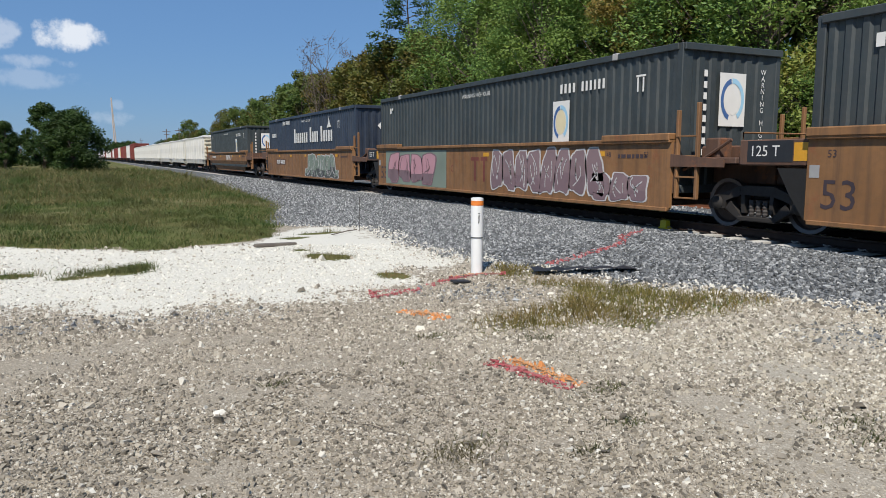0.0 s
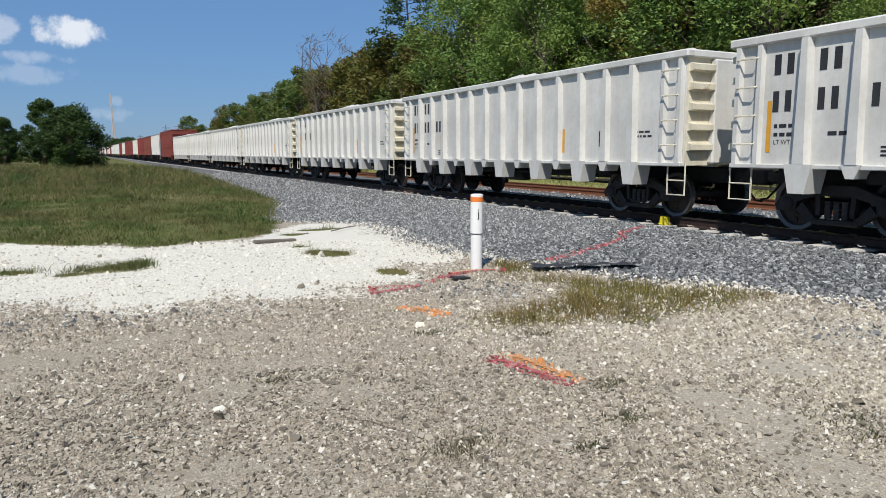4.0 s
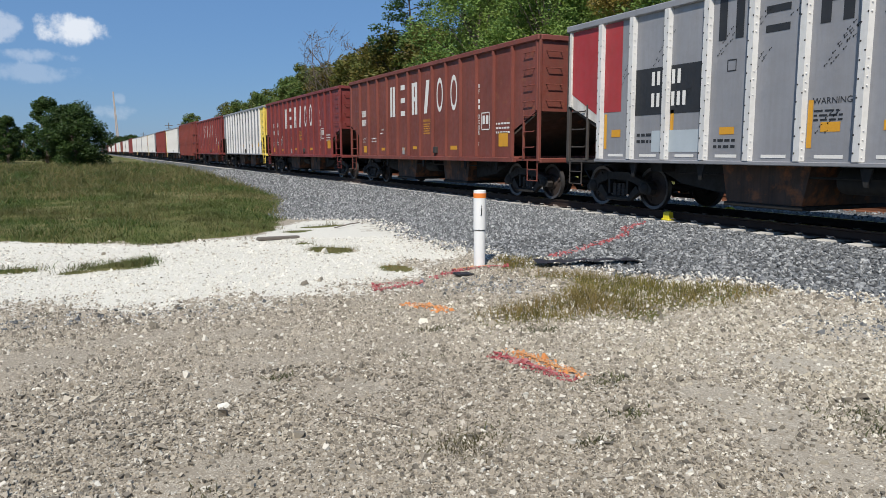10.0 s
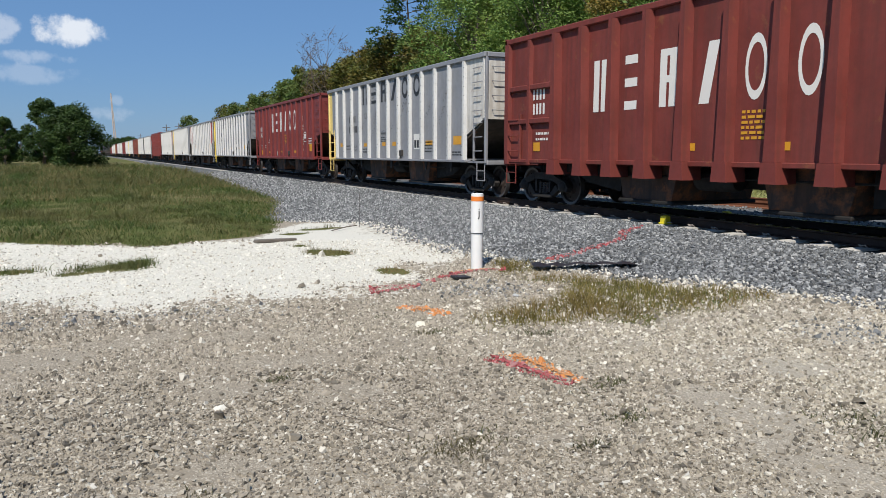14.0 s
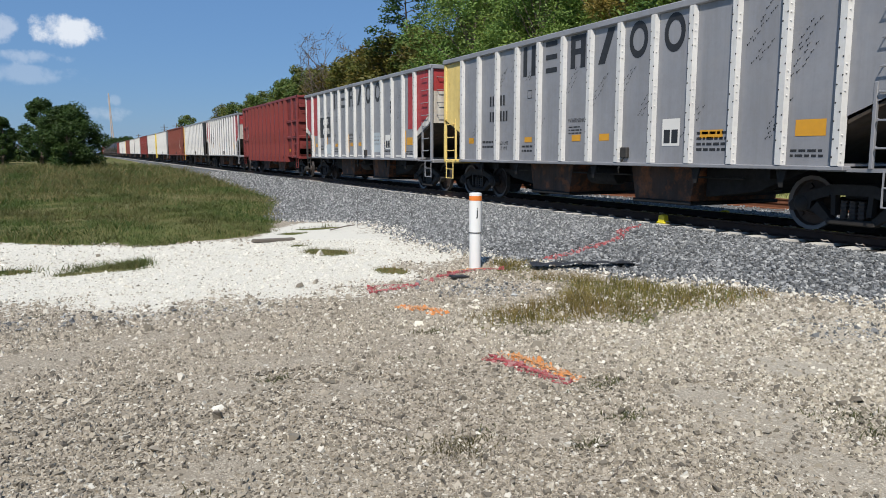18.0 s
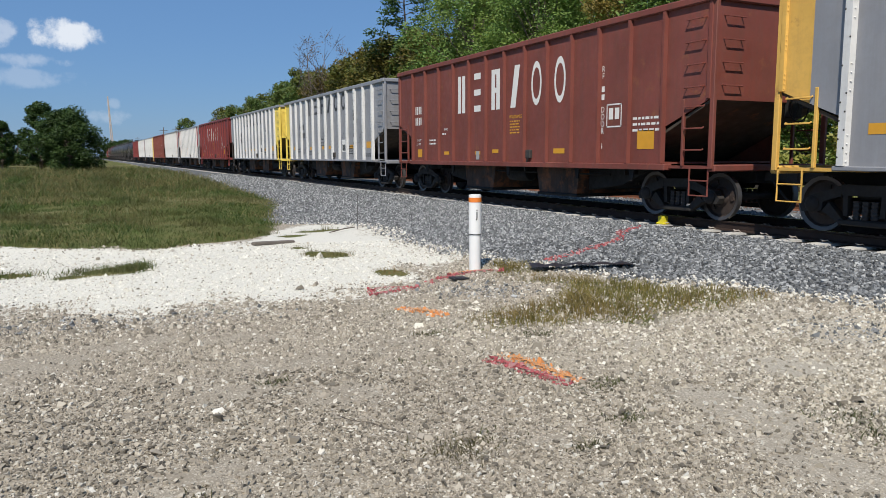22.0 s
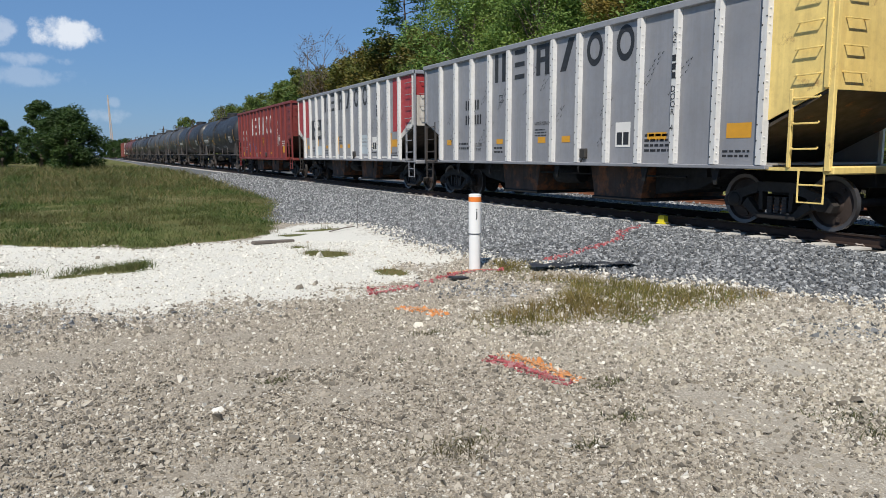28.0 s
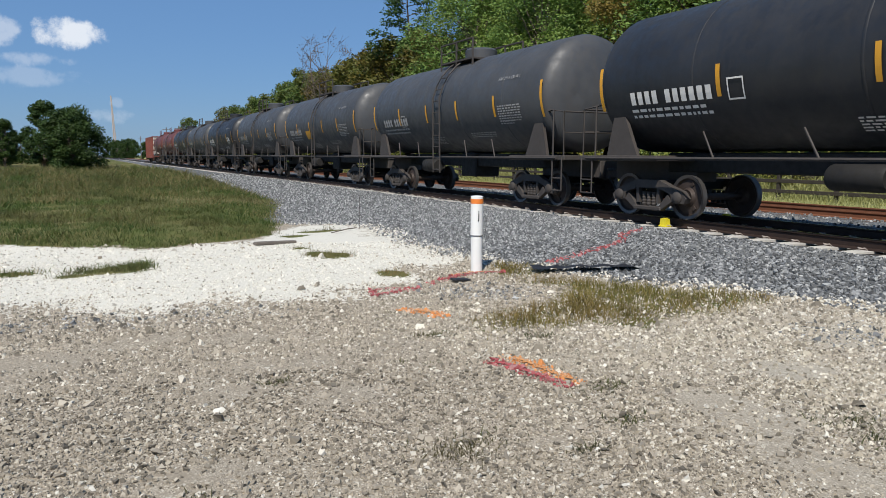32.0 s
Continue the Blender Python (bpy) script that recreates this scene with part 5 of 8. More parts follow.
def container(spec):
    """53-foot box: corrugated sides and end, corner posts, rails and castings."""
    L, hw, H = 16.15, 1.33, 2.90
    half = L / 2
    P = spec["paint"]
    c = thing("shipping_container", spec["label"], "shipping container", "containers on the train")
    # corrugated side sheets
    for s in (-1, 1):
        m = Mb()
        y, pts = -half + 0.16, []
        while y < half - 0.30:
            pts += [(y, 0), (y + 0.10, 0), (y + 0.14, 0.036), (y + 0.24, 0.036)]
            y += 0.28
        pts.append((half - 0.16, 0))
        v, f = [], []
        for y, d in pts:
            v += [(s * (hw - d), y, 0.15), (s * (hw - d), y, H - 0.10)]
        f = [(2 * i, 2 * i + 2, 2 * i + 3, 2 * i + 1) for i in range(len(pts) - 1)]
        m.add(v, f)
        part("side_panel", m, P, c)
    for s in (-1, 1):
        m = Mb()
        pts, x = [], -hw + 0.12
        while x < hw - 0.3:
            pts += [(x, 0), (x + 0.14, 0), (x + 0.18, 0.035), (x + 0.28, 0.035)]
            x += 0.32
        pts.append((hw - 0.12, 0))
        v = []
        for x, d in pts:
            v += [(x, s * (half - 0.02 - d), 0.15), (x, s * (half - 0.02 - d), H - 0.12)]
        m.add(v, [(2 * i, 2 * i + 2, 2 * i + 3, 2 * i + 1) for i in range(len(pts) - 1)])
        part("end_panel", m, P, c)
    part("roof", Mb().box(-hw + 0.02, hw - 0.02, -half + 0.05, half - 0.05, H - 0.08, H - 0.03), P, c)
    part("floor_panel", Mb().box(-hw + 0.02, hw - 0.02, -half + 0.05, half - 0.05, 0.10, 0.14), P, c)
    for sx in (-1, 1):
        for sy in (-1, 1):
            x0, x1 = sorted((sx * (hw + 0.012), sx * (hw - 0.12)))
            y0, y1 = sorted((sy * half, sy * (half - 0.16)))
            m = Mb().cbox(x0, x1, y0, y1, 0.0, H, 0.015)
            part("corner_post", m, P, c)
        for z0, z1 in ((H - 0.13, H), (0.0, 0.16)):
            part("side_rail", Mb().cbox(sx * hw - 0.05, sx * hw + 0.014, -half + 0.1, half - 0.1, z0, z1, 0.012), P, c)
    for sy in (-1, 1):
        for z0, z1 in ((H - 0.14, H - 0.002), (0.002, 0.16)):
            part("end_rail", Mb().cbox(-hw, hw, sy * half - 0.06, sy * half, z0, z1, 0.012), P, c)
    for y in (-half + 2.0, half - 2.0):
        for sx in (-1, 1):
            m = Mb().cbox(sx * hw - 0.06, sx * hw + 0.02, y - 0.09, y + 0.09, H - 0.13, H + 0.02, 0.015)
            part("lifting_casting", m, M["pale_mark"], c, "pale lifting casting")
    x, y = -hw - 0.016, -half - 0.006
    spec["marks"](c, x, y, half, hw, H)
    return c


def swirl_logo(d_white, d_a, d_b, d_c, u, w, s):
    d_white.rect(u - 0.42 * s, w - 0.62 * s, 0.84 * s, 1.24 * s)
    d_c.disc(u, w, 0.36 * s, 20, 0.7)
    d_a.ring(u, w, 0.38 * s, 0.50 * s, 100, 250, 14, 0.75)
    d_b.ring(u, w, 0.38 * s, 0.50 * s, -60, 95, 14, 0.75)


def marks_box_swirl(c, x, y, half, hw, H):
    w, a, b, k = Decal(x), Decal(x - 0.006), Decal(x - 0.006), Decal(x - 0.004)
    swirl_logo(w, a, b, k, 4.05, 1.54, 0.82)
    w2, a2, b2, k2 = Decal(y, True), Decal(y - 0.006, True), Decal(y - 0.006, True), Decal(y - 0.004, True)
    swirl_logo(w2, a2, b2, k2, 0.0, 1.85, 0.85)
    for q, m in ((w, "letter_white"), (a, "logo_blue"), (b, "logo_cyan"), (k, "logo_cream"), (w2, "letter_white"), (a2, "logo_blue"), (b2, "logo_cyan"), (k2, "letter_white")):
        q.put("emblem", M[m], c, "white panel with a swirl emblem" if m == "letter_white" else "")
    d = Decal(x)
    d.text("WARNING HIGH CUBE", -1.2, 2.45, 0.17)
    d.blocks(4.0, 2.22, 4, 0.09, 0.22, 0.17).blocks(4.85, 2.22, 6, 0.08, 0.22, 0.155)
    d.rect(6.75, 2.36, 0.3, 0.04).rect(6.78, 2.05, 0.05, 0.3).rect(6.95, 2.05, 0.05, 0.3)
    d.rect(-half + 1.0, 2.30, 0.14, 0.2).rect(-half + 1.2, 2.42, 0.1, 0.08)
    d.put("side_lettering", M["letter_white"], c)
    d = Decal(y, True)
    d.text(stack("WARNING HIGH CUBE"), 0.84, 2.38, 0.15)
    for i in range(9):
        d.rect(-0.78, 2.28 - i * 0.22, 0.09, 0.13)
    d.put("end_lettering", M["letter_white"], c)


def marks_box_navy(c, x, y, half, hw, H):
    d = Decal(x)
    u = -2.1
    for cnt in (7, 4, 5):
        for i in range(cnt):
            d.rect(u, 1.45, 0.30 if i == 0 else 0.25, 0.75 if i == 0 else 0.52)
            u += 0.45 if i == 0 else 0.39
        u += 0.30
    d.poly([(3.95, 2.08), (4.20, 2.35), (4.28, 2.62), (4.40, 2.35), (4.62, 2.10)])
    d.put("name_blocks", M["letter_white"], c, "row of white block marks")
    d = Decal(x)
    d.text("WARNING HIGH CUBE", -0.6, 2.50, 0.16)
    d.blocks(-4.6, 2.50, 4, 0.10, 0.20, 0.15).blocks(-3.9, 2.50, 6, 0.10, 0.20, 0.15)
    d.blocks(-half + 0.8, 1.85, 8, 0.09, 0.22, 0.135)
    d.rect(5.6, 2.3, 0.3, 0.04).rect(5.63, 2.0, 0.05, 0.3).rect(5.8, 2.0, 0.05, 0.3)
    d.put("side_lettering", M["letter_white"], c)
    d = Decal(y, True)
    d.poly([(-0.35, 2.05), (-0.02, 2.38), (0.31, 2.05), (-0.02, 1.72)])
    d.blocks(-0.1 + 0.35, 2.0, 8, 0.06, 0.2, 0.09)
    d.blocks(0.0, 1.2, 7, 0.10, 0.22, 0.14).blocks(0.0, 0.88, 8, 0.10, 0.22, 0.14)
    d.put("end_lettering", M["letter_white"], c)


def tank_car(spec):
    """Tank car: long barrel with dished heads, dome platform, side ladders, saddles and end rails."""
    L, R, zc = spec["L"], 1.50, 2.88
    half = L / 2
    P = spec["paint"]
    car = thing("tank_car", spec["label"], "tank car", "freight train")
    b = half - 0.50
    prof = []
    hd = 0.50
    for k in range(7):
        t = math.pi / 2 * k / 6
        prof.append((-b + hd - hd * math.cos(t), max(0.01, R * math.sin(t))))
    prof += [(-b * 0.5, R + 0.0), (-0.02, R), (0.02, R), (b * 0.5, R)]
    for k in range(6, -1, -1):
        t = math.pi / 2 * k / 6
        prof.append((b - hd + hd * math.cos(t), max(0.01, R * math.sin(t))))
    part("barrel", Mb().lathe(prof, "y", (0, 0, zc), 40), P, car, smooth=True)
    for y in (-b * 0.62, -b * 0.2, b * 0.2, b * 0.62):
        m = Mb().lathe([(y - 0.03, R + 0.002), (y - 0.02, R + 0.008), (y + 0.02, R + 0.008), (y + 0.03, R + 0.002)], "y", (0, 0, zc), 40)
        part("weld_seam", m, P, car, smooth=True)
    if spec.get("rust_band"):
        y = spec["rust_band"]
        m = Mb().lathe([(y - 0.5, R + 0.003), (y - 0.49, R + 0.012), (y + 0.49, R + 0.012), (y + 0.5, R + 0.003)], "y", (0, 0, zc), 40)
        part("rust_band", m, M["rust_band"], car, "rust-streaked band round the barrel", smooth=True)
    m = Mb().lathe([(zc + R - 0.1, 0.52), (zc + R + 0.28, 0.52), (zc + R + 0.34, 0.44), (zc + R + 0.36, 0.1)], "z", (0, 0, 0), 20)
    dome = part("manway_dome", m, P, car, smooth=True)
    m = Mb()
    for s in (-1, 1):
        m.box(s * 0.62 - 0.3 if s < 0 else 0.45, -0.45 if s < 0 else 0.92, -1.1, 1.1, zc + R - 0.12, zc + R - 0.07)
        for y in (-1.1, 0, 1.1):
            m.tube([(s * 0.9, y, zc + R - 0.35), (s * 0.9, y, zc + R + 0.5)], 0.032, 5)
        m.tube([(s * 0.9, -1.1, zc + R + 0.5), (s * 0.9, 1.1, zc + R + 0.5)], 0.032, 5)
        m.tube([(s * 0.9, -1.1, zc + R + 0.22), (s * 0.9, 1.1, zc + R + 0.22)], 0.018, 5)
    part("dome_platform", m, M["tank_steel"] if not spec.get("dark_rails") else P, dome)
    m = Mb()
    yl = spec.get("ladder_at", 0.0)
    for s in (-1, 1):
        for y in (yl - 0.24, yl + 0.24):
            pts = []
            for k in range(7):
                t = radians(8 + k * 14)
                pts.append((s * (R + 0.10) * math.cos(t) if k else s * (R + 0.12), y, zc + (R + 0.10) * math.sin(t)))
            m.tube([(s * (R + 0.10), y, 0.75), (s * (R + 0.12), y, zc - 0.4)] + pts, 0.026, 5)
        for k in range(9):
            z = 0.85 + k * 0.36
            xx = R + 0.11 if z < zc + 0.2 else (R + 0.1) * math.cos(math.asin(min(1, (z - zc) / (R + 0.1))))
            m.tube([(s * xx, yl - 0.24, z), (s * xx, yl + 0.24, z)], 0.016, 5)
    part("ladder", m, M["tank_steel"], car, smooth=True)
    for s in (-1, 1):
        for sx in (-1, 1):
            x0, x1 = sorted((sx * 1.30, sx * 1.22))
            q = [(s * (b - 0.40), 1.30), (s * (b - 1.40), 1.30), (s * (b - 0.98), 2.12), (s * (b - 0.62), 2.12)]
            part("saddle", Mb().prism_x(q, x0, x1), M["tank_steel"], car, "dusty steel saddle plate")
        y0, y1 = sorted((s * half, s * (half - 2.6)))
        m = Mb().cbox(-1.40, 1.40, y0, y1, 1.18, 1.30, 0.02).cbox(-0.3, 0.3, y0, y1, 0.75, 1.18, 0.02)
        part("end_platform", m, M["tank_steel"], car)
        m = Mb()
        for sx in (-1, 1):
            m.tube([(sx * 1.35, s * (half - 0.1), 1.25), (sx * 1.35, s * (half - 0.1), 2.35), (sx * 1.30, s * (half - 0.7), 2.42), (sx * 1.30, s * (half - 1.05), 2.35)], 0.022, 6)
            m.tube([(sx * 1.35, s * (half - 0.55), 1.25), (sx * 1.35, s * (half - 0.55), 2.42)], 0.022, 6)
            for y in (half - 0.1, half - 0.5):
                m.tube([(sx * 1.40, s * y, 1.25), (sx * 1.40, s * y, 0.45)], 0.02, 5)
            for z in (0.45, 0.75):
                m.tube([(sx * 1.40, s * (half - 0.1), z), (sx * 1.40, s * (half - 0.5), z)], 0.018, 5)
        m.tube([(-1.35, s * (half - 0.1), 2.35), (1.35, s * (half - 0.1), 2.35)], 0.022, 6)
        m.tube([(-1.35, s * (half - 0.1), 1.85), (1.35, s * (half - 0.1), 1.85)], 0.018, 6)
        part("end_rail", m, M["tank_steel"], car, smooth=True)
    m = Mb()
    for sx in (-1, 1):
        m.tube([(sx * 1.42, -half + 0.3, 1.24), (sx * 1.42, half - 0.3, 1.24)], 0.035, 6)
        for y in (-b * 0.55, -b * 0.28, b * 0.28, b * 0.55):
            m.tube([(sx * 1.42, y, 1.24), (sx * 1.30, y + 0.4, 1.75)], 0.02, 5)
    part("side_rail", m, M["tank_steel"], car, smooth=True)
    m = Mb().cbox(-0.35, 0.35, -half + 1.8, half - 1.8, 0.95, 1.36, 0.03).cbox(-0.45, 0.45, -0.5, 0.5, 0.62, 1.4, 0.04)
    part("center_sill", m, M["under"], car)
    part("air_tank", Mb().lathe([(-0.5, 0.19), (-0.45, 0.22), (0.45, 0.22), (0.5, 0.19)], "y", (-0.8, 2.0, 0.95), 14), M["under"], car, smooth=True)
    truck(car, -half + 2.0, "tank")
    truck(car, half - 2.0, "tank")
    couplers(car, half)
    handbrake(car, half - 0.1, M["under"], 1.75)

    def wrap(d, u, a, du, da):
        """A patch on the barrel's near side: along u, up by the angle a in degrees."""
        a -= 18
        n = max(2, int(da / 4))
        for i in range(n):
            t0, t1 = radians(a + da * i / n), radians(a + da * (i + 1) / n)
            r = R + 0.02
            d.m.add([(-r * math.cos(t), -q, zc + r * math.sin(t)) for q, t in ((u, t0), (u + du, t0), (u + du, t1), (u, t1))], [(0, 1, 2, 3)])

    aar = Decal(0)
    v, f = text_shape("AAR 211 A 100 W 1", 0.13)
    aar.m.add([(-(R + 0.022) * math.cos(radians(17) + w / R), -(b - 2.6 + q), zc + (R + 0.022) * math.sin(radians(17) + w / R)) for q, w in v], f)
    aar.put("class_lettering", M["pale_mark"], car)
    y = Decal(0)
    for u, a, h in ((-b + 0.35, -6, 35), (-b * 0.546, -2, 22), (-b * 0.175, -2, 22), (b * 0.175, -2, 22), (b * 0.546, -2, 22), (b - 0.45, -6, 35)):
        wrap(y, u, a, 0.10, h)
    if spec.get("placard"):
        wrap(y, -b * 0.296, -13, 0.75, 17)
    y.put("reflector", M["ochre"], car, "ochre reflective strips")
    d = Decal(0)
    u = -b + 1.34
    for cnt in (4, 6):
        for i in range(cnt):
            wrap(d, u, -3, 0.14, 10)
            u += 0.212
        u += 0.16
    rng = random.Random(spec["seed"])
    for j in range(2):
        u = -b + 1.3
        while u < -b + 3.4:
            k = rng.uniform(0.06, 0.2)
            wrap(d, u, -9 - j * 5, k, 2.4)
            u += k + 0.05
    for u0, a, rows, wid in ((-b * 0.23, -24, 5, 0.95), (1.6, -20, 3, 1.4), (b - 2.6, 8, 7, 1.1), (b - 2.6, -8, 2, 0.7)):
        for j in range(rows):
            u = u0
            while u < u0 + wid:
                k = rng.uniform(0.05, 0.16)
                wrap(d, u, a - j * 2.6, k, 1.3)
                u += k + 0.04
    wrap(d, -b * 0.515, -5, 0.03, 15), wrap(d, -b * 0.515 + 0.34, -5, 0.03, 15), wrap(d, -b * 0.515, -5, 0.36, 1.2), wrap(d, -b * 0.515, 9, 0.36, 1.2)
    d.put("number_lettering", M["pale_mark"] if spec.get("faded") else M["letter_white"], car, "car number and data bars")
    if spec.get("sketch"):
        # a thin chalked doodle of loops and spikes
        d = Decal(0)
        for k in range(16):
            u, a = -b * 0.53 + rng.uniform(0, 1.5), rng.uniform(-24, -8)
            for q in range(6):
                wrap(d, u, a, 0.02, 2.6)
                u, a = u + rng.uniform(-0.06, 0.09), a + rng.uniform(-3.0, 2.4)
                wrap(d, u, a, 0.12, 0.8)
        d.put("chalk_sketch", M["pale_mark"], car, "pale chalked sketch")
    return car


# ---- the ground ----
def bend(pts, y):
    """Straight-line interpolation through (y, x) pairs."""
    if y <= pts[0][0]:
        return pts[0][1]
    for (a, p), (b, q) in zip(pts, pts[1:]):
        if y <= b:
            return p + (q - p) * (y - a) / (b - a)
    return pts[-1][1]


TOE = [(0, 8.4), (5, 7.6), (7.5, 6.4), (9.2, 5.7), (11, 5.5), (12.5, 5.5), (14.5, 5.8), (16, 5.9), (16.9, 4.9), (18.2, 4.0), (20, 4.7), (26, 6.0), (55, 7.3), (150, 8.9), (400, 9.3)]
GRASS_EDGE = [(13.6, 1.2), (14.2, 2.6), (15, 3.35), (18, 4.2), (26, 6.1), (55, 7.2), (150, 8.8), (400, 9.2)]
WHITE_NEAR = [(-6, 9.2), (-0.9, 8.7), (0.7, 8.05), (2.9, 7.8), (3.6, 8.3), (4.2, 9.6)]
WHITE_FAR = [(-6, 14.6), (-1.4, 14.4), (0.4, 13.8), (2.0, 13.6), (3.0, 14.2), (3.6, 15.6), (4.6, 16.8), (5.4, 16.6), (6.2, 16.0)]
PATCHES = [(0.30, 11.10, 0.62, 0.52), (-0.15, 10.85, 0.35, 0.25), (0.65, 11.5, 0.25, 0.25), (-1.05, 11.35, 0.55, 0.35), (3.55, 11.6, 0.45, 0.6), (3.3, 12.6, 0.35, 0.3), (3.80, 9.45, 0.28, 0.40), (4.5, 15.3, 0.6, 0.25), (3.75, 14.6, 0.5, 0.3), (-1.3, 7.0, 0.25, 0.15)]
# the olive grass between the lot and the ballast, and its brown end by the post
SWARDS = [[(4.80, 8.30), (5.39, 8.25), (6.05, 7.45), (6.35, 6.75), (6.80, 6.25), (7.20, 5.85), (6.80, 5.45), (6.03, 5.46), (5.20, 5.56), (4.71, 5.20), (4.34, 5.60), (3.87, 5.62), (3.15, 5.72), (3.22, 6.30), (3.92, 6.62), (4.67, 6.95), (5.15, 7.5)],
          [(5.00, 9.25), (5.45, 9.55), (6.05, 9.05), (5.55, 8.25), (4.85, 8.35)]]
# bare packed dust: place and half widths
DUST = [(-0.45, 6.35, 0.55, 0.42), (0.35, 6.75, 0.55, 0.25), (1.10, 6.5, 0.5, 0.25), (1.55, 4.6, 0.45, 0.35), (3.65, 3.25, 0.28, 0.55), (3.35, 2.35, 0.30, 0.60), (4.75, 3.75, 0.40, 0.35), (0.30, 3.55, 0.22, 0.30), (2.30, 3.35, 0.20, 0.15), (0.9, 5.0, 0.35, 0.2)]


def off_edge(poly, x, y):
    """How far a place lies inside an outline (negative: outside)."""
    d, inside = 1e9, False
    for (a, b), (c, e) in zip(poly, poly[1:] + poly[:1]):
        t = clamp01(((x - a) * (c - a) + (y - b) * (e - b)) / ((c - a) ** 2 + (e - b) ** 2))
        d = min(d, math.hypot(x - a - t * (c - a), y - b - t * (e - b)))
        if (b > y) != (e > y) and x < a + (c - a) * (y - b) / (e - b):
            inside = not inside
    return d if inside else -d


def dusty(x, y):
    """Packed dust with few stones."""
    n = noise.noise((x * 0.8, y * 0.8, 9.0)) + 0.6 * noise.noise((x * 2.3, y * 2.3, 6.0))
    k = clamp01(n * 1.5 - 0.36)
    for px, py, rx, ry in DUST:
        d = math.hypot((x - px) / rx, (y - py) / ry)
        k = max(k, clamp01((1.1 - d + n * 0.45) / 0.5))
    return k


def clamp01(v):
    return max(0.0, min(1.0, v))


def fields(x, y):
    """How much white shell, ballast and grass the ground carries at a place."""
    n1 = noise.noise((x * 0.9, y * 0.9, 3.1)) * 0.35 + noise.noise((x * 2.7, y * 2.7, 7.7)) * 0.18
    toe = bend(TOE, y) + n1 * 0.8
    bal = clamp01((x - toe) / 0.7 + 0.5)
    ge = bend(GRASS_EDGE, y)
    gr = 0.0
    if y > 13.2:
        yf = bend(WHITE_FAR, x) if x < 3.0 else 13.4
        gr = clamp01((ge + n1 - x) / 0.5 + 0.5) * clamp01((y + n1 - yf) / 0.35 + 0.5)
    for px, py, rx, ry in PATCHES:
        d = math.hypot((x - px) / rx, (y - py) / ry)
        gr = max(gr, clamp01((1.02 - d + n1 * 1.15) / 0.6))
    if 3 < x < 7.6 and 4.8 < y < 10:
        for k, poly in enumerate(SWARDS):
            gr = max(gr, clamp01((off_edge(poly, x, y) + n1 * 0.8) / 0.55 + 0.52) * (0.68 if k == 0 else 0.62))
    wn, wf = bend(WHITE_NEAR, x), bend(WHITE_FAR, x)
    wh = clamp01((y + n1 * 2.2 - wn) / 1.3 + 0.4) * clamp01((wf - y - n1) / 0.6 + 0.5) * clamp01((6.3 + n1 - x) / 1.5)
    if x > 18.6:
        gr = max(gr, clamp01((x - 19.4) / 0.8 + n1))
        bal = min(bal, clamp01((20.4 - x) / 1.0))
    if x < -3 and (y < 6 or y > 15):
        gr = max(gr, clamp01((-3 - x + n1) / 1.0))
    if y < -4:
        gr = max(gr, clamp01((-4 - y + n1) / 2.0) * (0 if x > 7.5 else 1))
    return wh, bal * (1 - gr), gr


def ground_z(x, y):
    toe = bend(TOE, y)
    if x < toe:
        z = 0.0
    elif x < 9.9:
        k = (x - toe) / (9.9 - toe)
        z = 0.145 * k * k * (3 - 2 * k)
    elif x < DC + 2.0:
        z = 0.145 - 0.022 * clamp01((x - 10.35) / 0.2) - 0.012 * clamp01((x - 10.75) / 0.3)
    elif x < 19.2:
        z = 0.105 + 0.02 * clamp01((x - DC - 2.0) / 1.0)
    else:
        z = 0.125 - 0.18 * clamp01((x - 19.2) / 1.6)
    ge = bend(GRASS_EDGE, y)
    if y > 13.5 and x < ge:
        # the grassy rise
        k = clamp01((ge - x) / 1.6) * clamp01((y - 13.5) / 2.0)
        z += 0.16 * k + 0.12 * k * clamp01((y - 20) / 20) * noise.noise((x * 0.12, y * 0.10, 0.5)) * 2
    z += 0.018 * noise.noise((x * 1.3, y * 1.3, 0.0)) + 0.03 * noise.noise((x * 0.35, y * 0.35, 5.0))
    return z


def axis_steps(spans):
    out = []
    for a, b, st in spans:
        n = max(1, round((b - a) / st))
        out += [a + (b - a) * i / n for i in range(n)]
    return out + [spans[-1][1]]


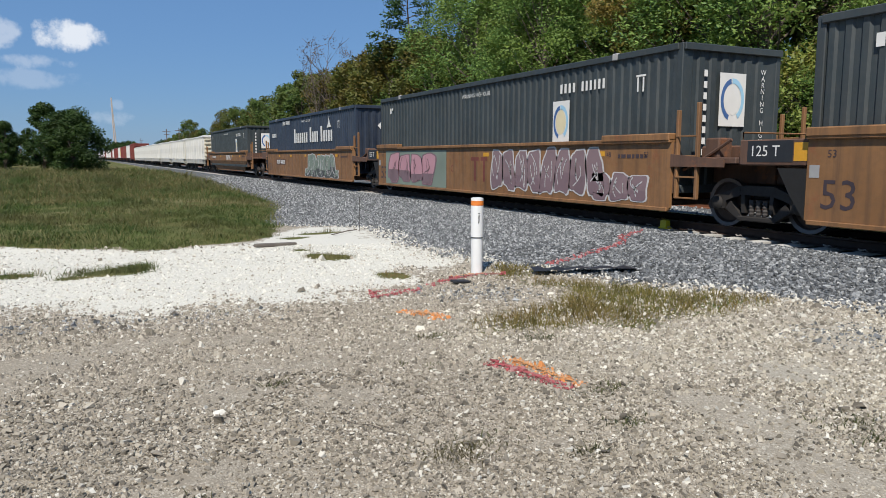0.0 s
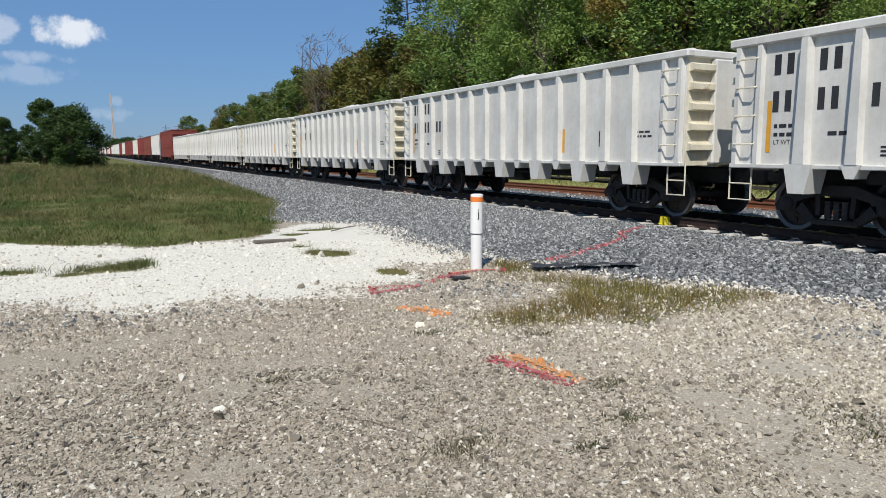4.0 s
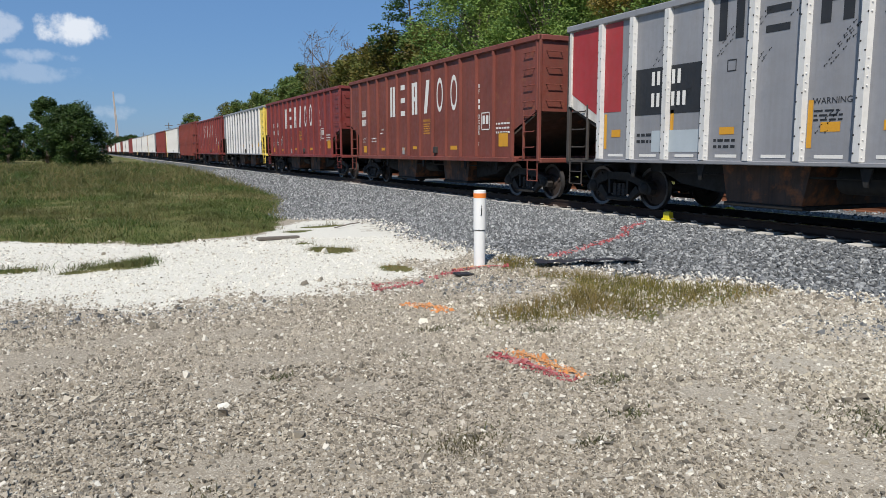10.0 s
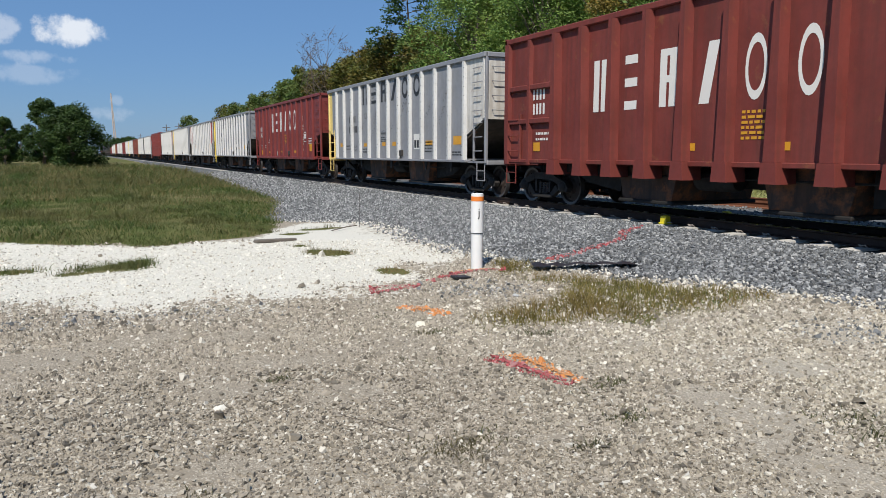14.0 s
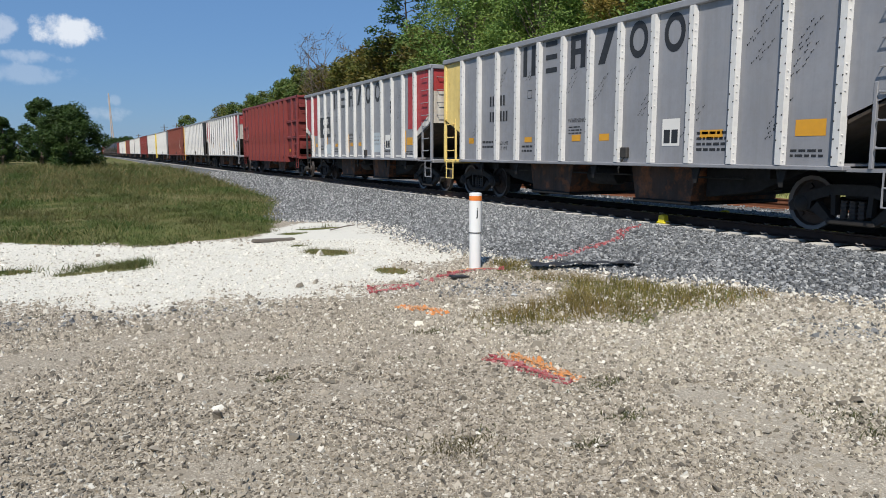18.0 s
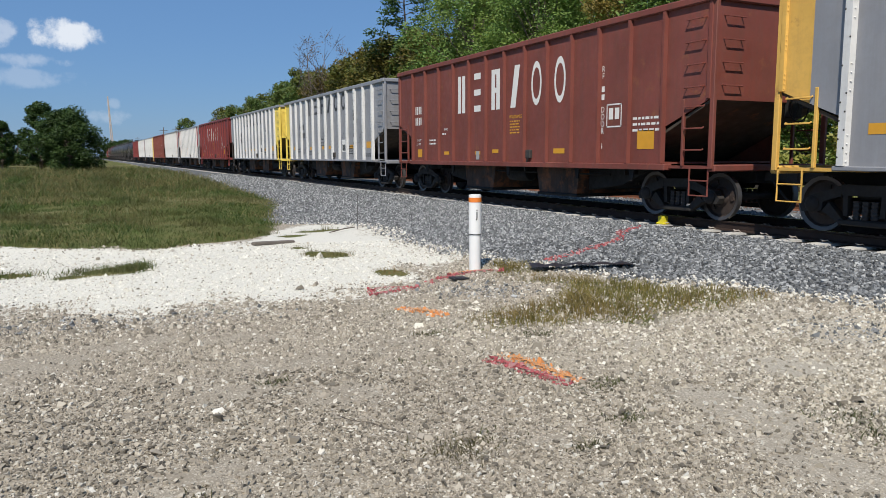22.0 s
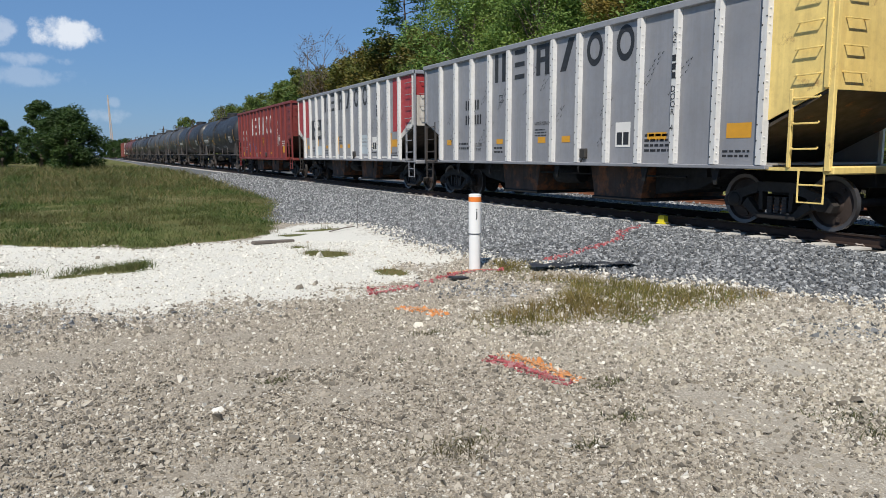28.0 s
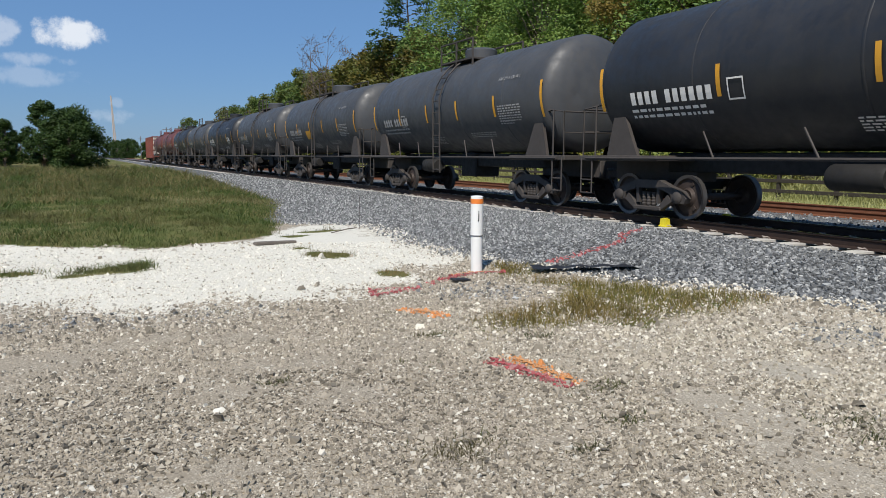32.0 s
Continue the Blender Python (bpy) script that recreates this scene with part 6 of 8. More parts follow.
def ground_material():
    g = NG("gravel_shell_and_soil")
    p = g.pos()
    fine = g.noise(p, 55.0, 5, 0.7)
    mid = g.noise(p, 9.0, 5, 0.6)
    big = g.noise(p, 0.8, 4, 0.6)
    cells = g.voro(p, 42.0, "Color")
    stone = g.ramp(cells, [(0.2, 0.0), (0.9, 1.0)])
    dirt = g.mix(mid, (0.240, 0.200, 0.148), (0.345, 0.296, 0.226))
    dirt = g.mix(g.math("MULTIPLY", stone, 0.35), dirt, (0.36, 0.325, 0.26))
    dirt = g.mix(g.ramp(fine, [(0.5, 0.0), (0.8, 0.6)]), dirt, (0.17, 0.148, 0.115))
    dirt = g.mix(g.ramp(big, [(0.42, 0.0), (0.60, 0.5)]), dirt, (0.255, 0.220, 0.180))
    packed = g.mix(g.ramp(fine, [(0.3, 0.0), (0.75, 1.0)]), (0.235, 0.200, 0.152), (0.320, 0.278, 0.218))
    dirt = g.mix(g.attr("dust"), dirt, packed)
    white = g.mix(fine, (0.53, 0.505, 0.44), (0.66, 0.635, 0.56))
    white = g.mix(g.ramp(mid, [(0.58, 0.0), (0.78, 0.4)]), white, (0.48, 0.45, 0.38))
    bal = g.mix(stone, (0.070, 0.075, 0.081), (0.190, 0.198, 0.205))
    # pebbles of three sizes bedded in the dust; darker gaps painted between as crevice shade
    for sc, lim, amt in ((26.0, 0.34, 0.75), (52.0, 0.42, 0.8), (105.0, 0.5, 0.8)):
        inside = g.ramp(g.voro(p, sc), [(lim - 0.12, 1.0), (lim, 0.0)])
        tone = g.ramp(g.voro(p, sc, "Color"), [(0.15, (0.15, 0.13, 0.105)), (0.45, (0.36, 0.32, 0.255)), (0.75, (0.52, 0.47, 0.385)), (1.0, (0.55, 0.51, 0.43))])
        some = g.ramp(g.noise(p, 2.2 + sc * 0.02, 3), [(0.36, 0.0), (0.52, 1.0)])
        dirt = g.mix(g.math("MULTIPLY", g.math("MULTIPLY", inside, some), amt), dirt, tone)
    lot = g.ramp(g.attr("cream"), [(0.0, 0.0), (1.0, 0.40)])
    dirt = g.mix(lot, dirt, g.mix(g.ramp(fine, [(0.35, 0.0), (0.7, 1.0)]), (0.33, 0.30, 0.24), (0.62, 0.585, 0.50)))
    soil = g.mix(g.ramp(g.noise(p, 1.6, 6, 0.7), [(0.35, 0.0), (0.65, 1.0)]), (0.052, 0.082, 0.020), (0.165, 0.145, 0.060))
    soil = g.mix(g.ramp(g.noise(p, 0.22, 4, 0.6), [(0.46, 0.0), (0.62, 0.75)]), soil, (0.27, 0.225, 0.12))
    soil = g.mix(g.ramp(g.noise(p, 0.55, 3, 0.5), [(0.50, 0.0), (0.64, 0.6)]), soil, (0.075, 0.115, 0.030))
    soil = g.mix(g.ramp(fine, [(0.45, 0.0), (0.7, 0.8)]), soil, (0.06, 0.065, 0.02))
    wob = g.math("MULTIPLY", g.math("SUBTRACT", mid, 0.5), 1.2)

    def edge(name, k=1.0):
        return g.ramp(g.math("ADD", g.attr(name), g.math("MULTIPLY", wob, k)), [(0.38, 0.0), (0.62, 1.0)])

    col = g.mix(edge("shell", 2.2), dirt, white)
    col = g.mix(edge("ballast"), col, bal)
    # near-black strip along the track bed: shade under the train, put into the colour
    col = g.mix(edge("bed_shade"), col, (0.035, 0.031, 0.028))
    lawn = g.mix(g.noise(p, 3.0, 6, 0.7), (0.20, 0.22, 0.075), (0.42, 0.40, 0.19))
    soil = g.mix(edge("lawn"), soil, lawn)
    col = g.mix(edge("sward"), col, soil)
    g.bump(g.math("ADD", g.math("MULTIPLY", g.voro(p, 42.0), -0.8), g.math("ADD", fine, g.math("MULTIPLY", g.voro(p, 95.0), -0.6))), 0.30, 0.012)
    return g.done(col, 0.98, 0.0, 0.05)


def build_ground():
    xs = axis_steps([(-900, -120, 60), (-120, -20, 8), (-20, -3, 1.0), (-3, 11, 0.13), (11, 26, 0.5), (26, 60, 4), (60, 240, 30), (240, 1200, 120)])
    ys = axis_steps([(-600, -60, 60), (-60, -4, 6), (-4, 1.5, 0.6), (1.5, 19, 0.13), (19, 60, 0.8), (60, 300, 8), (300, 900, 60), (900, 2600, 200)])
    nx, ny = len(xs), len(ys)
    v, sh, ba, sw, cr, bs, lw, du = [], [], [], [], [], [], [], []
    for x in xs:
        for y in ys:
            far = x < -40 or x > 60 or y > 320 or y < -20
            w, b, gr = fields(x, y) if not far else (0.0, clamp01((x - 9) * 2) * clamp01((19.8 - x)), 0.0 if 9 < x < 19.4 else 1.0)
            v.append((x, y, ground_z(x, y)))
            sh.append(w), ba.append(b), sw.append(gr), bs.append(clamp01((1.28 - abs(x - DC)) / 0.4)), lw.append(clamp01((x - 19.0) / 1.0))
            du.append(0.0 if far else dusty(x, y))
            cr.append(clamp01((x - 2.6 + 1.2 * noise.noise((x * 0.5, y * 0.5, 8.0))) / 2.0) * clamp01((7.2 - y) / 1.5))
    f = [(i * ny + j, (i + 1) * ny + j, (i + 1) * ny + j + 1, i * ny + j + 1) for i in range(nx - 1) for j in range(ny - 1)]
    me = bpy.data.meshes.new("ground")
    me.from_pydata(v, [], f)
    for name, vals in (("shell", sh), ("ballast", ba), ("sward", sw), ("cream", cr), ("bed_shade", bs), ("lawn", lw), ("dust", du)):
        at = me.attributes.new(name, "FLOAT", "POINT")
        at.data.foreach_set("value", vals)
    me.polygons.foreach_set("use_smooth", [True] * len(me.polygons))
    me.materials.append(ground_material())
    me.update()
    tagged(new("ground", me), "gravel, white shell, ballast and rough grass ground", "ground", "", "structure")


def stone_mat(name, stops, rough=0.9):
    g = NG(name)
    col = g.ramp(g.island(), stops)
    col = g.mix(g.math("MULTIPLY", g.noise(g.pos(), 60.0, 4, 0.6), 0.6), col, g.mix(0.5, col, (0.10, 0.09, 0.08)))
    g.bump(g.noise(g.pos(), 90.0, 3), 0.4, 0.01)
    return g.done(col, rough, 0.0, 0.25)


M["stone_ballast"] = stone_mat("grey_granite_ballast", [(0.0, (0.060, 0.064, 0.067)), (0.35, (0.135, 0.142, 0.146)), (0.7, (0.225, 0.234, 0.238)), (1.0, (0.46, 0.465, 0.455))])
M["stone_mixed"] = stone_mat("tan_and_grey_gravel", [(0.0, (0.11, 0.096, 0.076)), (0.2, (0.215, 0.188, 0.146)), (0.55, (0.345, 0.302, 0.237)), (0.88, (0.47, 0.418, 0.335)), (1.0, (0.70, 0.66, 0.57))])
M["stone_white"] = stone_mat("white_crushed_shell", [(0.0, (0.40, 0.38, 0.325)), (0.25, (0.56, 0.53, 0.455)), (1.0, (0.78, 0.75, 0.665))])
M["stone_cream"] = stone_mat("cream_limestone_gravel", [(0.0, (0.13, 0.113, 0.085)), (0.3, (0.31, 0.272, 0.204)), (0.7, (0.50, 0.448, 0.35)), (1.0, (0.80, 0.755, 0.645))])
M["stone_red"] = stone_mat("red_sprayed_stone", [(0.0, (0.24, 0.06, 0.065)), (0.6, (0.45, 0.09, 0.10)), (1.0, (0.50, 0.32, 0.30))])
M["stone_orange"] = stone_mat("orange_sprayed_stone", [(0.0, (0.45, 0.16, 0.05)), (0.7, (0.75, 0.30, 0.09)), (1.0, (0.62, 0.48, 0.36))])
M["load"] = stone_mat("pale_crushed_stone_load", [(0.0, (0.45, 0.44, 0.41)), (1.0, (0.62, 0.61, 0.58))])
M["rust_band"] = paint("rust_streaked_tank_band", (0.10, 0.045, 0.032), 0.6, 0.6, (0.03, 0.028, 0.028), 0.45)


def stone_shapes():
    """Three rough shapes: a rounded pebble, a sharp broken stone, a small chip."""
    g = (1 + 5 ** 0.5) / 2
    ico = np.array([(-1, g, 0), (1, g, 0), (-1, -g, 0), (1, -g, 0), (0, -1, g), (0, 1, g), (0, -1, -g), (0, 1, -g), (g, 0, -1), (g, 0, 1), (-g, 0, -1), (-g, 0, 1)], float) / 1.9
    it = np.array([(0, 11, 5), (0, 5, 1), (0, 1, 7), (0, 7, 10), (0, 10, 11), (1, 5, 9), (5, 11, 4), (11, 10, 2), (10, 7, 6), (7, 1, 8), (3, 9, 4), (3, 4, 2), (3, 2, 6), (3, 6, 8), (3, 8, 9), (4, 9, 5), (2, 4, 11), (6, 2, 10), (8, 6, 7), (9, 8, 1)])
    box = np.array([(x, y, z) for x in (-1, 1) for y in (-1, 1) for z in (-0.8, 0.8)], float) * 0.62
    bt = np.array([(0, 1, 3), (0, 3, 2), (4, 6, 7), (4, 7, 5), (0, 4, 5), (0, 5, 1), (2, 3, 7), (2, 7, 6), (0, 2, 6), (0, 6, 4), (1, 5, 7), (1, 7, 3)])
    octa = np.array([(1, -0.6, -0.45), (0.8, 0.7, -0.45), (-0.9, 0.6, -0.45), (-0.8, -0.7, -0.45), (0.45, 0.0, 0.7), (-0.45, 0.1, 0.6)], float)
    ot = np.array([(0, 1, 4), (1, 2, 5), (1, 5, 4), (2, 3, 5), (3, 0, 4), (3, 4, 5)])
    return {"pebble": (ico, it, 0.16), "broken": (box, bt, 0.40), "chip": (octa, ot, 0.18)}


SHAPES = stone_shapes()


def scatter_stones(name, label, mat, places, seed, shape="chip", tall=1.0):
    """Many small loose stones as one mesh. places: x, y, z, size."""
    rng = np.random.default_rng(seed)
    n = len(places)
    P = np.array(places)
    base, tri, jit = SHAPES[shape]
    nv = len(base)
    V = base[None] * rng.uniform(0.8, 1.2, (n, nv, 1)) + rng.uniform(-jit, jit, (n, nv, 3))
    V = V * rng.uniform(0.6, 1.2, (n, 1, 3)) * np.array((1, 1, tall))
    if shape == "broken":
        # tumble it
        t = rng.uniform(0, 2 * np.pi, n)
        c, s = np.cos(t)[:, None], np.sin(t)[:, None]
        V = np.stack([V[..., 0], V[..., 1] * c - V[..., 2] * s, V[..., 1] * s + V[..., 2] * c], -1)
    a = rng.uniform(0, 2 * np.pi, n)
    c, s = np.cos(a)[:, None], np.sin(a)[:, None]
    X, Y = V[..., 0] * c - V[..., 1] * s, V[..., 0] * s + V[..., 1] * c
    V = np.stack([X, Y, V[..., 2]], -1) * (P[:, 3] / 2)[:, None, None] + P[:, None, :3]
    F = (tri[None] + (np.arange(n) * nv)[:, None, None]).reshape(-1, 3)
    me = bpy.data.meshes.new(name)
    me.from_pydata(V.reshape(-1, 3).tolist(), [], F.tolist())
    me.materials.append(mat)
    me.update()
    return tagged(new(name, me), label, "stones", "", "stuff")


def near_enough(x, y):
    """Inside the wedge of ground before the viewpoint, with a margin."""
    a = math.degrees(math.atan2(x, y))
    return -8 < a < 60


STROKES = [("red", [(6.25, 9.15), (7.4, 9.7), (8.4, 10.2), (9.0, 10.9), (9.9, 11.45)], 0.17), ("red", [(2.83, 4.92), (2.9, 4.6), (2.98, 4.2)], 0.15), ("orange", [(3.02, 4.98), (3.05, 4.6), (3.10, 4.22)], 0.17),
           ("orange", [(3.00, 6.98), (3.12, 6.74), (3.16, 6.60)], 0.26), ("red", [(2.92, 7.02), (3.0, 6.9)], 0.10), ("red", [(2.95, 7.86), (3.3, 8.02), (3.6, 8.15)], 0.12), ("red", [(3.05, 8.2), (3.3, 8.3), (3.55, 8.22)], 0.09), ("red", [(2.95, 7.86), (2.98, 8.05), (3.05, 8.2)], 0.10), ("red", [(3.95, 8.45), (4.3, 8.72), (4.7, 8.92), (5.0, 8.95), (5.2, 8.85)], 0.14), ("orange", [(4.5, 8.95), (4.8, 9.0), (5.05, 8.95)], 0.12)]


def sprayed(x, y):
    """Which survey paint, if any, reached a place."""
    for col, pts, wid in STROKES:
        for (a, b), (c, d) in zip(pts, pts[1:]):
            L2 = (c - a) ** 2 + (d - b) ** 2
            t = clamp01(((x - a) * (c - a) + (y - b) * (d - b)) / L2)
            if math.hypot(x - a - t * (c - a), y - b - t * (d - b)) < wid * 0.55:
                return col
    return ""


def build_stones():
    rng = random.Random(11)
    bal, balf, mix, fine, whi, red, ora, crm = [], [], [], [], [], [], [], []
    # ballast shoulder, denser where it lies near
    for cnt, x0, x1, y0, y1, sm in ((28000, 4.6, 10.52, 3.0, 11.0, 1.0), (27000, 4.0, 10.52, 11.0, 20.0, 1.0), (15000, 3.8, 10.6, 20.0, 34.0, 1.35), (7000, 5.5, 10.6, 34.0, 60.0, 1.9), (4500, 13.2, 19.6, 8.0, 30.0, 1.3)):
        for _ in range(cnt):
            x, y = rng.uniform(x0, x1), rng.uniform(y0, y1)
            if not near_enough(x, y):
                continue
            w, b, g = fields(x, y)
            if rng.random() < b:
                s = rng.uniform(0.030, 0.072) * sm
            elif b > 0.03 and rng.random() < 0.35 * (1 - g):
                s = rng.uniform(0.03, 0.055)
            else:
                continue
            q = (x, y, ground_z(x, y) + s * 0.2, s)
            if sprayed(x, y) and rng.random() < 0.5:
                red.append(q)
            elif y < 17.5 and b < 0.97 and rng.random() < 0.55 - 0.35 * b:
                whi.append(q)
            else:
                (bal if y < 11 else balf).append(q)
    for _ in range(260000):
        # spread by the view, so that near ground gets small stones
        r = 2.2 * (14.0 / 2.2) ** rng.random()
        a = radians(rng.uniform(-7, 58))
        x, y = r * math.sin(a), r * math.cos(a)
        w, b, g = fields(x, y)
        if b > 0.6 or g > 0.8:
            continue
        big = rng.random() < 0.022
        s = rng.uniform(0.022, 0.042) if big else (0.0060 + 0.0015 * r) * math.exp(rng.gauss(0, 0.50))
        if not big and w < 0.5 and rng.random() < 0.03 + 0.87 * dusty(x, y):
            continue
        z = ground_z(x, y) + s * rng.uniform(0.0, 0.26)
        cream = clamp01((x - 2.4 + 1.4 * noise.noise((x * 0.5, y * 0.5, 8.0))) / 2.0) * clamp01((7.6 - y) / 1.5)
        grey = clamp01(1.2 - math.hypot((x - 6.2) / 0.6, (y - 4.3) / 0.5)) + clamp01(1.1 - math.hypot((x - 4.3) / 0.8, (y - 7.7) / 0.8)) + 0.5 * clamp01(1.0 - abs(y - 7.75 + 0.2 * x) / 0.6) * clamp01(2.0 - x)
        col = sprayed(x, y)
        if col and rng.random() < 0.6:
            (red if col == "red" else ora).append((x, y, z, s))
        elif rng.random() < w:
            if rng.random() < 0.7:
                (whi if rng.random() < 0.93 else fine).append((x, y, z - s * 0.08, s * 0.85))
        elif rng.random() < grey * 0.4:
            bal.append((x, y, z, s))
        elif rng.random() < 0.75 * cream * clamp01(0.75 + 1.1 * noise.noise((x * 1.1, y * 1.1, 3.0))):
            crm.append((x, y, z, s * 1.05))
        elif rng.random() < 0.03 + 0.05 * cream + 0.25 * grey:
            whi.append((x, y, z, s * 0.9))
        else:
            (mix if r < 5.5 and s > 0.014 else fine).append((x, y, z, s))
    scatter_stones("ballast_stones", "grey crushed granite ballast along the track", M["stone_ballast"], bal, 1, "broken")
    scatter_stones("ballast_stones", "grey crushed granite ballast farther along the track", M["stone_ballast"], balf, 7, "chip", 1.1)
    rg = random.Random(77)
    tall = []
    for _ in range(26000):
        x, y = 26.3 - 6.6 * rg.random() ** 2.2, rg.uniform(9.0, 75.0)
        tall.append((x, y, ground_z(x, y), rg.uniform(0.5, 1.0) if x > 25 else rg.uniform(0.2, 0.4)))
    blade_mesh("tall_grass", "pale sunlit tall grass before the wood", M["tall_grass"], tall, 0.5, 1.2, 0.035, 9, 1.2)
    scatter_stones("gravel", "loose tan and grey gravel on the lot", M["stone_mixed"], mix, 2, "broken", 0.85)
    scatter_stones("fine_gravel", "small tan gravel chips on the lot", M["stone_mixed"], fine, 4, "chip", 1.0)
    scatter_stones("shell_gravel", "white crushed shell on the lot", M["stone_white"], whi, 3, "chip", 0.8)
    scatter_stones("cream_gravel", "cream limestone gravel on the lot", M["stone_cream"], crm, 8, "chip", 1.0)
    scatter_stones("painted_stones", "stones sprayed red by a survey", M["stone_red"], red, 5, "broken")
    scatter_stones("painted_stones", "stones sprayed orange by a survey", M["stone_orange"], ora, 6, "chip")


def blade_mesh(name, label, mat, roots, hmin, hmax, wid, seed, lean=0.5):
    rng = np.random.default_rng(seed)
    P = np.array(roots)
    n = len(P)
    h = rng.uniform(hmin, hmax, n) * P[:, 3]
    a = rng.uniform(0, 2 * np.pi, n)
    l = rng.uniform(0.1, lean, n) * h
    d = np.stack([np.cos(a), np.sin(a)], -1)
    q = rng.uniform(0, 2 * np.pi, n)
    w = np.stack([np.cos(q), np.sin(q)], -1) * wid * P[:, 3:4]
    V = np.zeros((n, 5, 3))
    V[:, 0, :2], V[:, 1, :2] = P[:, :2] - w, P[:, :2] + w
    V[:, 2, :2], V[:, 3, :2] = P[:, :2] + d * l[:, None] * 0.35 - w * 0.7, P[:, :2] + d * l[:, None] * 0.35 + w * 0.7
    V[:, 4, :2] = P[:, :2] + d * l[:, None]
    V[:, :2, 2] = P[:, 2:3] - 0.01
    V[:, 2:4, 2] = (P[:, 2] + h * 0.6)[:, None]
    V[:, 4, 2] = P[:, 2] + h
    o = np.arange(n) * 5
    quads = np.stack([o, o + 1, o + 3, o + 2], -1).tolist()
    tris = np.stack([o + 2, o + 3, o + 4], -1).tolist()
    me = bpy.data.meshes.new(name)
    me.from_pydata(V.reshape(-1, 3).tolist(), [], quads + tris)
    me.materials.append(mat)
    me.update()
    return tagged(new(name, me), label, "grass", "", "stuff")


def build_grass():
    rng = random.Random(5)
    near, dry, weeds, olive = [], [], [], []
    for _ in range(30000):
        x, y = rng.uniform(3.0, 7.5), rng.uniform(4.9, 9.8)
        g = fields(x, y)[2]
        if rng.random() < (g - 0.10) * (1.1 + 0.6 * noise.noise((x * 2.1, y * 2.1, 5.0))):
            inner = clamp01(max(off_edge(p, x, y) for p in SWARDS) / 0.35)
            olive.append((x, y, ground_z(x, y), (0.45 + 0.75 * inner) * (0.8 + 0.5 * noise.noise((x * 3, y * 3, 4.0)))))
    for _ in range(165000):
        r = 5.5 * (75.0 / 5.5) ** rng.random()
        a = radians(rng.uniform(-9, 52 if r < 11 else 20))
        x, y = r * math.sin(a), r * math.cos(a)
        w, b, g = fields(x, y)
        if rng.random() > g * 1.1 - 0.08 or (3 < x < 7.6 and y < 9.8):
            continue
        k = 1.0 + max(0.0, (r - 16)) * 0.03
        patch = y < 12.9
        hh = (0.50 if patch and x > 3 else 0.70 + 0.60 * noise.noise((x * 0.9, y * 0.9, 1.0)) + 0.75 * clamp01((r - 26) / 16) + 0.9 * max(0.0, noise.noise((x * 2.2, y * 2.2, 6.0)))) * k
        (dry if noise.noise((x * 0.5, y * 0.35, 2.0)) + rng.uniform(-0.6, 0.6) > (-0.62 if patch and x > 3 else 0.36 if r < 24 else 0.14) else near).append((x, y, ground_z(x, y), hh))
    for _ in range(30000):
        a = radians(rng.uniform(-6, 56))
        r = rng.uniform(2.4, 9.0)
        x, y = r * math.sin(a), r * math.cos(a)
        k = noise.noise((x * 1.1, y * 1.1, 4.0)) + 0.5 * noise.noise((x * 4.0, y * 4.0, 2.0))
        if k > 0.62 and fields(x, y)[1] < 0.3 and fields(x, y)[0] < 0.3:
            weeds.append((x, y, ground_z(x, y), rng.uniform(0.25, 0.6)))
    for px, py, rr in ((1.84, 3.50, 0.20), (1.75, 3.36, 0.14), (4.08, 2.80, 0.16), (4.05, 2.55, 0.14), (2.42, 3.15, 0.07), (1.15, 5.1, 0.09), (3.6, 5.45, 0.14), (2.75, 5.9, 0.12), (3.2, 4.0, 0.14), (2.9, 3.4, 0.10)):
        for _ in range(int(900 * rr)):
            x, y = rng.gauss(px, rr * 0.8), rng.gauss(py, rr * 0.5)
            weeds.append((x, y, ground_z(x, y), rng.uniform(0.3, 0.8)))
    blade_mesh("grass", "rough green roadside grass", M["grass"], near, 0.035, 0.12, 0.0065, 1, 2.2)
    blade_mesh("dry_grass", "dry yellowed grass stalks", M["grass_dry"], dry, 0.04, 0.17, 0.0055, 2, 1.8)
    blade_mesh("olive_grass", "olive-brown grass patch beside the ballast", M["grass_olive"], olive, 0.05, 0.15, 0.0045, 6, 1.3)
    blade_mesh("weeds", "low scattered weeds in the gravel", M["weed"], weeds, 0.03, 0.07, 0.007, 3, 3.0)


# ---- tracks ----
def rail_prof(x):
    return [(x - 0.075, 0.0), (x + 0.075, 0.0), (x + 0.07, 0.018), (x + 0.012, 0.035), (x + 0.010, 0.135), (x + 0.036, 0.15), (x + 0.036, 0.178), (x - 0.036, 0.178), (x - 0.036, 0.15), (x - 0.010, 0.135), (x - 0.012, 0.035), (x - 0.07, 0.018)]


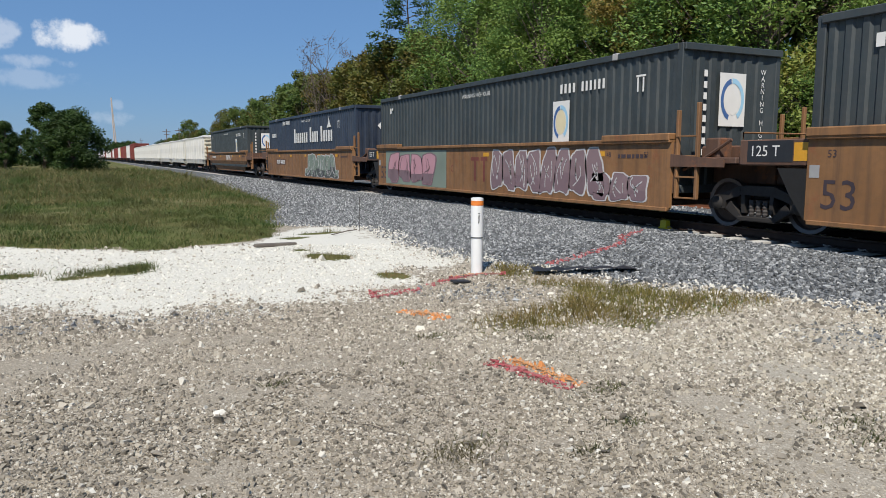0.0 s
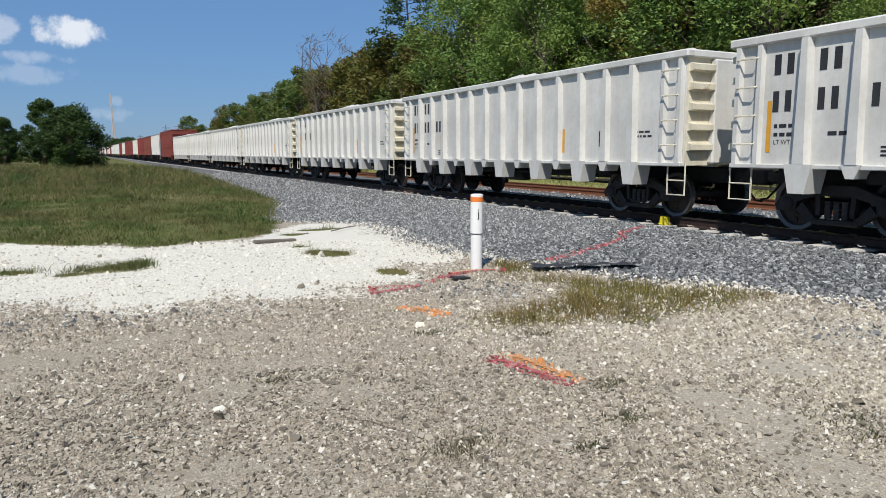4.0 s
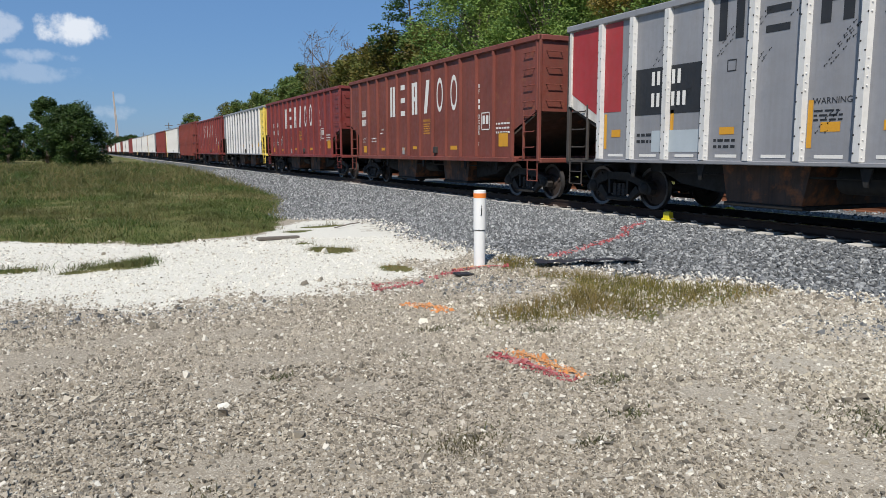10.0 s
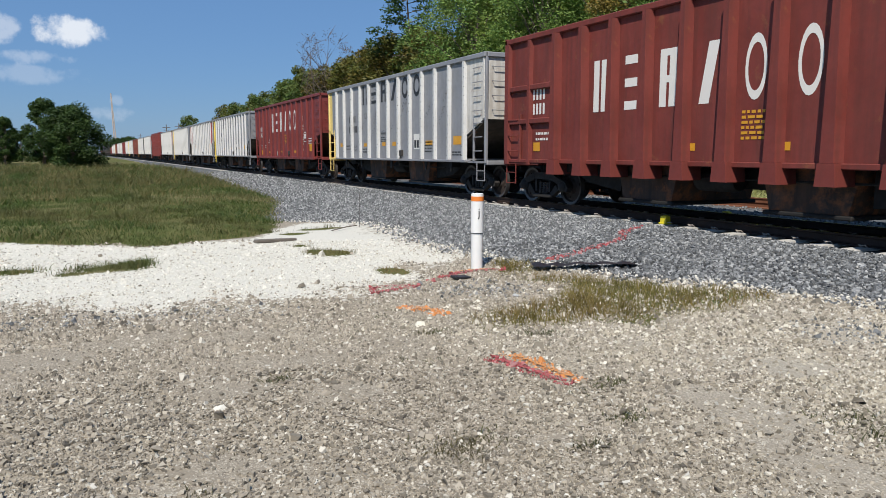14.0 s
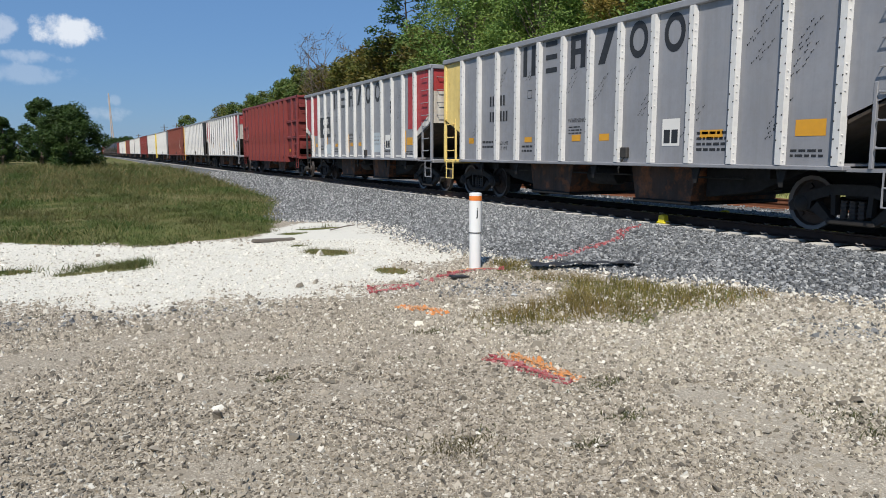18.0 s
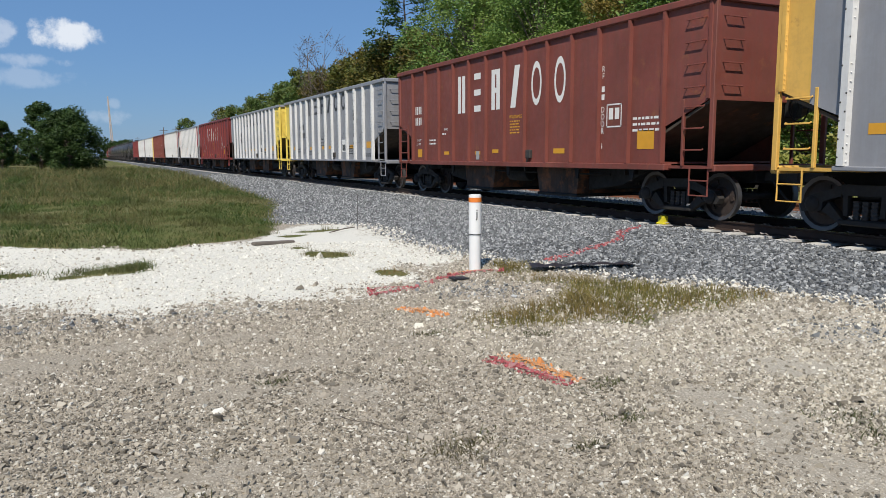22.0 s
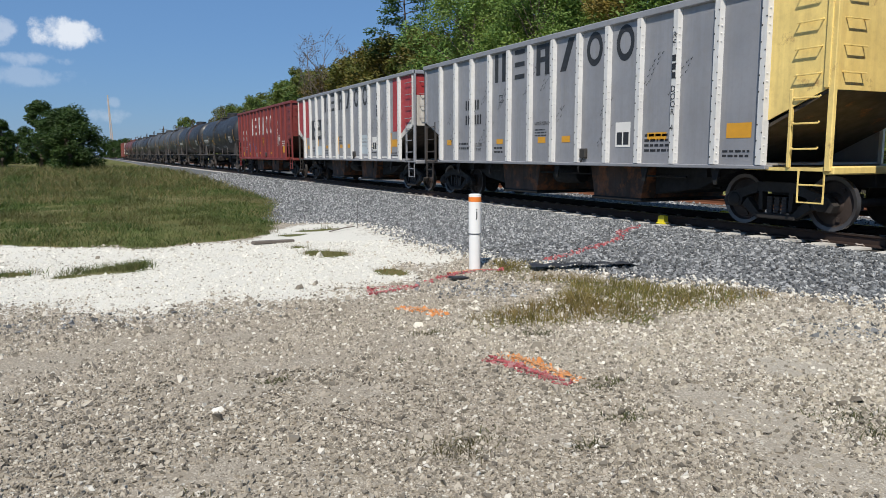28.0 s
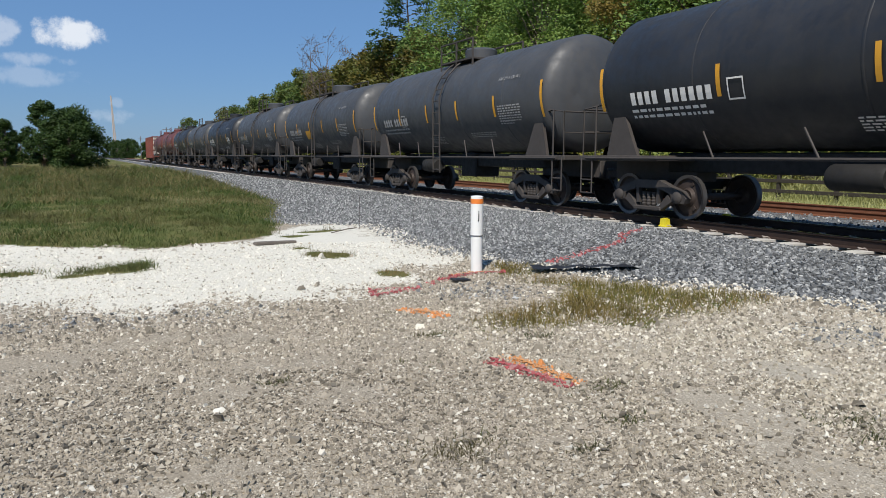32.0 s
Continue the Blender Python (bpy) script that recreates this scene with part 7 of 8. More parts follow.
def build_track(name, xc, ztop, tie_mat, label, tie_kind, y0, y1, ntie):
    tr = thing(name, label, "railway track", "", (xc, 0, ztop - 0.178), "structure")
    for s in (-1, 1):
        me = Mb().prism_y(rail_prof(s * 0.755), -250, 900).mesh("rail", [M["rail"], M["railtop"]] if tie_kind == "concrete" else [M["rail_rust"], M["rail_rust"]])
        fix_normals(me)
        me.polygons.foreach_set("material_index", [1 if p.normal.z > 0.9 and p.center.z > 0.17 else 0 for p in me.polygons])
        part("rail", me, None, tr)
    if tie_kind == "concrete":
        m = Mb()
        prof = [(-1.30, -0.20), (1.30, -0.20), (1.30, -0.015), (1.22, 0.0), (0.55, 0.0), (0.45, -0.03), (-0.45, -0.03), (-0.55, 0.0), (-1.22, 0.0), (-1.30, -0.015)]
        m.prism_y(prof, -0.13, 0.13)
        me = fix_normals(m.mesh("tie", tie_mat))
        c = Mb()
        for s in (-1, 1):
            for d in (-0.12, 0.12):
                x = s * 0.755 + d
                c.tube([(x, -0.05, 0.01), (x + d * 0.6, -0.06, 0.05), (x + d * 0.9, 0.0, 0.035), (x + d * 0.6, 0.06, 0.05), (x, 0.05, 0.03)], 0.010, 5)
        ce = fix_normals(c.mesh("rail_clip", M["clip"]))
    else:
        me = fix_normals(Mb().cbox(-1.3, 1.3, -0.11, 0.11, -0.18, 0.0, 0.015).mesh("tie", tie_mat))
        ce = None
    pitch = 0.61
    y = y0
    for i in range(ntie):
        part("tie", me, None, tr, at=(random.uniform(-0.03, 0.03), y, 0))
        if ce and i < 75:
            part("rail_clip", ce, None, tr, at=(0, y, 0))
        y += pitch
    # the rest of the ties, farther along, as one piece
    rest = Mb()
    while y < y1:
        rest.box(-1.3, 1.3, y - 0.13, y + 0.13, -0.2, 0.0)
        y += pitch
    o = part("far_ties", rest, tie_mat, tr)
    o["kind"] = "stuff"


# ---- trees and far things ----
def leaf_cloud(m, rng, c, r, n, size, flat=0.8):
    """Small leaf sprays spread through a lumpy shell round c."""
    for _ in range(n):
        d = Vector((rng.gauss(0, 1), rng.gauss(0, 1), rng.gauss(0, 1))).normalized()
        k = rng.random() ** 0.45
        p = Vector(c) + Vector((d.x * r, d.y * r, d.z * r * flat)) * k
        s = size * rng.uniform(0.6, 1.4)
        u = Vector((rng.gauss(0, 1), rng.gauss(0, 1), rng.gauss(0, 0.5))).normalized()
        w = u.cross(d + Vector((rng.gauss(0, .5), rng.gauss(0, .5), 0.4 + rng.gauss(0, .5)))).normalized()
        m.add([p - u * s, p + w * s * 0.42 - u * s * 0.1, p + u * s, p - w * s * 0.42 + u * s * 0.1], [(0, 1, 2, 3)])


def limb(m, a, b, r0, r1, rng, segs=4, wob=0.12):
    a, b = Vector(a), Vector(b)
    L = (b - a).length
    pts = [a + (b - a) * i / segs + Vector((rng.uniform(-1, 1), rng.uniform(-1, 1), 0)) * wob * L * 0.25 * (0 < i < segs) for i in range(segs + 1)]
    m.tube(pts, [r0 + (r1 - r0) * i / segs for i in range(segs + 1)], 6)
    return pts


def tree_meshes(kind, seed, H, R, leaf, n_leaf, size, clumps, low=0.25):
    rng = random.Random(seed)
    t = Mb()
    top = limb(t, (0, 0, -0.2), (rng.uniform(-.5, .5), rng.uniform(-.5, .5), H * 0.82), H * 0.022 + 0.05, 0.04, rng, 6)
    c = Mb()
    for k in range(clumps):
        z = H * (low + (0.95 - low) * (k + 0.5) / clumps)
        q = (z / H - low) / (1 - low)
        env = math.sin(math.pi * min(1, 0.18 + 0.80 * q)) ** 0.7
        a = k * 2.4 + rng.uniform(-.5, .5)
        d = R * env * rng.uniform(0.35, 0.85)
        p = (math.cos(a) * d, math.sin(a) * d, z)
        root = top[min(len(top) - 1, max(1, int(q * (len(top) - 1))))]
        limb(t, (root.x, root.y, min(root.z, z) * 0.92), p, 0.035 + H * 0.005 * (1 - q), 0.015, rng, 3)
        leaf_cloud(c, rng, p, R * rng.uniform(0.19, 0.36), n_leaf // clumps, size)
    leaf_cloud(c, rng, (top[-1].x, top[-1].y, H * 0.86), R * 0.4, n_leaf // clumps, size)
    return fix_normals(t.mesh("trunk", M["bark"])), c.mesh("crown", leaf)


def plant(kind, label, meshes, x, y, s=1.0, rz=0.0, category="tree", group="tree line behind the tracks", sz=None):
    ob = thing(kind, label, category, group, (x, y, ground_z(x, y) - 0.05))
    ob.rotation_euler = (0, 0, rz)
    ob.scale = (s, s, sz or s)
    part("trunk", meshes[0], None, ob)
    part("crown", meshes[1], None, ob)
    return ob


def build_trees():
    rng = random.Random(21)
    near = [tree_meshes("tree", 1, 15, 4.6, M["leaf_green"], 30000, 0.100, 54, 0.10), tree_meshes("tree", 2, 14, 5.0, M["leaf_green"], 30000, 0.100, 50, 0.12),
            tree_meshes("tree", 3, 13, 4.4, M["leaf_olive"], 28000, 0.100, 48, 0.10)]
    broad = [tree_meshes("tree", 6, 15, 4.6, M["leaf_far"], 8200, 0.22, 28, 0.10), tree_meshes("tree", 7, 14, 5.0, M["leaf_far"], 8200, 0.22, 26, 0.12),
             tree_meshes("tree", 8, 14, 4.6, M["leaf_far_olive"], 8200, 0.215, 26, 0.08)]
    shrub = [tree_meshes("shrub", 4, 5.0, 3.2, M["leaf_green"], 4200, 0.16, 18, 0.05), tree_meshes("shrub", 5, 4.6, 3.0, M["leaf_olive"], 4200, 0.16, 18, 0.05), tree_meshes("shrub", 14, 6.4, 3.2, M["leaf_bright"], 9000, 0.11, 26, 0.04)]
    # tall wood, then the lower line that runs off into the distance
    y = 10.0
    while y < 300:
        tall = y < 62
        kinds = near if tall else broad
        x = 30 + rng.uniform(-1.5, 2.5)
        i = rng.choice((0, 0, 1, 1, 2)) if tall else rng.choice((2, 2, 2, 0, 1))
        s = rng.uniform(0.62, 0.72) if y < 19 else rng.uniform(1.12, 1.32) if tall else rng.uniform(0.90, 1.02) if y < 125 else rng.uniform(0.80, 0.92) if y < 175 else rng.uniform(0.60, 0.72)
        plant("tree", ("broad-leaved tree turning olive and yellow" if i == 2 else "broad-leaved green tree at the wood's edge") + (", standing tall" if tall else ""), kinds[i], x, y, s, rng.uniform(0, 6))
        if y < 130:
            plant("tree", "leafy green tree in the second row", broad[rng.randrange(3)], x + 6 + rng.uniform(-1, 1), y + 2.5, s * rng.uniform(0.95, 1.1), rng.uniform(0, 6))
        y += rng.uniform(4.2, 5.6) * (1 if y < 130 else 1.4)
    plant("tree", "lone green tree beyond the wood", broad[1], 29, 232, 0.92, 1.0)
    y = 12.0
    while y < 170:
        plant("shrub", "dense undergrowth shrub at the wood's edge", shrub[2 if y < 42 else rng.randrange(2)], 27.6 + rng.uniform(-0.4, 1.2), y, rng.uniform(0.75, 1.15), rng.uniform(0, 6), "shrub", "undergrowth")
        y += rng.uniform(4.2, 6.0)
    # a pine that overtops the wood's edge, and a bare tree beside it
    rg = random.Random(31)
    t, c = Mb(), Mb()
    top = limb(t, (0, 0, -0.2), (0.5, 0.2, 19), 0.26, 0.05, rg, 7)
    for k in range(26):
        z = 11 + k * 0.32
        a = k * 2.2
        L = 3.6 * (1 - (z - 11) / 14) * rg.uniform(0.6, 1.1)
        p = (math.cos(a) * L, math.sin(a) * L, z + 0.5)
        limb(t, (0.3, 0.1, z), p, 0.05, 0.02, rg, 3)
        leaf_cloud(c, rg, p, 0.95, 110, 0.17, 0.6)
        leaf_cloud(c, rg, (p[0] * 0.6, p[1] * 0.6, p[2]), 0.7, 50, 0.17, 0.6)
    plant("pine_tree", "tall pine with open clumped needles", (fix_normals(t.mesh("trunk", M["bark"])), c.mesh("crown", M["leaf_pine"])), 29.5, 70, 1.0)
    t, c = Mb(), Mb()
    for k in range(34):
        a, h = rg.uniform(0, 6.28), rg.uniform(6, 12)
        b = limb(t, (0, 0, h * 0.35), (math.cos(a) * rg.uniform(1, 3.6), math.sin(a) * rg.uniform(1, 3.6), h + 3), 0.08, 0.012, rg, 5, 0.5)
        leaf_cloud(c, rg, b[-1], 1.0, 44, 0.09)
        for q in b[2:]:
            limb(t, q, q + Vector((rg.uniform(-1, 1), rg.uniform(-1, 1), rg.uniform(0.4, 1.4))), 0.03, 0.012, rg, 2)
            limb(t, q, q + Vector((rg.uniform(-1, 1), rg.uniform(-1, 1), rg.uniform(0.2, 1.0))), 0.024, 0.010, rg, 2)
    limb(t, (0, 0, -0.2), (0, 0, 6), 0.22, 0.12, rg, 4)
    plant("bare_tree", "nearly bare tree with thin twigs", (fix_normals(t.mesh("trunk", M["bark"])), c.mesh("crown", M["leaf_brown"])), 28.6, 92, 1.08)
    # a dry vine-hung tree that rises at the near end of the wood
    vine = tree_meshes("tree", 15, 11, 3.4, M["leaf_brown"], 9000, 0.13, 24, 0.20)
    plant("vine_tree", "dry brown tree hung with dead vines", vine, 30.8, 24.5, 1.05, 0.4)
    # the lone dark bush-tree by the line and the far trees beyond the field
    bush = tree_meshes("tree", 9, 5.6, 3.2, M["leaf_dark"], 26000, 0.115, 40, 0.03)
    plant("bush_tree", "dense dark green tree standing in the field", bush, -0.8, 70, 0.93, 0.6, "tree", "field trees")
    spire = tree_meshes("tree", 10, 7.6, 2.4, M["leaf_dark"], 11000, 0.14, 22, 0.10)
    for x, y, s in ((-3.0, 76, 0.84), (-7.6, 95, 0.72), (-0.8, 92, 0.9)):
        plant("tree", "slender dark tree rising behind the field bush", spire, x, y, s, rng.uniform(0, 6), "tree", "field trees")
    bush = tree_meshes("tree", 12, 6.4, 3.4, M["leaf_dark"], 6000, 0.21, 26, 0.03)
    for x, y, s in ((-11, 112, 1.0), (-16, 118, 1.25), (-8.0, 125, 0.7), (-22, 122, 1.2), (-6, 160, 0.8), (-14, 170, 1.0), (-30, 140, 1.3), (-3.5, 190, 0.7)):
        plant("tree", "dark tree at the field's far edge", bush, x, y, s, rng.uniform(0, 6), "tree", "field trees")
    for x, y, s in ((16, 420, 1.4), (22, 450, 1.6), (13.5, 480, 1.3), (28, 500, 1.8), (-5, 400, 1.2), (-15, 420, 1.4), (34, 380, 1.4), (32, 340, 1.4), (17, 335, 1.1), (19.5, 375, 1.2), (15.5, 385, 1.1), (21.5, 415, 1.2), (24, 330, 1.1)):
        plant("tree", "far tree on the horizon", bush, x, y, s, rng.uniform(0, 6), "tree", "far trees")


def build_fence():
    f = thing("fence", "dark wooden post-and-rail fence behind the siding", "fence", "", (24.6, 0, -0.07))
    post = fix_normals(Mb().cbox(-0.07, 0.07, -0.07, 0.07, -0.3, 1.25, 0.015).mesh("post", M["wood_dark"]))
    bar = fix_normals(Mb().cbox(-0.025, 0.025, 0, 2.5, -0.07, 0.07, 0.01).mesh("fence_rail", M["wood_dark"]))
    for i in range(36):
        y = 8 + i * 2.5
        part("post", post, None, f, at=(0, y, 0))
        for z in (0.35, 0.75, 1.12):
            part("fence_rail", bar, None, f, at=(-0.08, y, z))


def build_far():
    m = Mb()
    for s in (-0.6, 0.6):
        m.tube([(s, 0, 0), (s * 0.25 - 1.4, 0, 36)], [0.45, 0.22], 6)
    for k in range(12):
        z = k * 3
        m.tube([(-0.6 * (1 - z / 48) - 1.4 * z / 36, 0, z), (0.6 * (1 - z / 48) - 1.4 * z / 36, 0, z + 3)], 0.12, 4)
    solid("radio_mast", m, M["mast"], "tall pale steel mast far beyond the trees", "mast", at=(18.5, 480, 0))
    for x, y in ((20.5, 210), (22.5, 200), (21.5, 320)):
        m = Mb().tube([(0, 0, -0.3), (0, 0, 9)], [0.14, 0.09], 8).cbox(-1.0, 1.0, -0.05, 0.05, 8.2, 8.34, 0.01).cbox(-0.7, 0.7, -0.05, 0.05, 7.5, 7.62, 0.01)
        solid("utility_pole", m, M["bark"], "wooden utility pole with cross-arms", "pole", "utility poles", at=(x, y, 0))


# ---- small things by the track ----
def build_roadside():
    px, py = 4.94, 9.10
    z0 = ground_z(px, py)
    post = thing("marker_post", "white plastic cable marker post with an orange top", "marker post", "", (px, py, z0))
    m = Mb().lathe([(-0.15, 0.082), (0.50, 0.082), (0.505, 0.089), (0.96, 0.089), (0.962, 0.085)], "z", (0, 0, 0), 20)
    part("tube", m, M["pole_white"], post, smooth=True)
    m = Mb().lathe([(0.95, 0.091), (1.015, 0.091)], "z", (0, 0, 0), 20)
    part("seam", Mb().lathe([(0.497, 0.0905), (0.507, 0.0905)], "z", (0, 0, 0), 20), M["letter_black"], post, "dark joint ring", smooth=True)
    part("band", m, M["pole_orange"], post, "orange band", smooth=True)
    m = Mb().lathe([(1.012, 0.088), (1.05, 0.088), (1.058, 0.06)], "z", (0, 0, 0), 20)
    part("cap", m, M["pole_white"], post, smooth=True)
    v, f = text_shape("j", 0.17)
    m = Mb()
    m.add([(math.cos(radians(247) + a / 0.0915) * 0.0915, math.sin(radians(247) + a / 0.0915) * 0.0915, 0.74 + b) for a, b in v], f)
    part("mark", m.mesh("mark", M["letter_black"]), None, post)
    # twigs on the gravel
    for k, (a, b) in enumerate((((1.29, 4.25), (1.63, 3.73)), ((0.05, 7.35), (0.32, 7.30)), ((2.2, 2.75), (2.55, 2.9)), ((1.9, 3.9), (2.05, 4.3)))):
        rg = random.Random(40 + k)
        pts = [(a[0] + (b[0] - a[0]) * i / 8, a[1] + (b[1] - a[1]) * i / 8 + rg.uniform(-0.03, 0.03)) for i in range(9)]
        solid("twig", Mb().tube([(q, w, ground_z(q, w) + 0.012) for q, w in pts], 0.0022, 5), M["bark"], "thin dry twig lying on the gravel", "twig", "twigs")
    # yellow marker clamped on a tie end
    m = Mb().prism_y([(-0.07, 0), (0.07, 0), (0.05, 0.17), (-0.05, 0.17)], -0.085, 0.085)
    m.cbox(-0.09, 0.09, -0.11, 0.11, 0.0, 0.035, 0.01).cbox(-0.055, 0.055, -0.03, 0.03, 0.165, 0.185, 0.006)
    for at in ((10.90, 11.85, 0.147), (13.02, 12.2, 0.147)):
        solid("yellow_marker", m, M["safety_yellow"], "small yellow plastic marker on a concrete tie", "marker", "tie markers", at=at)
    # thin wire stake, its fallen stick, a board end, torn black plastic
    x, y = 5.35, 15.2
    solid("wire_stake", Mb().tube([(0, 0, -0.05), (0.01, 0, 0.75)], 0.006, 5), M["steel_dark"], "thin upright wire stake in the gravel", "stake", at=(x, y, ground_z(x, y)))
    solid("stick", Mb().tube([(-0.45, -0.35, 0.02), (0, 0, 0.05), (0.25, 0.10, 0.06)], 0.012, 5), M["bark"], "fallen stick on the gravel", "stick", at=(5.0, 15.0, ground_z(5.0, 15.0)))
    x, y = 3.1, 13.4
    ob = solid("board", Mb().cbox(-0.42, 0.42, -0.06, 0.06, 0.0, 0.06, 0.012), M["board"], "weathered board lying on white shell", "board", at=(x, y, ground_z(x, y) + 0.005))
    ob.rotation_euler = (0, 0.04, radians(18))
    rng = random.Random(3)
    m = Mb()
    cols = 12
    for i in range(cols + 1):
        u = -0.75 + 1.5 * i / cols
        wd = 0.10 + 0.07 * math.sin(i * 1.3) + 0.03
        for v in (-1, 1):
            m.v.append((u, v * wd, 0.03 + rng.uniform(0, 0.05)))
    m.f = [(2 * i, 2 * i + 2, 2 * i + 3, 2 * i + 1) for i in range(cols)]
    ob = solid("plastic_sheet", m, M["black_plastic"], "torn strip of black plastic on the grass", "plastic strip", at=(6.25, 8.35, ground_z(6.25, 8.35) + 0.02))
    ob.rotation_euler = (0, 0, radians(-20))
    ob = solid("plastic_scrap", Mb().cbox(-0.14, 0.14, -0.06, 0.06, 0, 0.03, 0.01), M["black_plastic"], "black plastic scrap on the gravel", "scrap", at=(4.35, 8.45, ground_z(4.35, 8.45) + 0.01))
    ob.rotation_euler = (0.1, 0.1, 0.3)


def spray_mat(name, col):
    g = NG(name)
    c = g.mix(g.noise(g.pos(), 40.0, 4), tuple(x * 0.75 for x in col), tuple(min(1, x * 1.2) for x in col))
    a = g.ramp(g.math("ADD", g.noise(g.pos(), 45.0, 6, 0.75), g.math("MULTIPLY", g.attr("cover"), 0.30)), [(0.69, 0.0), (0.77, 1.0)])
    m = g.done(c, 0.8)
    g.put(g.bsdf.inputs["Alpha"], a)
    return m


M["spray_red"] = spray_mat("red_ground_spray", (0.42, 0.09, 0.09))
M["spray_orange"] = spray_mat("orange_ground_spray", (0.62, 0.28, 0.10))


def ground_stroke(name, label, mat, pts, wid):
    """A sprayed survey line that follows the ground."""
    fine = []
    for (a, b), (c, d) in zip(pts, pts[1:]):
        n = max(2, int(math.hypot(c - a, d - b) / 0.06))
        fine += [(a + (c - a) * i / n, b + (d - b) * i / n) for i in range(n)]
    fine.append(pts[-1])
    v, cov = [], []
    for i, (x, y) in enumerate(fine):
        p, q = fine[max(0, i - 1)], fine[min(len(fine) - 1, i + 1)]
        dx, dy = q[0] - p[0], q[1] - p[1]
        L = math.hypot(dx, dy) or 1
        for k in (-1, -0.5, 0, 0.5, 1):
            xx, yy = x - dy / L * k * wid / 2, y + dx / L * k * wid / 2
            v.append((xx, yy, ground_z(xx, yy) + 0.016))
            cov.append((1 - abs(k)) * (1 if 0 < i < len(fine) - 1 else 0))
    f = [(i * 5 + k, i * 5 + k + 1, i * 5 + k + 6, i * 5 + k + 5) for i in range(len(fine) - 1) for k in range(4)]
    me = bpy.data.meshes.new(name)
    me.from_pydata(v, [], f)
    at = me.attributes.new("cover", "FLOAT", "POINT")
    at.data.foreach_set("value", cov)
    me.materials.append(mat)
    me.update()
    tagged(new(name, me), label, "paint mark", "survey paint", "structure")


def build_spray():
    for col, pts, wid in STROKES:
        ground_stroke("paint_mark", col + " sprayed survey line on the gravel", M["spray_" + col], pts, wid)


build_ground()
build_track("main_track", DC, ZR, M["tie"], "main track with concrete ties and rusty rails", "concrete", 2.0, 260, 110)
build_track("siding_track", 17.5, 0.305, M["timber_tie"], "rusty siding track on timber ties", "timber", 8.0, 120, 60)
build_trees()
build_fence()
build_far()
build_roadside()
build_spray()


# ---- the train, from its leading end backwards ----
# each row: where the rear end of the car's side stands at the clip's start, measured from a point some five metres short of the viewer; its kind
SILVER = dict(L=14.78, zt=4.06, sheet=M["silver"], rib=M["silver_rib"], rim=M["silver"], sill=M["silver"], ribs=(13, 0.18, 0.11), rivets=True, marks=marks_silver, seed=1,
              front=M["silver"], rear=M["silver"], front_trim=M["silver"], rear_trim=M["tank_steel"])
MAROON = dict(L=14.6, zt=4.08, sheet=M["maroon"], rib=M["maroon"], rim=M["maroon"], sill=M["maroon"], ribs=(13, 0.09, 0.10), marks=marks_maroon, seed=2,
              front=M["maroon"], rear=M["maroon"], front_trim=M["maroon"], rear_trim=M["maroon"])
OXIDE = dict(L=14.3, zt=4.18, sheet=M["maroon_dull"], seed=3, label="oxide-red ballast hopper with deep ribs and white block marks")
STEEL = M["steel_dark"]


def silver(**kw):
    return {**SILVER, **kw}


def silver_red(**kw):
    return {**SILVER, "black_box": True, "front": M["white_old"], "rear": M["white_old"], "front_len": 1.2, "rear_len": 1.2, "front_red": True, "rear_red": True, "front_trim": M["silver"], "rear_trim": M["tank_steel"], "label": "silver ballast hopper with red and white ends, black number panel", **kw}


def maroon(**kw):
    d = {**MAROON, "label": "maroon ballast hopper with white block marks and open end platforms", **kw}
    p = d.get("paint_mat")
    if p:
        for k in ("sheet", "rib", "rim", "sill", "front", "rear", "front_trim", "rear_trim"):
            d[k] = p
    return d


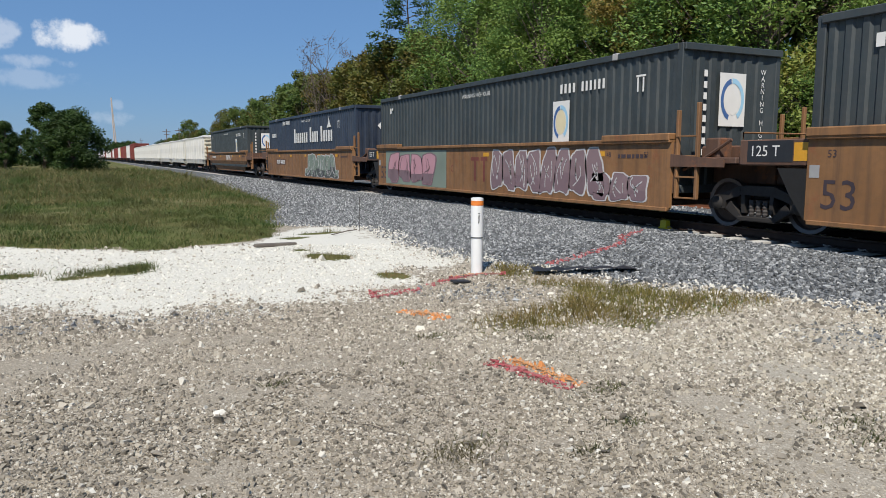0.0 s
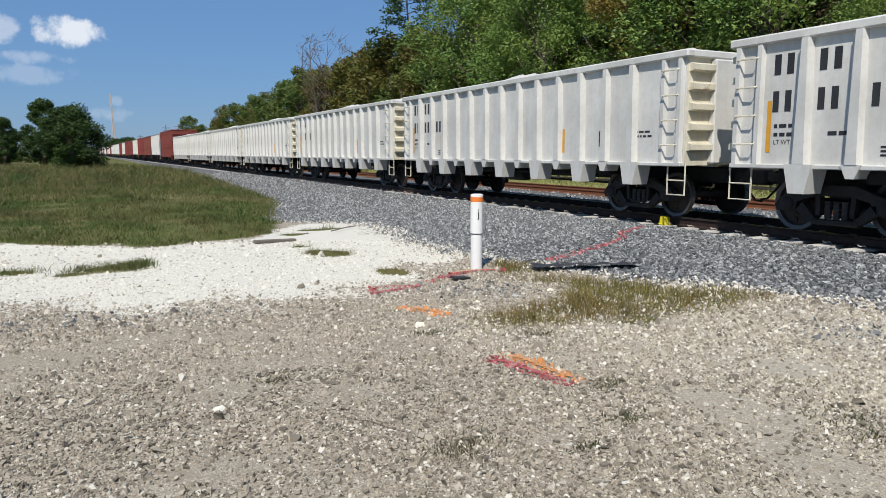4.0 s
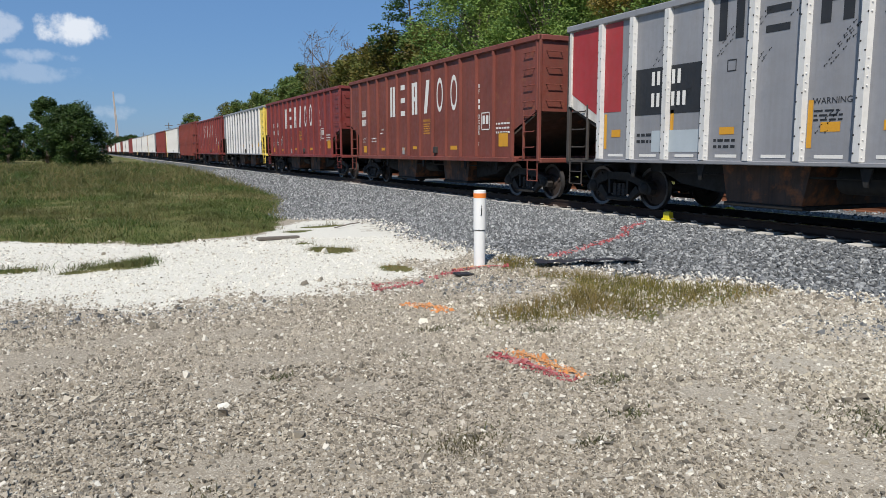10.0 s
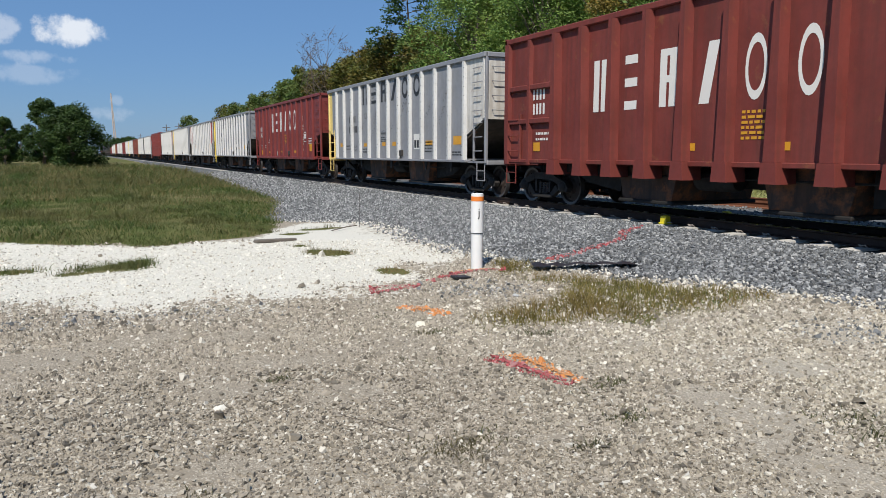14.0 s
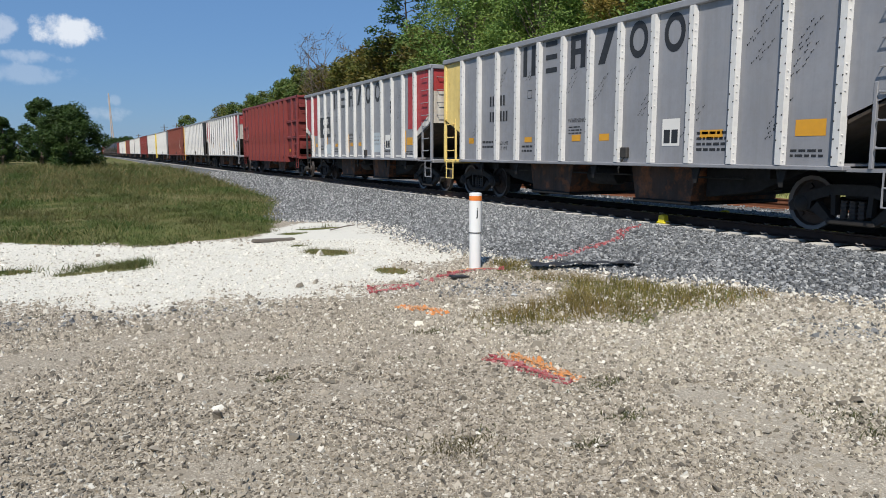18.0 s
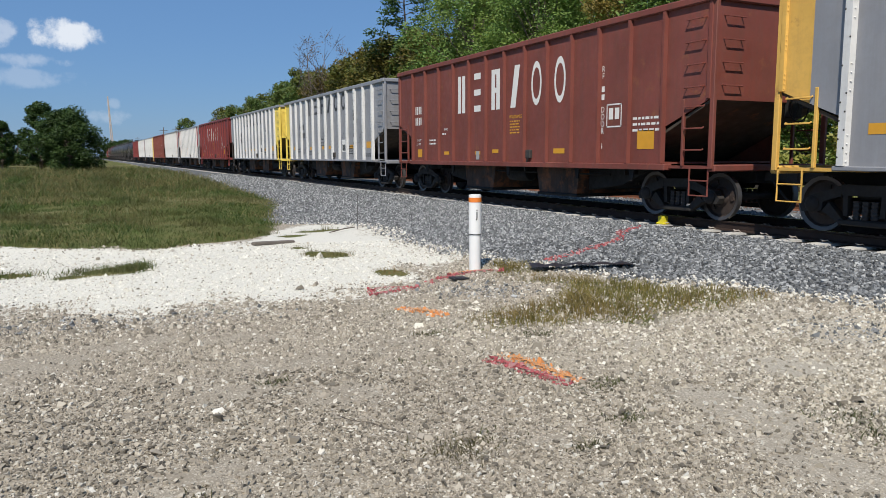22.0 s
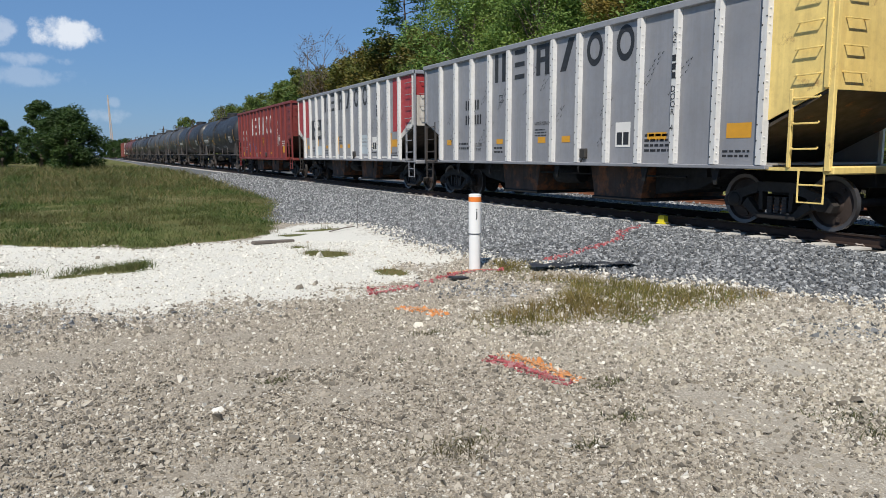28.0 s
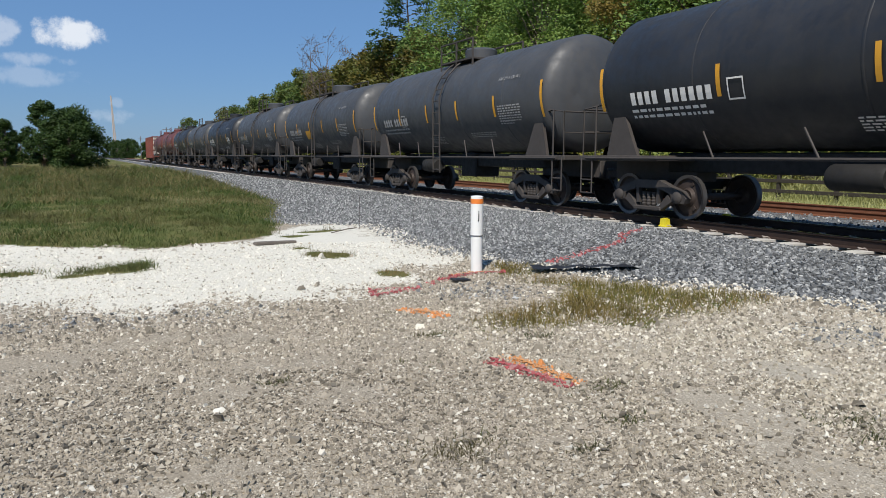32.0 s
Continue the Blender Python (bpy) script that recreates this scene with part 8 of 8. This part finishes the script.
YEL, PYEL, OYEL, BLK = M["yellow"], M["pale_yellow"], M["orange_yellow"], M["black_paint"]
CONSIST = [
    # rear end at the start, kind, particulars
    (91.4, "gondola", dict(seed=1)), (106.2, "gondola", dict(seed=2)), (121.0, "gondola", dict(seed=3)), (135.8, "gondola", dict(seed=4)),
    (150.3, "gondola", dict(seed=5)), (164.9, "gondola", dict(seed=6)), (179.45, "gondola", dict(seed=7, tag=True)),
    (195.1, "ribbed", dict(load=True)), (211.3, "cutaway", silver_red(seed=11, load=True, door="1")),
    (227.2, "cutaway", maroon(seed=12, paint_mat=M["brown_red"], load=True)), (243.3, "cutaway", maroon(seed=13, split_number=True, tag="pale")),
    (259.0, "cutaway", silver(seed=14, front=YEL, front_len=1.2, front_trim=YEL, door="4", tag=4, label="silver ballast hopper with a yellow leading end")),
    (275.0, "cutaway", maroon(seed=15, split_number=True, load=True)), (290.9, "ribbed", dict()),
    (306.8, "cutaway", silver(seed=16, front=M["white_old"], front_len=1.2, rear=PYEL, rear_len=0.5, rear_trim=PYEL, label="silver ballast hopper with a stained white leading end")),
    (322.8, "cutaway", maroon(seed=17, load=True)),
    (339.7, "cutaway", silver(seed=18, rear=YEL, rear_len=0.9, rear_trim=YEL, label="silver ballast hopper with a yellow trailing end")),
    (355.3, "cutaway", silver_red(seed=19, tag=2)),
    (371.3, "cutaway", silver(seed=20, rear=PYEL, rear_len=1.2, rear_trim=PYEL, label="silver ballast hopper with a pale yellow trailing end")),
    (387.1, "cutaway", silver_red(seed=21, door="4", load=True)), (403.1, "ribbed", dict(sheet=M["maroon"])),
    (419.6, "cutaway", silver_red(seed=22, sheet=M["stained_silver"], tag=5, door="4", label="stained white ballast hopper with red ends, black number panel")),
    (435.7, "cutaway", silver(seed=23, front=BLK, front_len=1.2, front_trim=BLK, rear=OYEL, rear_len=0.6, rear_trim=OYEL, label="silver ballast hopper with a black leading end")),
    (451.7, "cutaway", maroon(seed=24, paint_mat=M["brown_red"], load=True)),
    (467.9, "cutaway", silver(seed=25, rear=YEL, rear_len=1.2, rear_trim=YEL, door="1", label="silver ballast hopper with a yellow trailing end")),
    (484.0, "cutaway", silver(seed=26, front=YEL, front_len=1.2, front_trim=YEL, door="4", label="silver ballast hopper with a yellow leading end")),
    (500.1, "cutaway", maroon(seed=27, split_number=True)), (516.0, "cutaway", silver_red(seed=28, door="4")), (532.2, "cutaway", silver_red(seed=29, door="1")),
    (548.5, "cutaway", maroon(seed=30, paint_mat=M["brown_red"], load=True)),
    (564.7, "cutaway", silver(seed=31, front=PYEL, front_len=1.2, front_trim=PYEL, door="4", load=True, label="silver ballast hopper with a pale yellow leading end")),
    (580.4, "cutaway", silver_red(seed=32, door="1")), (596.5, "cutaway", maroon(seed=33, split_number=True, tag="blue")),
    (613.95, "tank", dict(paint=M["tank_black"], L=17.0, ladder_at=0.5, sketch=True, seed=1, placard=True, label="black tank car with a black dome and yellow strips")),
    (632.3, "tank", dict(paint=M["tank_black"], L=17.2, seed=2, rust_band=-0.85, label="black tank car with a rust-streaked band")),
    (646.4, "tank", dict(paint=M["tank_grey"], L=13.5, seed=3, faded=True, label="faded grey-black tank car with a side ladder")),
    (660.5, "tank", dict(paint=M["tank_grey"], L=13.4, seed=4, faded=True, placard=True, label="faded grey-black tank car with yellow strips")),
    (674.7, "tank", dict(paint=M["tank_grey"], L=13.4, seed=5, faded=True, label="faded grey-black tank car, its lettering worn")),
    (689.0, "tank", dict(paint=M["tank_black"], L=13.4, seed=6, label="black tank car with a railed dome")),
    (703.0, "tank", dict(paint=M["tank_grey"], L=13.4, seed=7, faded=True, label="faded grey-black tank car, its lettering worn")),
    (717.0, "tank", dict(paint=M["tank_black"], L=13.4, seed=8, label="black tank car with a railed dome")),
    (731.0, "tank", dict(paint=M["tank_maroon"], L=13.4, seed=9, faded=True, dark_rails=True, label="maroon tank car with a railed dome")),
    (745.0, "tank", dict(paint=M["tank_maroon"], L=13.4, seed=10, faded=True, dark_rails=True, label="maroon tank car with a railed dome")),
    (761.0, "ribbed", dict(sheet=M["brown_red"], pale_end=True)),
]
GON_LABEL = "white aggregate gondola heaped with crushed stone"
TRAIN = []      # thing, place along the track at the start, height over the rail


def build_train():
    # four well cars with their containers lead what is seen of the train
    for yc, half, trucks, marks, box, cap in ((0.15, 9.5, (-9.4, 9.3), marks_well_b, "swirl", True), (19.2, 9.53, (9.4,), marks_well_a, "swirl", True), (38.3, 9.9, (9.0,), marks_well_b, "navy", False), (61.4, 10.3, (-9.15, 9.15), marks_well_c, "swirl", False)):
        w = well_car(dict(half=half, trucks=trucks, marks=marks, capacity=cap, slant=(0.9, 2.6) if marks is marks_well_c else None, label="orange-brown container well car" + (" covered in sprayed lettering" if marks is not marks_well_c else " with plain sides")))
        TRAIN.append((w, yc, 0.0))
        paint_mat, mk, lab = {"grey": (M["box_grey"], marks_box_swirl, "dark grey corrugated container in a well car"), "swirl": (M["box_grey"], marks_box_swirl, "dark grey corrugated container with a swirl emblem"), "navy": (M["box_navy"], marks_box_navy, "navy corrugated container with white block marks")}[box]
        c = container(dict(paint=paint_mat, marks=mk, label=lab))
        TRAIN.append((c, yc, 0.60))
    first = {}
    for rear, kind, d in CONSIST:
        if kind == "gondola":
            key = ("gondola", bool(d.get("tag")))
            car = copy_thing(first[key], Matrix.Identity(4)) if key in first else gondola({**d, "label": GON_LABEL + (", with a blue tag" if d.get("tag") else "")})
            first[key] = car
            half = 13.6 / 2
        elif kind == "ribbed":
            car = ribbed_hopper({**OXIDE, **d})
            half = OXIDE["L"] / 2
        elif kind == "cutaway":
            car = cutaway_hopper(d)
            half = d["L"] / 2
        else:
            car = tank_car(d)
            half = d["L"] / 2
        TRAIN.append((car, rear - (3.6 if kind == "tank" else 4.94 if kind == "gondola" else 4.62) - half, 0.0))


build_train()
build_grass()
build_stones()


def motions():
    for ob, y, z in TRAIN:
        walk(ob, [(t, pose(DC, y - SPEED * t, ZR + z)) for t in (0.0, 8.0, 16.0, 24.0, 32.0)])
        # the wheels roll while the car passes
        for w in [o for o in ob.children if o.name.startswith("wheelset")]:
            p = w.location.copy()
            t0 = max(0.0, (y + p.y - 34.0) / SPEED)
            t1 = min(CLIP, (y + p.y - 3.0) / SPEED)
            rows = [(0.0, pose(*p))]
            if t1 > t0:
                i0, i1 = math.ceil(t0 * FPS), int(t1 * FPS)
                for i in range(max(i0, 1), i1):
                    rows.append((i / FPS, pose(*p, math.degrees(SPEED * (i / FPS - t0) / 0.457) % 360)))
            if rows[-1][0] < CLIP:
                rows.append((CLIP, Matrix.Translation(p) @ rows[-1][1].to_3x3().to_4x4()))
            walk(w, rows)


motions()
